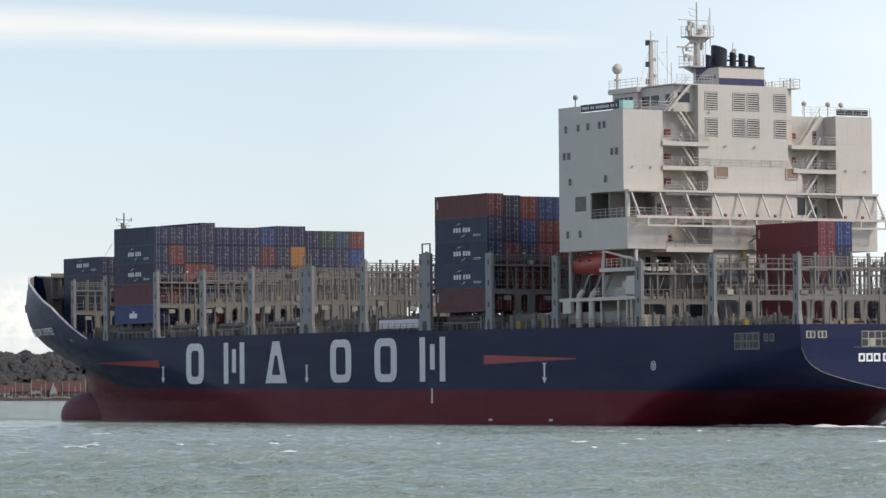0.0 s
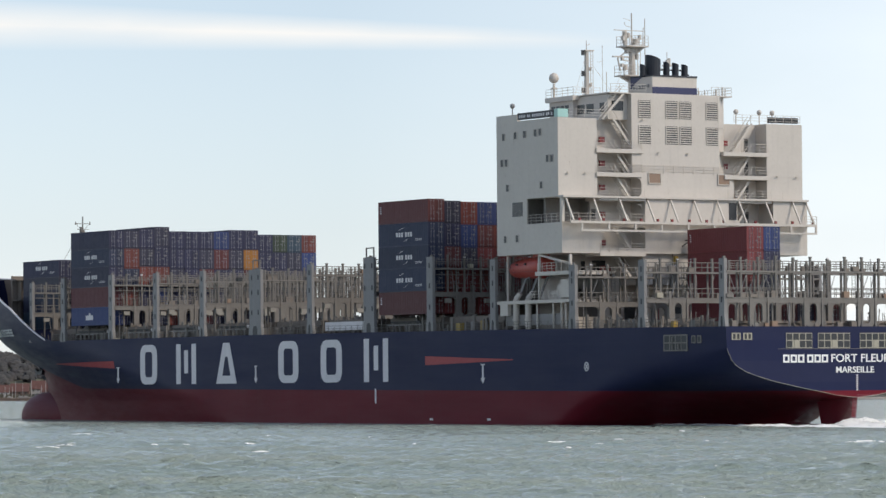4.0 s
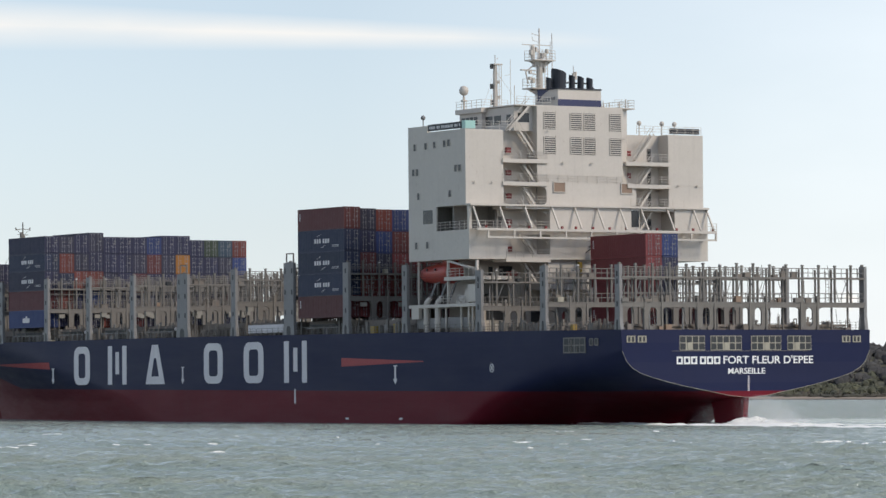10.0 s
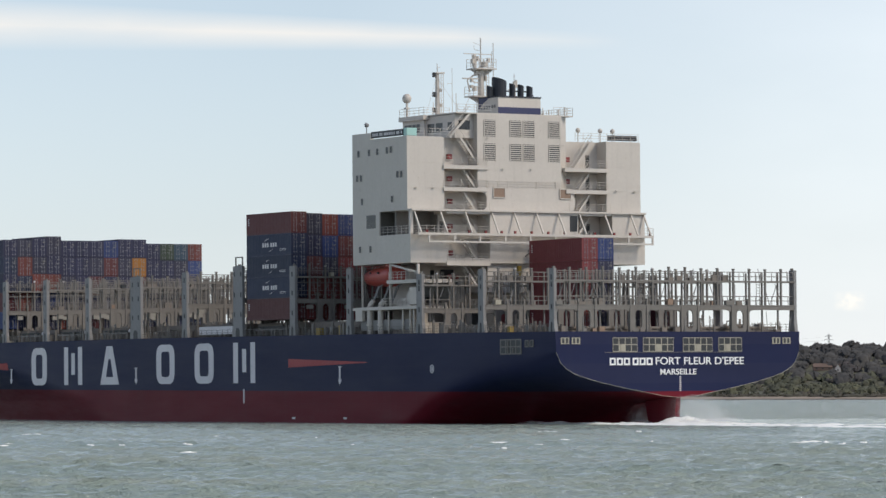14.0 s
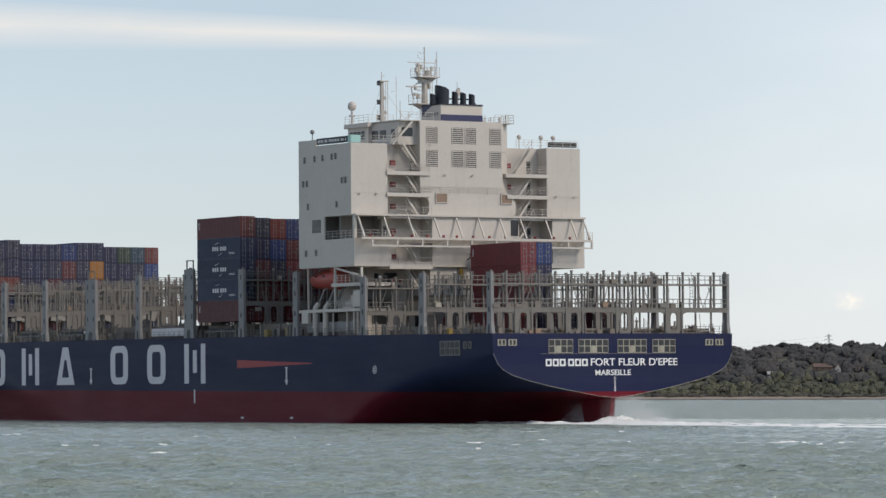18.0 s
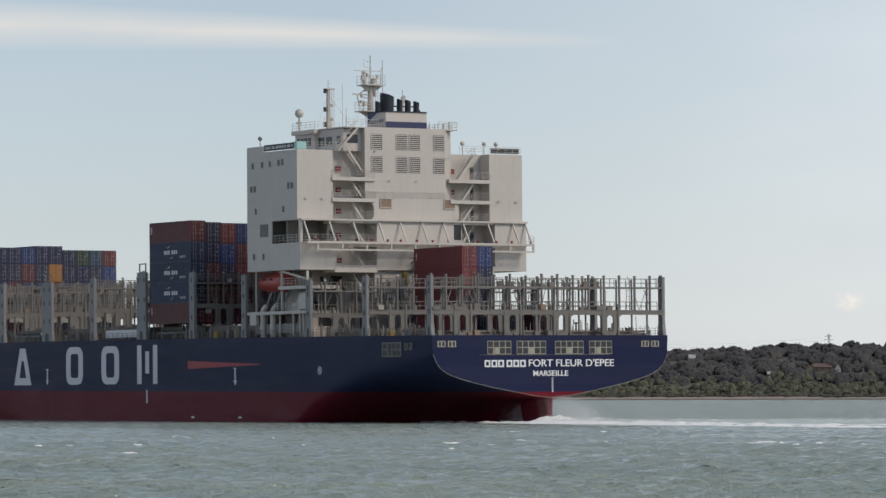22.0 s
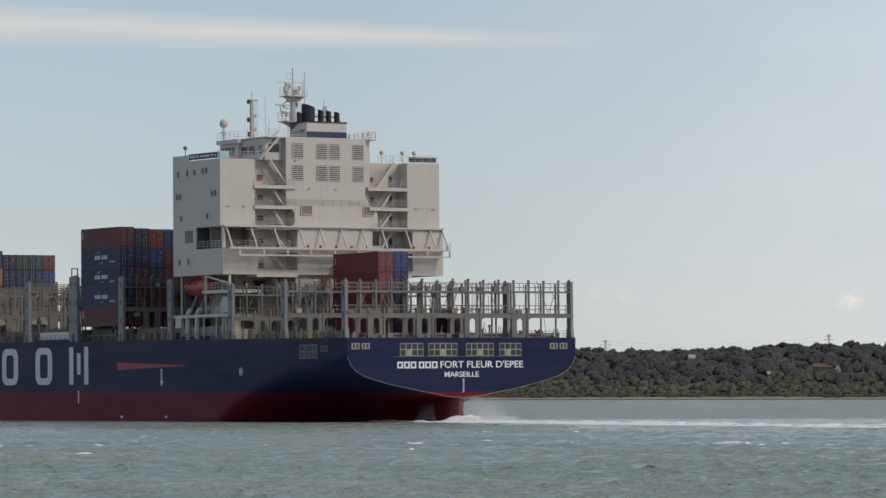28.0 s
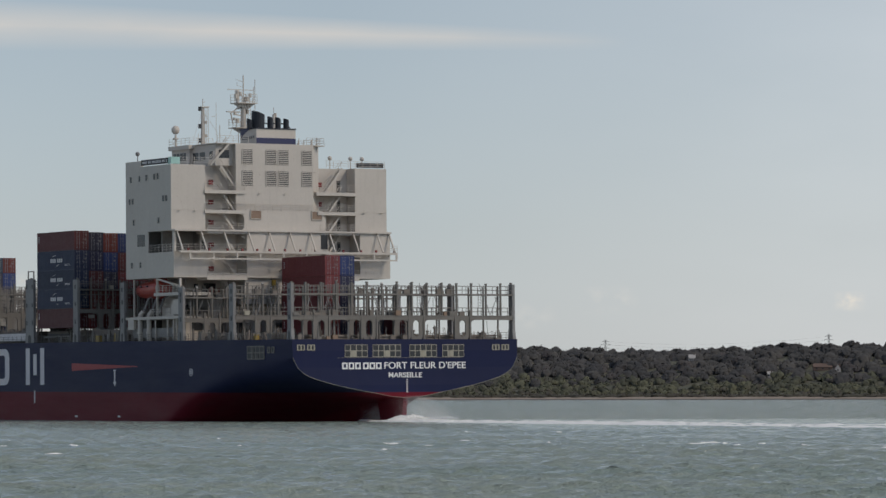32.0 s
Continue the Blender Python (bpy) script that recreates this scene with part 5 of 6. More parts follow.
def rounded(x0, x1, z0, z1, r, n=4):
    out = []
    for cx, cz, a0 in ((x1 - r, z1 - r, 0), (x0 + r, z1 - r, 90), (x0 + r, z0 + r, 180), (x1 - r, z0 + r, 270)):
        for i in range(n):
            a = radians(a0 + 90 * i / (n - 1))
            out.append((cx + r * math.cos(a), cz + r * math.sin(a)))
    return out


# the owner's name is given by plain white shapes of its size
for kind, xa, xb in (("ring", 59.0, 64.1), ("bars", 47.5, 53.3), ("wedge", 35.9, 41.7), ("ring", 19.0, 24.4), ("ring", 7.6, 13.1), ("bars", -4.1, 2.0)):
    z0, z1 = 5.25, 10.85
    b = Build()
    if kind == "ring":
        b.ring(rounded(xa, xb, z0, z1, 1.4), rounded(xa + 1.45, xb - 1.45, z0 + 1.0, z1 - 1.0, 0.5), 18.6, 18.645, 1)
    elif kind == "bars":
        for q in (xa, (xa + xb) / 2 - 0.55, xb - 1.3):
            w = 1.3 if q in (xa, xb - 1.3) else 1.1
            low = z0 if w == 1.3 else z0 + 1.5
            b.prism([(q, low), (q + w, low), (q + w, z1 - (0 if w == 1.3 else 0.9)), (q, z1 - (0 if w == 1.3 else 0.9))], 18.6, 18.645, 1)
    else:
        m_ = (xa + xb) / 2
        b.ring([(xa, z0), (xb, z0), (m_ + 0.9, z1), (m_ - 0.9, z1)], [(xa + 1.75, z0 + 1.1), (xb - 1.75, z0 + 1.1), (m_ + 0.35, z1 - 1.9), (m_ - 0.35, z1 - 1.9)], 18.6, 18.645, 1)
    part("hull_mark", b, M["letter"], ship, "plain white painted shape")
for x, zt, zb in ((70.97, 7.75, 5.45), (30.6, 7.65, 5.25), (-26.7, 7.35, 4.9)):
    flat("tug_mark", [[(x - 0.18, zb + 0.7), (x + 0.18, zb + 0.7), (x + 0.18, zt), (x - 0.18, zt)], [(x - 0.5, zb + 0.7), (x, zb), (x + 0.5, zb + 0.7)], [(x - 0.45, zt - 0.14), (x + 0.45, zt - 0.14), (x + 0.45, zt), (x - 0.45, zt)]], M["letter"], "white arrow mark")
flat("draught_mark", [[(-1.08, 2.5), (-0.72, 2.5), (-0.72, 4.4), (-1.08, 4.4)]], M["letter"], "white vertical bar")
b = Build()
n = 24
for i in range(n + 1):
    u = i / n
    x = 72.3 + 27 * u
    for z in (7.6 + 0.85 * u, 8.65 - 0.15 * u):
        b.v.append((x, half(x, z) + 0.05, z))
for i in range(n):
    b.f.append((2 * i, 2 * i + 2, 2 * i + 3, 2 * i + 1))
part("hull_stripe", b, M["red"], ship, "tapering red stripe")
flat("hull_stripe", [[(-13.15, 7.3), (-13.15, 8.45), (-33.6, 7.85), (-33.6, 7.75)]], M["red"], "tapering red stripe")
b = Build()
b.ring(oval(-49.7, 6.82, 0.5, 0.56), oval(-49.7, 6.82, 0.38, 0.44), 18.6, 18.645, 1)
b.prism([(-50.1, 6.5), (-50.0, 6.4), (-49.3, 7.15), (-49.4, 7.25)], 18.6, 18.645, 1)
b.prism([(-49.3, 6.5), (-49.4, 6.4), (-50.1, 7.15), (-50.0, 7.25)], 18.6, 18.645, 1)
part("thruster_mark", b, M["letter"], ship, "white crossed circle")
for x in (-14.5, -28.0):
    flat("hull_valve", [[(x - 0.4, 0.35), (x + 0.4, 0.35), (x + 0.4, 0.6), (x - 0.4, 0.6)]], M["letter"])


def text_parts(name, body, size, m, material, width, place=None):
    """Lettering, one mesh for each letter; place bends it onto the plating."""
    cu = bpy.data.curves.new(name, "FONT")
    cu.body, cu.size, cu.align_x, cu.align_y, cu.extrude, cu.offset = body, size, "CENTER", "CENTER", 0.02, 0.012
    tmp = new(name, cu)
    bpy.context.view_layer.update()
    whole = bpy.data.meshes.new_from_object(tmp.evaluated_get(bpy.context.evaluated_depsgraph_get()))
    bpy.data.objects.remove(tmp)
    co = [v.co.copy() for v in whole.vertices]
    k = width / (max(p.x for p in co) - min(p.x for p in co))
    root = list(range(len(co)))
    def top(i):
        while root[i] != i:
            root[i] = root[root[i]]
            i = root[i]
        return i
    for f in whole.polygons:
        for v in f.vertices[1:]:
            root[top(v)] = top(f.vertices[0])
    # front, back and rim of a letter overlap in x: gather what touches
    spans = {}
    for i, p in enumerate(co):
        a, c = spans.get(top(i), (p.x, p.x))
        spans[top(i)] = (min(a, p.x), max(c, p.x))
    groups = []
    for r, (a, c) in sorted(spans.items(), key=lambda q: q[1]):
        if groups and a < groups[-1][1] - 0.02 * size:
            groups[-1] = (groups[-1][0], max(c, groups[-1][1]), groups[-1][2] | {r})
        else:
            groups.append((a, c, {r}))
    for a, c, roots in groups:
        ids = {i: n for n, i in enumerate(q for q in range(len(co)) if top(q) in roots)}
        me = bpy.data.meshes.new(name)
        pts = [Vector((co[i].x * k, co[i].y, co[i].z)) for i in ids]
        pts = [place(p) for p in pts] if place else [m @ p for p in pts]
        me.from_pydata(pts, [], [tuple(ids[v] for v in f.vertices) for f in whole.polygons if f.vertices[0] in ids])
        part(name, me, material, ship, "white painted letter")


# stern: port of registry and the ship's own name; the owner's part of it as bars
AFT = Matrix(((0, 0, -1, -78.03), (-1, 0, 0, 0), (0, 1, 0, 0), (0, 0, 0, 1)))
M["name"] = paint("name_white", (0.80, 0.80, 0.78), 0.5, 0.1, 0.05)
text_parts("stern_name_letter", "FORT FLEUR D'EPEE", 1.3, AFT @ Matrix.Translation((3.0, 7.45, 0)), M["name"], 13.5)
text_parts("port_name_letter", "MARSEILLE", 1.0, AFT @ Matrix.Translation((-0.3, 6.12, 0)), M["name"], 5.5)
for y in (10.6, 9.53, 8.48, 7.18, 6.13, 5.08):
    b = Build()
    b.ring([(y - 0.88, 6.99), (y, 6.99), (y, 7.91), (y - 0.88, 7.91)], [(y - 0.66, 7.2), (y - 0.22, 7.2), (y - 0.22, 7.7), (y - 0.66, 7.7)], -78.05, -78.0)
    part("stern_owner_mark", b, M["name"], ship, "plain white painted shape")
b = Build()
b.box(-78.05, -78.0, -9.0, 11.3, 8.55, 8.6)
part("stern_seam", b, M["steel"], ship)
for k in range(8):
    b = Build()
    b.box(-78.05, -78.0, -0.12, 0.12, 3.75 + 0.24 * k, 3.89 + 0.24 * k)
    part("stern_draught_mark", b, M["letter"], ship)
# mooring openings in the stern: pale frames with dark cells
for yc, w, cells in ((8.3, 3.7, 4), (3.3, 4.6, 5), (-2.7, 4.5, 5), (-7.7, 3.6, 4)):
    b = Build()
    b.box(-77.98, -78.05, yc - w / 2, yc + w / 2, 8.65, 10.4)
    fr = part("mooring_port", b, M["frame_pale"], ship, "framed mooring opening")
    for r_ in range(2):
        for c in range(cells):
            cw = w / cells
            ya = yc - w / 2 + cw * c + 0.075
            if r_ == 0 and c == cells // 2:
                part("roller", Build().box(-78.12, -78.03, ya + 0.12, ya + cw - 0.28, 8.8, 9.6), M["frame_pale"], fr)
                continue
            b = Build()
            b.prism([(ya, 8.74 + 0.85 * r_), (ya + cw - 0.15, 8.74 + 0.85 * r_), (ya + cw - 0.15, 9.48 + 0.84 * r_), (ya, 9.48 + 0.84 * r_)], -78.08, -78.03)
            part("opening", b, M["dark"], fr)
for yc in (17.2, 15.6, -14.9, -16.5):
    b = Build()
    b.ring([(yc - 0.62, 9.6), (yc + 0.62, 9.6), (yc + 0.62, 10.4), (yc - 0.62, 10.4)], [(yc - 0.45, 9.7), (yc + 0.45, 9.7), (yc + 0.45, 10.3), (yc - 0.45, 10.3)], -78.06, -77.98)
    b.box(-78.06, -77.98, yc - 0.1, yc + 0.1, 9.7, 10.3)
    fr = part("fairlead", b, M["frame_pale"], ship)
    b = Build()
    b.box(-78.03, -77.99, yc - 0.45, yc + 0.45, 9.7, 10.3)
    part("opening", b, M["dark"], fr)
# the same on the port quarter
b = Build()
b.ring([(-70.5, 8.45), (-65.7, 8.45), (-65.7, 10.35), (-70.5, 10.35)], [(-70.3, 8.6), (-65.9, 8.6), (-65.9, 10.2), (-70.3, 10.2)], 18.55, 18.66, 1)
for x in (-66.95, -68.1, -69.25):
    b.box(x - 0.09, x + 0.09, 18.56, 18.655, 8.6, 10.2)
b.box(-70.3, -65.9, 18.56, 18.655, 9.32, 9.48)
fr = part("mooring_port", b, M["steel"], ship, "barred mooring opening")
part("opening", Build().box(-70.3, -65.9, 18.57, 18.635, 8.6, 10.2), M["dark"], fr)
for x, z in ((-67.5, 8.95), (-68.7, 8.95), (-67.5, 9.8)):
    part("roller", Build().tube((x, 18.65, z - 0.28), (x, 18.65, z + 0.28), 0.12, 8), M["steel"], fr)
for x in (-71.7, -72.8):
    b = Build()
    b.ring(rounded(x - 0.42, x + 0.42, 9.3, 10.2, 0.15), rounded(x - 0.28, x + 0.28, 9.42, 10.08, 0.1), 18.55, 18.66, 1)
    fr = part("fairlead", b, M["steel"], ship)
    part("opening", Build().box(x - 0.28, x + 0.28, 18.57, 18.635, 9.42, 10.08), M["dark"], fr)
# bow name and hawse
def on_bow(p):
    """Wrapped on the flare of the port bow, read towards the stern."""
    z, x = 13.3 + 1.2 * p.y, 111.0 + (6.75 - p.x) * 1.9
    return x, half(x, z) + 0.3 + p.z, z


text_parts("bow_name_letter", "FORT FLEUR D'EPEE", 1.25, None, M["name"], 13.5, on_bow)
b = Build()
ax, az = 122.3, 7.9
ay = half(ax, az) + 0.25
b.beam((ax, ay, az - 0.9), (ax - 0.4, ay + 0.1, az + 1.2), 0.35, 0.35)
b.prism([(ax - 1.3, az + 0.1), (ax - 1.0, az - 0.9), (ax + 1.0, az - 0.9), (ax + 1.3, az + 0.1), (ax + 0.5, az - 0.4), (ax - 0.5, az - 0.4)], ay - 0.2, ay + 0.35, 1)
part("anchor", b, M["dark"], ship, "dark stocked anchor drawn up at the bow")
b = Build()
for x, z in ((141.5, 17.6), (138.0, 17.0)):
    y = half(x, z)
    b.box(x - 0.35, x + 0.35, y - 0.3, y + 0.06, z - 0.35, z + 0.35)
    part("hawse_opening", b, M["dark"], ship)
    b = Build()


# ---- wake ----
def foam_material():
    m, t, b = mat_new("foam")
    n = noisy(t, 0.9, 8, (1, 1, 1), 0.75)
    c = mixc(t, ramp(t, n, 0.24, 0.42), (0.5, 0.53, 0.49), (0.92, 0.91, 0.87))
    link(t, c, b.inputs["Base Color"])
    b.inputs["Roughness"].default_value = 0.8
    bump = nnode(t, "ShaderNodeBump", Strength=0.8, Distance=0.12)
    link(t, n, bump.inputs["Height"])
    link(t, bump.outputs[0], b.inputs["Normal"])
    return m


M["foam"] = foam_material()


def foam_sheet(name, nu, nv, place, height):
    """A lumpy sheet: place(u, v) gives x, y; height(u, v) its crest, which dips under the water at the rim."""
    b = Build()
    for i in range(nu + 1):
        for j in range(nv + 1):
            u, v = i / nu, j / nv
            x, y = place(u, v)
            b.v.append((x, y, height(u, v, x, y)))
    for i in range(nu):
        for j in range(nv):
            k = i * (nv + 1) + j
            b.f.append((k, k + 1, k + nv + 2, k + nv + 1))
    return b.mesh(name, True)


def make_whitecaps():
    """Small broken crests drifting with the water, most of them along one line."""
    r = random.Random(17)
    b = Build()
    for i in range(44):
        if i < 30:
            x = r.uniform(-48, 60)
            y = 300 + 0.10 * x + r.gauss(0, 9)
        else:
            y = 215 + 230 * r.random()
            x = r.uniform(-0.12, 0.16) * y
        L, n = r.uniform(0.15, 0.6) * (1.6 if r.random() < 0.25 else 0.8), 9
        k = len(b.v)
        for j in range(n):
            u = 2 * j / (n - 1) - 1
            w = (1 - u * u) * r.uniform(0.5, 1.1) + 0.02
            xx, yy = x + L * u, y + 0.12 * L * math.sin(3 * u + i)
            b.v += [(xx, yy - 0.22 * w, 0.0), (xx, yy - 0.06, 0.03 + 0.08 * w), (xx, yy + 0.1 * w, 0.04 + 0.06 * w), (xx, yy + 0.3 * w, 0.0)]
            if j:
                for q in range(3):
                    b.f.append((k + 4 * j - 4 + q, k + 4 * j + q, k + 4 * j + q + 1, k + 4 * j - 3 + q))
    me = b.mesh("whitecaps", True)
    me.materials.append(M["foam"])
    return tagged(new("whitecaps", me), "small white breaking crests on the choppy water", "foam", kind="stuff")


whitecaps = make_whitecaps()


def stern_at(t):
    return (ship_pose(t) @ Vector((-77, 0, 0))).xy


A, Z_ = stern_at(-40.0), stern_at(33.5)
along = Z_ - A
side_ = Vector((along.y, -along.x)).normalized()


def trail_place(u, v):
    w = 31 - 20 * max(0.0, (u - 0.45) / 0.55) ** 1.5
    p = A + along * u + side_ * ((v - 0.5) * w + 1.2 * noise.noise(Vector((u * 30, v, 0))))
    return p.x, p.y


def trail_height(u, v, x, y):
    s = u * along.length
    far_edge = math.exp(-((v - 0.16 - 0.03 * noise.noise(Vector((s * 0.04, 0, 2)))) / 0.07) ** 2)
    near_edge = math.exp(-((v - 0.84 - 0.04 * noise.noise(Vector((s * 0.05, 5, 2)))) / 0.09) ** 2)
    n = noise.fractal(Vector((s * 0.28, v * 12, 3)), 0.6, 2.3, 6)
    g = noise.noise(Vector((s * 0.035, v * 3, 8)))
    m_ = noise.noise(Vector((s * 0.3, v * 14, 12)))
    rim = min(1.0, 12 * v, 12 * (1 - v))
    edge = max(far_edge, 0.9 * near_edge)
    return -0.57 + rim * (edge * (0.51 + 0.14 * g) + (1 - edge) * (0.13 + 0.18 * g) + 0.20 * n + 0.12 * m_)


me = foam_sheet("foam_trail", 800, 44, trail_place, trail_height)
me.materials.append(M["foam"])
tagged(new("foam_trail", me), "long white foam trail left on the water", "foam", kind="stuff")


def wash_place(u, v):
    return -68.5 - 26 * u, (v - 0.5) * (4.5 + 4 * min(1, u * 2.5))


def wash_height(u, v, x, y):
    w = math.sin(math.pi * v) ** 0.6 * math.sin(math.pi * min(1, 0.06 + u)) ** 0.5
    n = noise.fractal(Vector((x * 0.9, y * 0.9, 9)), 0.6, 2.2, 6)
    return -0.45 + w * (0.24 + 0.52 * math.exp(-((u - 0.40) / 0.06) ** 2) + 0.2 * math.exp(-((u - 0.5) / 0.2) ** 2) + 0.34 * n)


me = foam_sheet("stern_wash", 120, 26, wash_place, wash_height)
me.materials.append(M["foam"])
aboard(tagged(new("stern_wash", me), "boiling white wash behind the rudder", "foam", kind="stuff"))


def flakes(name, count, rng, spot, size, label):
    """A cloud of small tumbling drops."""
    b = Build()
    for i in range(count):
        p = Vector(spot(rng))
        r = size * rng.uniform(0.4, 1.3)
        q = [Vector((rng.gauss(0, 1), rng.gauss(0, 1), rng.gauss(0, 1))).normalized() * r for k in range(4)]
        b.add([p + k for k in q], [(0, 1, 2), (0, 3, 1), (1, 3, 2), (0, 2, 3)])
    me = b.mesh(name)
    me.materials.append(M["spray"])
    return aboard(tagged(new(name, me), label, "spray", kind="stuff"))


m, t, bs = mat_new("spray")
bs.inputs["Base Color"].default_value = (0.8, 0.81, 0.8, 1)
bs.inputs["Alpha"].default_value = 0.34
bs.inputs["Roughness"].default_value = 0.9
M["spray"] = m


def plume(r):
    if r.random() < 0.14:
        x = -67.6 - 4 * r.random()
        return x, r.gauss(0, 0.8), 2.3 * r.random() ** 1.4
    u = r.random() ** 0.8
    x = -77.8 - 10.5 * u
    top = 3.2 * math.exp(-((u - 0.3) / 0.5) ** 2) * (1 if u < 0.85 else 0.4) + 0.1
    return x, r.gauss(0, 1.2), top * r.random() ** 1.3


flakes("stern_spray", 60000, random.Random(3), plume, 0.026, "thin grey spray thrown up behind the rudder")


def bow_line(u, v):
    x = 139.5 - 62 * u
    return x, half(x, 0.2) + 0.05 + (v - 0.3) * 1.2 if x < 128 else 2.7 + (v - 0.3) * 1.2


me = foam_sheet("bow_ripple", 130, 6, bow_line, lambda u, v, x, y: -0.42 + 0.30 * math.sin(math.pi * v) * (1 - u) + 0.22 * noise.fractal(Vector((x * 0.5, y, 4)), 0.7, 2.2, 4))
me.materials.append(M["foam"])
aboard(tagged(new("bow_ripple", me), "broken ripple of foam along the bow", "foam", kind="stuff"))

# ---- far shore ----
SHORE_X = (-2600, -389, 61, 359, 2600)
SHORE_Y = (3800, 3720, 3560, 3400, 3150)


def shore_y(x):
    return lerp(SHORE_X, SHORE_Y, x)


RIDGE_X = (-2600, -400, -370, -340, -320, -200, 0, 90, 160, 250, 330, 420, 2600)
RIDGE_Z = (49, 46, 41, 37, 41, 47.5, 46.5, 46.5, 43.5, 44, 47, 48, 49)


def ground_z(x, back):
    """Height of the land, by the distance behind the water's edge."""
    top = lerp(RIDGE_X, RIDGE_Z, x)
    return lerp((-40, 0, 14, 60, 200, 420, 900), (-2.0, 0.0, 2.0, 3.6, 9, top - 9, top + 4), back) + 0.8 * noise.noise(Vector((x * 0.02, back * 0.02, 1)))


def land_material():
    m, t, b = mat_new("shore_ground")
    co = t.nodes.new("ShaderNodeTexCoord")
    sep = t.nodes.new("ShaderNodeSeparateXYZ")
    link(t, co.outputs["Object"], sep.inputs[0])
    n = noisy(t, 0.05, 6)
    grass = mixc(t, ramp(t, n, 0.35, 0.65), (0.075, 0.078, 0.05), (0.11, 0.1, 0.068))
    sand = mixc(t, ramp(t, n, 0.3, 0.7), (0.26, 0.20, 0.15), (0.36, 0.30, 0.24))
    c = mixc(t, ramp(t, sep.outputs[2], 2.0, 3.0), sand, grass)
    wet = mixc(t, ramp(t, sep.outputs[2], 0.2, 0.9), (0.07, 0.06, 0.05), c)
    link(t, wet, b.inputs["Base Color"])
    b.inputs["Roughness"].default_value = 0.95
    return m


M["land"] = land_material()
b = Build()
xs = list(np.arange(-700, 701, 12.0))
xs = [-2600, -2000, -1400, -1000] + xs + [1000, 1400, 2000, 2600]
backs = [-60, -10, 0, 5, 10, 15, 25, 40, 60, 90, 130, 180, 240, 300, 360, 420, 500, 620, 760, 900, 1100]
for x in xs:
    for k in backs:
        b.v.append((x, shore_y(x) + k, ground_z(x, k)))
n = len(backs)
for i in range(len(xs) - 1):
    for j in range(n - 1):
        b.f.append((i * n + j, (i + 1) * n + j, (i + 1) * n + j + 1, i * n + j + 1))
me = b.mesh("ground", True)
me.materials.append(M["land"])
tagged(new("ground", me), "low sandy shore rising to a wooded hill", "ground", kind="structure")


def leaf_material(name, a, c_, patch):
    """Foliage: broad changes from tree to tree, leaf-sized mottling and relief."""
    m, t, b = mat_new(name)
    geo = t.nodes.new("ShaderNodeNewGeometry")
    n = noisy(t, 0.5, 5, (1, 1, 1), 0.7)
    c = mixc(t, ramp(t, noisy(t, 0.05, 2), 0.38, 0.62), a, c_)
    c = mixc(t, ramp(t, noisy(t, 0.028, 2, (1.3, 1, 1)), 0.55, 0.68, 0, 0.7), c, patch)
    c = mixc(t, ramp(t, geo.outputs["Random Per Island"], 0, 1, 0, 0.25), c, [v * 0.7 for v in a])
    c = mixc(t, ramp(t, n, 0.4, 0.7, 0, 0.3), c, [v * 0.7 for v in a])
    link(t, c, b.inputs["Base Color"])
    b.inputs["Roughness"].default_value = 0.95
    b.inputs["Specular IOR Level"].default_value = 0.2
    bump = nnode(t, "ShaderNodeBump", Strength=0.35, Distance=0.5)
    link(t, n, bump.inputs["Height"])
    link(t, bump.outputs[0], b.inputs["Normal"])
    return m


# hill and valley foliage: distance haze is put into the greyed colours
M["wood_far"] = leaf_material("hazed_hill_trees", (0.06, 0.06, 0.061), (0.1, 0.095, 0.088), (0.094, 0.08, 0.078))
M["wood_mid"] = leaf_material("valley_bushes", (0.08, 0.083, 0.062), (0.15, 0.15, 0.095), (0.13, 0.115, 0.09))
M["wood_near"] = leaf_material("shore_scrub", (0.07, 0.066, 0.054), (0.1, 0.092, 0.068), (0.105, 0.088, 0.07))


def clump_forms(count, rng, detail=2, rough=0.5):
    """Uneven leafy lumps to scatter: (verts, faces)."""
    out = []
    for k in range(count):
        bm = bmesh.new()
        bmesh.ops.create_icosphere(bm, subdivisions=detail, radius=1.0)
        off = rng.uniform(0, 100)
        for v in bm.verts:
            d = 1 + rough * noise.fractal(v.co * 1.4 + Vector((off, 0, 0)), 0.8, 2.1, 4)
            v.co = v.co * d
        bm.verts.index_update()
        out.append((np.array([v.co[:] for v in bm.verts]), np.array([[v.index for v in f.verts] for f in bm.faces])))
        bm.free()
    return out


rng = np.random.default_rng(21)
SMALL = clump_forms(23, random.Random(8), 1, 0.4)


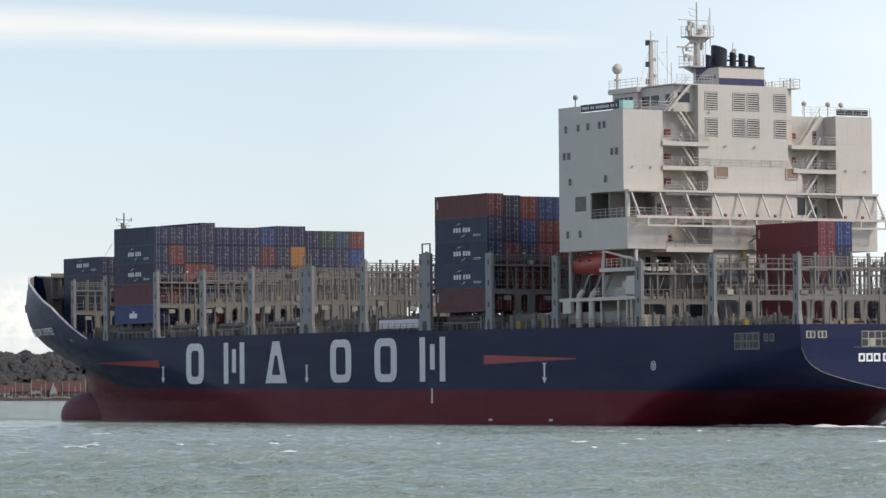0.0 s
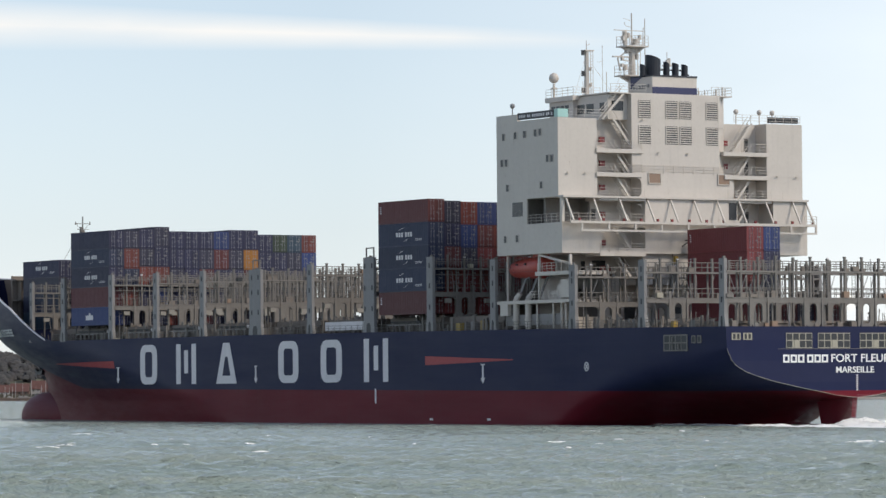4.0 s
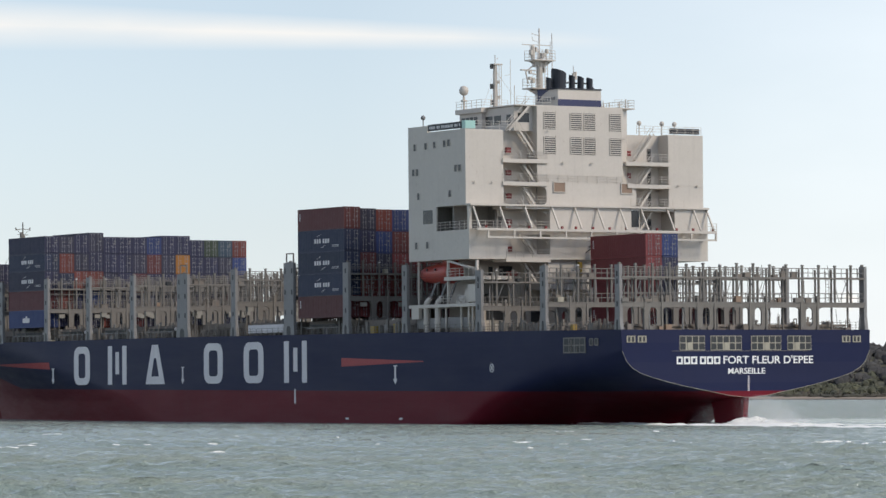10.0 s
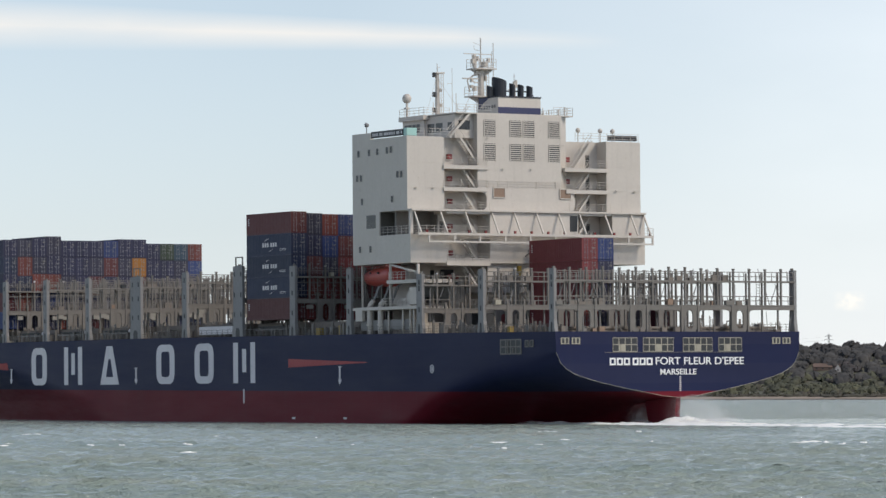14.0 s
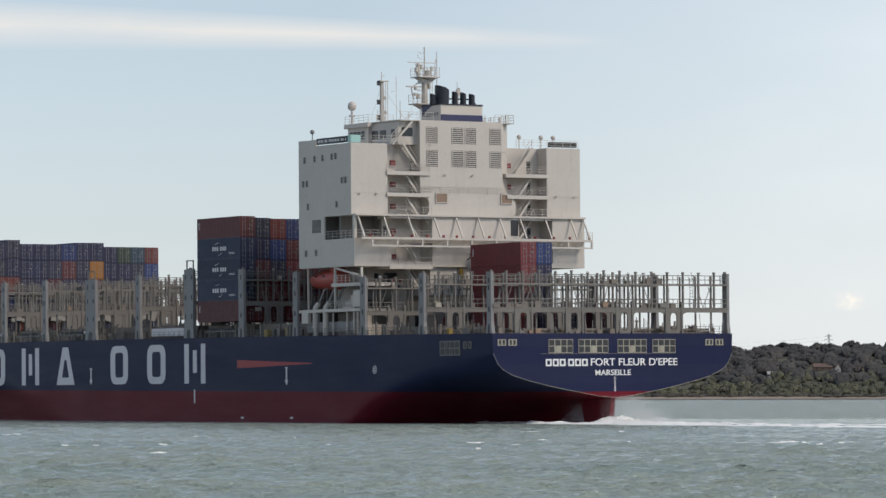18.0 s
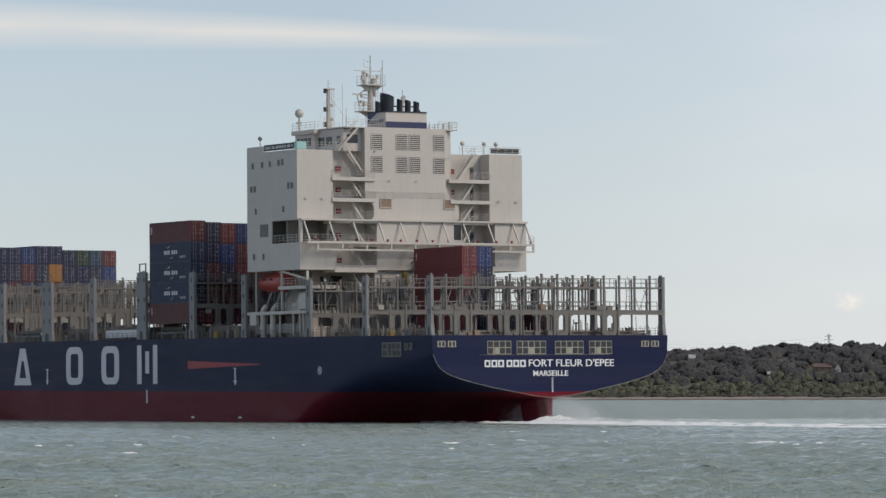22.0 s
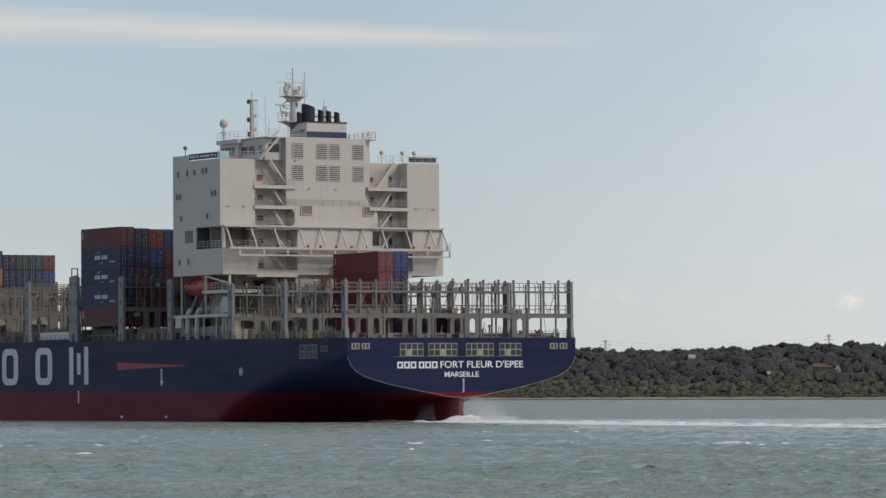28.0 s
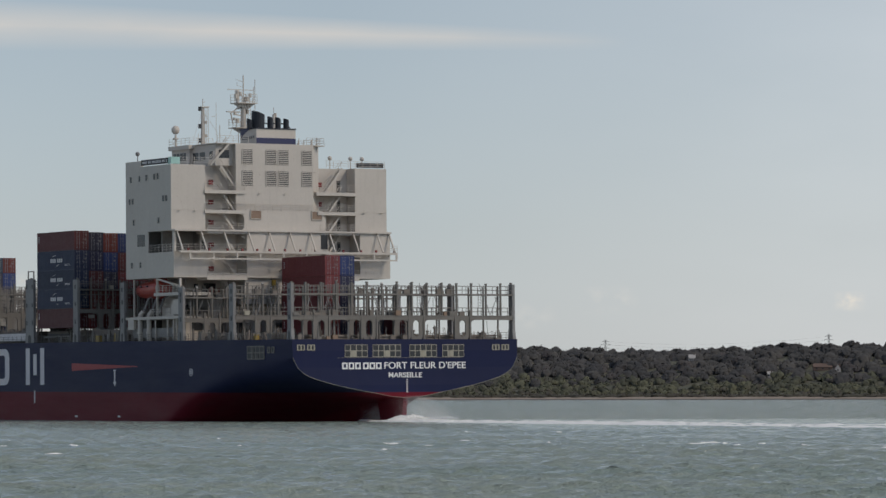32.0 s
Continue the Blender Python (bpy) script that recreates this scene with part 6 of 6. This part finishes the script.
def lumps(name, rows, sprays=8):
    """rows: x, y, z, width, height, turn of every lump; joined as one."""
    vs, fs, n = [], [], 0
    for i, (x, y, z, w, h, a) in enumerate(rows):
        v, f = SMALL[i % len(SMALL)]
        c, s = math.cos(a), math.sin(a)
        p = np.stack([x + w * (v[:, 0] * c - v[:, 1] * s), y + w * (v[:, 0] * s + v[:, 1] * c), z + h * v[:, 2]], -1)
        vs.append(p)
        fs.append(f + n)
        n += len(v)
    vs, fs = np.concatenate(vs), np.concatenate(fs)
    me = bpy.data.meshes.new(name)
    me.from_pydata(vs.tolist(), [], fs.tolist())
    me.polygons.foreach_set("use_smooth", np.ones(len(fs), dtype=bool))
    # leaf sprays over the clumps break their outline; normals are bent upwards to flatten the shading
    nv = np.empty(len(vs) * 3, dtype=np.float32)
    me.vertex_normals.foreach_get("vector", nv)
    nv = nv.reshape(-1, 3)
    rg = np.random.default_rng(len(rows))
    pick = rg.integers(0, len(vs), int(len(rows) * sprays))
    pick = pick[nv[pick, 2] > -0.3]
    p = vs[pick] + nv[pick] * rg.uniform(-0.1, 0.45, len(pick))[:, None]
    u = rg.normal(size=(len(pick), 3))
    u /= np.linalg.norm(u, axis=1)[:, None]
    w = np.cross(u, rg.normal(size=(len(pick), 3)))
    w /= np.linalg.norm(w, axis=1)[:, None]
    size = rg.uniform(0.35, 0.95, len(pick))[:, None]
    quad = np.stack([p + u * size, p + w * size * 0.7, p - u * size, p - w * size * 0.7], 1).reshape(-1, 3)
    faces = fs.tolist() + (np.arange(len(quad)).reshape(-1, 4) + len(vs)).tolist()
    full = bpy.data.meshes.new(name)
    full.from_pydata(np.concatenate([vs, quad]).tolist(), [], faces)
    full.polygons.foreach_set("use_smooth", np.ones(len(faces), dtype=bool))
    nv = np.concatenate([nv, np.repeat(nv[pick], 4, 0)]) * 0.34 + np.array([0.0, 0.0, 0.8])
    nv /= np.linalg.norm(nv, axis=1)[:, None]
    full.normals_split_custom_set_from_vertices(nv.tolist())
    bpy.data.meshes.remove(me)
    return full


def scatter(name, rows, material, label):
    me = lumps(name, rows)
    me.materials.append(material)
    return tagged(new(name, me), label, "woodland", kind="stuff")


def crown_rows(x, y, z, r, h, rg, count=14):
    """A crown of overlapping leaf clumps round an uneven dome."""
    out = [(x, y, z, r * 0.72, h * 0.72, rg.uniform(0, 6.28))]
    for k in range(count):
        a, e = rg.uniform(0, 6.28), rg.uniform(-0.25, 1.45)
        q = rg.uniform(0.35, 0.62)
        w = r * rg.uniform(0.3, 0.52)
        out.append((x + r * q * math.cos(a) * math.cos(e), y + r * q * math.sin(a) * math.cos(e), z + h * q * math.sin(e), w, w * rg.uniform(0.7, 0.95), rg.uniform(0, 6.28)))
    return out


HILL_HOUSES = ((234, 420, 9), (345, 330, 15), (355, 318, 6), (294, 285, 5), (247, 335, 4))


def cleared(x, back):
    return any(abs(x - hx) < w and hb - 34 < back < hb + 8 for hx, hb, w in HILL_HOUSES)


rows = []
for i in range(1750):
    x = rng.uniform(-470, 530)
    back = (230 + 380 * rng.random()) if x < -300 else (215 + 420 * rng.random() ** 0.9)
    if cleared(x, back):
        continue
    r_ = rng.uniform(5.0, 11.5) * (0.7 + 0.3 * min(1, back / 350))
    h = r_ * rng.uniform(0.55, 0.85)
    rows += crown_rows(x, shore_y(x) + back, ground_z(x, back) + h * rng.uniform(0.1, 0.5), r_, h, rng, 9)
scatter("hill_woods", rows, M["wood_far"], "dark broadleaf woods over the far hill")
rows = []
for i in range(860):
    x = rng.uniform(-300, 540)
    back = 45 + 225 * rng.random()
    if cleared(x, back):
        continue
    r_ = rng.uniform(1.8, 4.8) * (0.8 + back / 380)
    rows += crown_rows(x, shore_y(x) + back, ground_z(x, back) + r_ * 0.35, r_ * 1.15, r_ * rng.uniform(0.6, 0.9), rng, 5)
scatter("valley_bushes", rows, M["wood_mid"], "olive bushes and small trees below the hill")
rows = []
for i in range(2000):
    x = rng.uniform(-300, 540)
    back = 16 + 22 * rng.random() if i < 1350 else 40 + 150 * rng.random()
    w = rng.uniform(1.2, 2.9)
    rows.append((x, shore_y(x) + back, ground_z(x, back) + w * 0.2, w * rng.uniform(1.0, 1.7), w * rng.uniform(0.5, 0.8), rng.uniform(0, 6.28)))
for i in range(420):
    x = rng.uniform(-460, -300)
    back = rng.uniform(22, 150)
    w = rng.uniform(0.9, 2.6)
    rows.append((x, shore_y(x) + back, ground_z(x, back) + w * 0.6, w, w, rng.uniform(0, 6.28)))
scatter("shore_scrub", rows, M["wood_near"], "dark green and brown scrub behind the beach")
M["bark"] = paint("bark", (0.09, 0.07, 0.05), 0.9, 0.3, 0.0)


def make_tree(x, back, height, spread_, seed):
    r = random.Random(seed)
    y, z = shore_y(x) + back, ground_z(x, back)
    tree = tagged(new("tree"), "dark rounded broadleaf tree on the hill skyline", "tree", "skyline trees")
    height -= 4.5
    tree.location = (x, y, z)
    b = Build()
    b.tube((0, 0, -1), (0, 0, height * 0.6), 0.55, 7, 0.3)
    for k in range(5):
        a = r.uniform(0, 6.28)
        b.tube((0, 0, height * r.uniform(0.3, 0.5)), (math.cos(a) * spread_ * 0.6, math.sin(a) * spread_ * 0.6, height * r.uniform(0.6, 0.8)), 0.25, 5, 0.1)
    part("trunk", b, M["bark"], tree)
    rows = []
    for k in range(6):
        a, q = r.uniform(0, 6.28), r.random() ** 0.5
        w = spread_ * r.uniform(0.42, 0.6)
        rows += crown_rows(math.cos(a) * q * spread_ * 0.6, math.sin(a) * q * spread_ * 0.6, height * (0.5 + 0.27 * r.random() * (1.1 - 0.5 * q)), w, w * 0.85, r, 9)
    part("crown", lumps("crown", rows), M["wood_far"], tree)


# skyline trees
for k, (x, h, s) in enumerate(((-344, 20, 7), (-333, 17, 6), (-398, 12, 9), (100, 18, 5), (150, 17, 9), (128, 13, 8), (196, 13, 9), (214, 14, 8), (246, 17, 5), (264, 16, 6), (300, 15, 8), (326, 18, 8), (338, 17, 9), (365, 16, 8), (392, 19, 9), (408, 16, 8), (352, 14, 7), (76, 15, 8), (175, 14, 7), (286, 14, 6), (40, 16, 9), (58, 18, 8), (88, 19, 9), (112, 16, 9), (140, 18, 8), (162, 16, 9), (228, 16, 8), (278, 17, 9), (312, 17, 8))):
    make_tree(x, 520 + 12 * (k % 3), h, s, 40 + k)


# pylons behind the hill
def make_pylon(x, y, base, height, w):
    b = Build()
    legs = [(-1, -1), (1, -1), (1, 1), (-1, 1)]
    def at(k, z):
        f = 1 - 0.86 * min(1, z / (height * 0.72))
        return (k[0] * w * f, k[1] * w * f, z)
    zs = [0, 0.18, 0.34, 0.48, 0.6, 0.72, 0.86, 1.0]
    for k in legs:
        for za, zb in zip(zs, zs[1:]):
            b.beam(at(k, za * height), at(k, zb * height), 0.35, 0.35)
    for za, zb in zip(zs, zs[1:]):
        for i in range(4):
            p, q = legs[i], legs[(i + 1) % 4]
            b.beam(at(p, za * height), at(q, zb * height), 0.2, 0.2)
    for f, ww in ((0.7, 4.6), (0.82, 5.6), (0.93, 3.8)):
        b.beam((-ww, 0, f * height), (ww, 0, f * height), 0.3, 0.3)
        b.beam((-ww, 0, f * height), (0, 0, f * height + 1.5), 0.25, 0.25)
        b.beam((ww, 0, f * height), (0, 0, f * height + 1.5), 0.25, 0.25)
    p = part("pylon", b, M["post"])
    p.location = (x, y, base)
    tagged(p, "grey lattice power pylon behind the trees", "pylon")


make_pylon(418, 4480, 34, 36, 4.5)
make_pylon(176, 4480, 34, 30, 3.6)
b = Build()
for f in (0.7, 0.82, 0.93):
    p, q = Vector((176, 4480, 34 + 30 * f)), Vector((418, 4480, 34 + 36 * f))
    for k in range(14):
        def sag(u):
            return p.lerp(q, u) - Vector((0, 0, 22 * u * (1 - u)))
        b.tube(sag(k / 14), sag((k + 1) / 14), 0.06, 4)
tagged(part("power_line", b, M["post"]), "thin power cables between two pylons", "cable")


# the waterside village beyond the bow
M["roof"] = paint("clay_roof", (0.115, 0.052, 0.043), 0.85, 0.4, 0.3)
M["render"] = paint("pale_wall", (0.40, 0.38, 0.36), 0.8, 0.2, 0.2)
M["brick"] = paint("brick_wall", (0.14, 0.095, 0.075), 0.85, 0.3, 0.2)


def make_house(x, back, w, d, wall, roof, mat, label, gable_front=False, bays=3, top="roof"):
    """A house with a pitched roof; gable_front turns its gable to the water."""
    h = tagged(new("house"), label, "house", "waterside houses")
    h.location = (x, shore_y(x) + back, ground_z(x, back) - 0.3)
    b = Build()
    b.box(-w / 2, w / 2, -d / 2, d / 2, 0, wall)
    if gable_front:
        b.prism([(-w / 2, wall), (w / 2, wall), (0, wall + roof)], -d / 2, d / 2, 1)
    else:
        b.prism([(-d / 2, wall), (d / 2, wall), (0, wall + roof)], -w / 2, w / 2, 0)
    part("wall", b, mat, h)
    b = Build()
    if gable_front:
        for s in (1, -1):
            b.prism([(s * (w / 2 + 0.4), wall - 0.3), (0, wall + roof + 0.1), (0, wall + roof + 0.4), (s * (w / 2 + 0.4), wall)], -d / 2 + 0.3, d / 2 + 0.3, 1)
    else:
        for s in (1, -1):
            b.prism([(s * (d / 2 + 0.4), wall - 0.3), (0, wall + roof + 0.1), (0, wall + roof + 0.4), (s * (d / 2 + 0.4), wall)], -w / 2 - 0.3, w / 2 + 0.3, 0)
    part("roof", b, M[top], h)
    b = Build()
    b.box(w * 0.25, w * 0.25 + 0.9, -0.5, 0.5, wall + roof * 0.5, wall + roof + 1.2)
    part("chimney", b, M["brick"], h)
    for k in range(bays):
        for z in ((1.0,) if wall < 4 else (1.0, wall - 2.0)):
            xc = -w / 2 + w * (k + 0.5) / bays
            b = Build()
            b.box(xc - 0.55, xc + 0.55, -d / 2 - 0.06, -d / 2 + 0.02, z, z + 1.3)
            part("window", b, M["glass"], h)


make_house(-387, 60, 17, 10, 5.0, 7.0, M["brick"], "brick house with a clay tile roof on the waterfront")
make_house(-371, 75, 13, 10, 6.5, 7.5, M["render"], "pale plastered house with a clay tile roof")
make_house(-356, 55, 20, 12, 4.5, 8.5, M["brick"], "long brick house with a steep clay roof")
make_house(-353.5, 44, 6.2, 9, 4.5, 9.0, M["render"], "white gabled cottage facing the water", True, 1)
make_house(-334, 62, 24, 12, 5.0, 9.5, M["brick"], "broad brick boathouse under a long clay roof", False, 5)
make_house(-312, 66, 18, 12, 5.0, 8.0, M["render"], "pale house with a clay roof on the waterfront")
make_house(-402, 52, 12, 9, 4.5, 6.5, M["render"], "small pale house with a clay roof")
make_house(234, 420, 6, 6, 4.5, 3.0, M["render"], "pale house half hidden in the hill woods", top="render")
make_house(343, 330, 17, 8, 3.2, 2.8, M["brick"], "long low house with a brown roof among the trees", top="brick")
make_house(355, 318, 5, 6, 3.2, 3.4, M["render"], "white gabled house end among the trees", True, 1)
make_house(294, 285, 4.5, 5, 3.0, 2.2, M["render"], "small pale house among the scrub", top="render")
make_house(247, 335, 3.5, 4, 3.6, 2.0, M["render"], "small pale gabled cottage among the trees", True, 1)
b = Build()
for x0 in np.arange(-460, -280, 10.0):
    y = shore_y(x0 + 5)
    b.box(x0, x0 + 9.95, y - 3, y + 3.0, -1, 2.2 + 0.25 * math.sin(x0))
tagged(part("quay_wall", b, M["brick"]), "low brownish quay wall along the waterfront", "wall", kind="structure")
for x, h, back in ((-386, 15, 12), (-372, 17, 20), (-362, 12, 14), (-353, 14, 30), (-336, 19, 10), (-331, 12, 18), (-326, 14, 16), (-396, 12, 16), (-320.5, 18, 6), (-390, 11, 22), (-379, 14, 9), (-367, 10, 11), (-357.5, 16, 8), (-348, 11, 12), (-342, 15, 9), (-315, 12, 10)):
    mast = tagged(new("yacht_mast"), "bare pale pole by the waterfront", "mast", "waterfront masts")
    mast.location = (x, shore_y(x) + back, 1.8)
    b = Build()
    b.tube((0, 0, 0), (0, 0, h), 0.22, 6, 0.12)
    part("pole", b, M["render"], mast)
    b = Build()
    b.beam((-1.0, 0, h * 0.72), (1.0, 0, h * 0.72), 0.14, 0.14)
    part("crosstree", b, M["render"], mast)
for k, x in enumerate((-391, -381, -376, -366, -360, -349, -345, -339, -328, -322)):
    boat = tagged(new("boat"), "small pale boat laid up on the quay", "boat", "laid-up boats")
    boat.location = (x, shore_y(x) + 7 + 2 * (k % 3), 2.2)
    b = Build()
    L = 2.2 + 0.5 * (k % 3)
    b.add([(-L, -0.8, 1.2), (L * 0.7, -0.8, 1.2), (L * 1.25, 0, 1.4), (L * 0.7, 0.8, 1.2), (-L, 0.8, 1.2), (-L * 0.9, 0, 0), (L * 0.8, 0, 0)],
          [(0, 1, 2, 3, 4), (0, 5, 6, 1), (1, 6, 2), (2, 6, 3), (3, 6, 5, 4), (4, 5, 0)])
    part("boat_hull", b, M["render"], boat)
    b = Build()
    b.box(-L * 0.5, L * 0.4, -0.6, 0.6, 1.2, 2.0)
    part("cabin", b, M["render"], boat)


# ---- clouds, far off ----
def cloud_material(name, strength, scale, stretch, lo, hi, ends=0.2, tone=(1.0, 0.97, 0.91, 1)):
    m = bpy.data.materials.new(name)
    m.use_nodes = True
    t = m.node_tree
    t.nodes.remove(t.nodes["Principled BSDF"])
    co = t.nodes.new("ShaderNodeTexCoord")
    em = nnode(t, "ShaderNodeEmission", Strength=strength)
    em.inputs[0].default_value = tone
    tr = t.nodes.new("ShaderNodeBsdfTransparent")
    mx = t.nodes.new("ShaderNodeMixShader")
    sep = t.nodes.new("ShaderNodeSeparateXYZ")
    link(t, co.outputs["UV"], sep.inputs[0])
    def bell(src, edge):
        a = ramp(t, src, 0.0, edge)
        c = ramp(t, src, 1.0, 1 - edge)
        n = t.nodes.new("ShaderNodeMath")
        n.operation = "MULTIPLY"
        link(t, a, n.inputs[0])
        link(t, c, n.inputs[1])
        return n.outputs[0]
    n1 = noisy(t, scale, 5, stretch, 0.55)
    cut = ramp(t, n1, lo, hi)
    k = cut
    for e in (bell(sep.outputs[0], ends), bell(sep.outputs[1], 0.5)):
        q = t.nodes.new("ShaderNodeMath")
        q.operation = "MULTIPLY"
        link(t, k, q.inputs[0])
        link(t, e, q.inputs[1])
        k = q.outputs[0]
    link(t, k, mx.inputs[0])
    link(t, tr.outputs[0], mx.inputs[1])
    link(t, em.outputs[0], mx.inputs[2])
    link(t, mx.outputs[0], t.nodes["Material Output"].inputs[0])
    return m


def sheet(name, corners, material, label):
    me = bpy.data.meshes.new(name)
    n = 12
    vs, fs, uv = [], [], []
    c = [Vector(k) for k in corners]
    for i in range(n + 1):
        for j in range(3):
            u, v = i / n, j / 2
            vs.append((c[0].lerp(c[1], u)).lerp(c[3].lerp(c[2], u), v))
            uv.append((u, v))
    for i in range(n):
        for j in range(2):
            k = i * 3 + j
            fs.append((k, k + 3, k + 4, k + 1))
    me.from_pydata(vs, [], fs)
    lay = me.uv_layers.new(name="UVMap")
    for l in me.loops:
        lay.data[l.index].uv = uv[l.vertex_index]
    me.materials.append(material)
    return tagged(new(name, me), label, "cloud", kind="backdrop")


FAR = 4800.0


def sky_at(u, v):
    """A point of the far sky by degrees right of the middle and degrees up."""
    return (FAR * math.tan(radians(u)), FAR, EYE + FAR * math.tan(radians(v)))


def veil_material():
    """Glowing haze sheet added to lift the far sky, stronger towards the right."""
    m = bpy.data.materials.new("sky_glow_veil")
    m.use_nodes = True
    t = m.node_tree
    t.nodes.remove(t.nodes["Principled BSDF"])
    co = t.nodes.new("ShaderNodeTexCoord")
    sep = t.nodes.new("ShaderNodeSeparateXYZ")
    link(t, co.outputs["UV"], sep.inputs[0])
    em = nnode(t, "ShaderNodeEmission", Strength=1.5)
    em.inputs[0].default_value = (0.97, 0.985, 1.0, 1)
    tr = t.nodes.new("ShaderNodeBsdfTransparent")
    mx = t.nodes.new("ShaderNodeMixShader")
    n1 = noisy(t, 0.0035, 5, (0.6, 1, 1.8), 0.55)
    k = t.nodes.new("ShaderNodeMath")
    k.operation = "MULTIPLY"
    link(t, ramp(t, sep.outputs[0], 0.0, 1.0, 0.0, 0.38), k.inputs[0])
    link(t, ramp(t, n1, 0.2, 0.8, 0.75, 1.25), k.inputs[1])
    link(t, k.outputs[0], mx.inputs[0])
    link(t, tr.outputs[0], mx.inputs[1])
    link(t, em.outputs[0], mx.inputs[2])
    link(t, mx.outputs[0], t.nodes["Material Output"].inputs[0])
    return m


C1 = cloud_material("contrail_cloud", 0.98, 0.006, (0.35, 1, 1.6), 0.1, 0.6, 0.2, (1.0, 0.99, 0.965, 1))
C3 = cloud_material("faint_cloud", 1.15, 0.05, (0.7, 1, 1), 0.45, 0.8, 0.5)
C2 = cloud_material("puff_cloud", 1.3, 0.11, (0.7, 1, 1), 0.34, 0.62, 0.5, (1.0, 0.93, 0.82, 1))
veil = sheet("sky_glow_veil", [(-120, FAR + 40, -20), (780, FAR + 40, -20), (780, FAR + 40, 900), (-120, FAR + 40, 900)], veil_material(), "thin glowing haze sheet added to brighten the sky on the right")
sheet("contrail", [sky_at(-9.5, 4.80), sky_at(2.6, 4.78), sky_at(2.6, 5.02), sky_at(-9.5, 5.72)], C1, "long soft white vapour trail, thinning to one end")
sheet("cloud_puff", [sky_at(5.38, 1.15), sky_at(5.86, 1.15), sky_at(5.86, 1.46), sky_at(5.38, 1.46)], C2, "small creamy puff of cloud")
sheet("cloud_puff", [sky_at(1.8, 1.1), sky_at(2.75, 1.1), sky_at(2.75, 1.55), sky_at(1.8, 1.55)], C3, "small faint puff of cloud")
sheet("cloud_puff", [sky_at(-6.6, 0.55), sky_at(-5.0, 0.55), sky_at(-5.0, 1.75), sky_at(-6.6, 1.75)], C2, "soft white cloud low over the far shore")
sheet("cloud_puff", [sky_at(0.7, 0.9), sky_at(1.6, 0.9), sky_at(1.6, 1.3), sky_at(0.7, 1.3)], C3, "small faint puff of cloud")


# ---- everything that travels ----
def motions():
    times = [0.0, 4.0, 8.0, 12.0, 16.0, 20.0, 24.0, 28.0, 32.0]
    poses = [(t, ship_pose(t)) for t in times]
    for ob, m in MOVERS:
        walk(ob, [(t, p @ m) for t, p in poses])
    for ob, z in ((water, -0.24), (whitecaps, -0.2)):
        walk(ob, [(0.0, pose(0, 0, z)), (32.0, pose(-14, -9, z))])


motions()
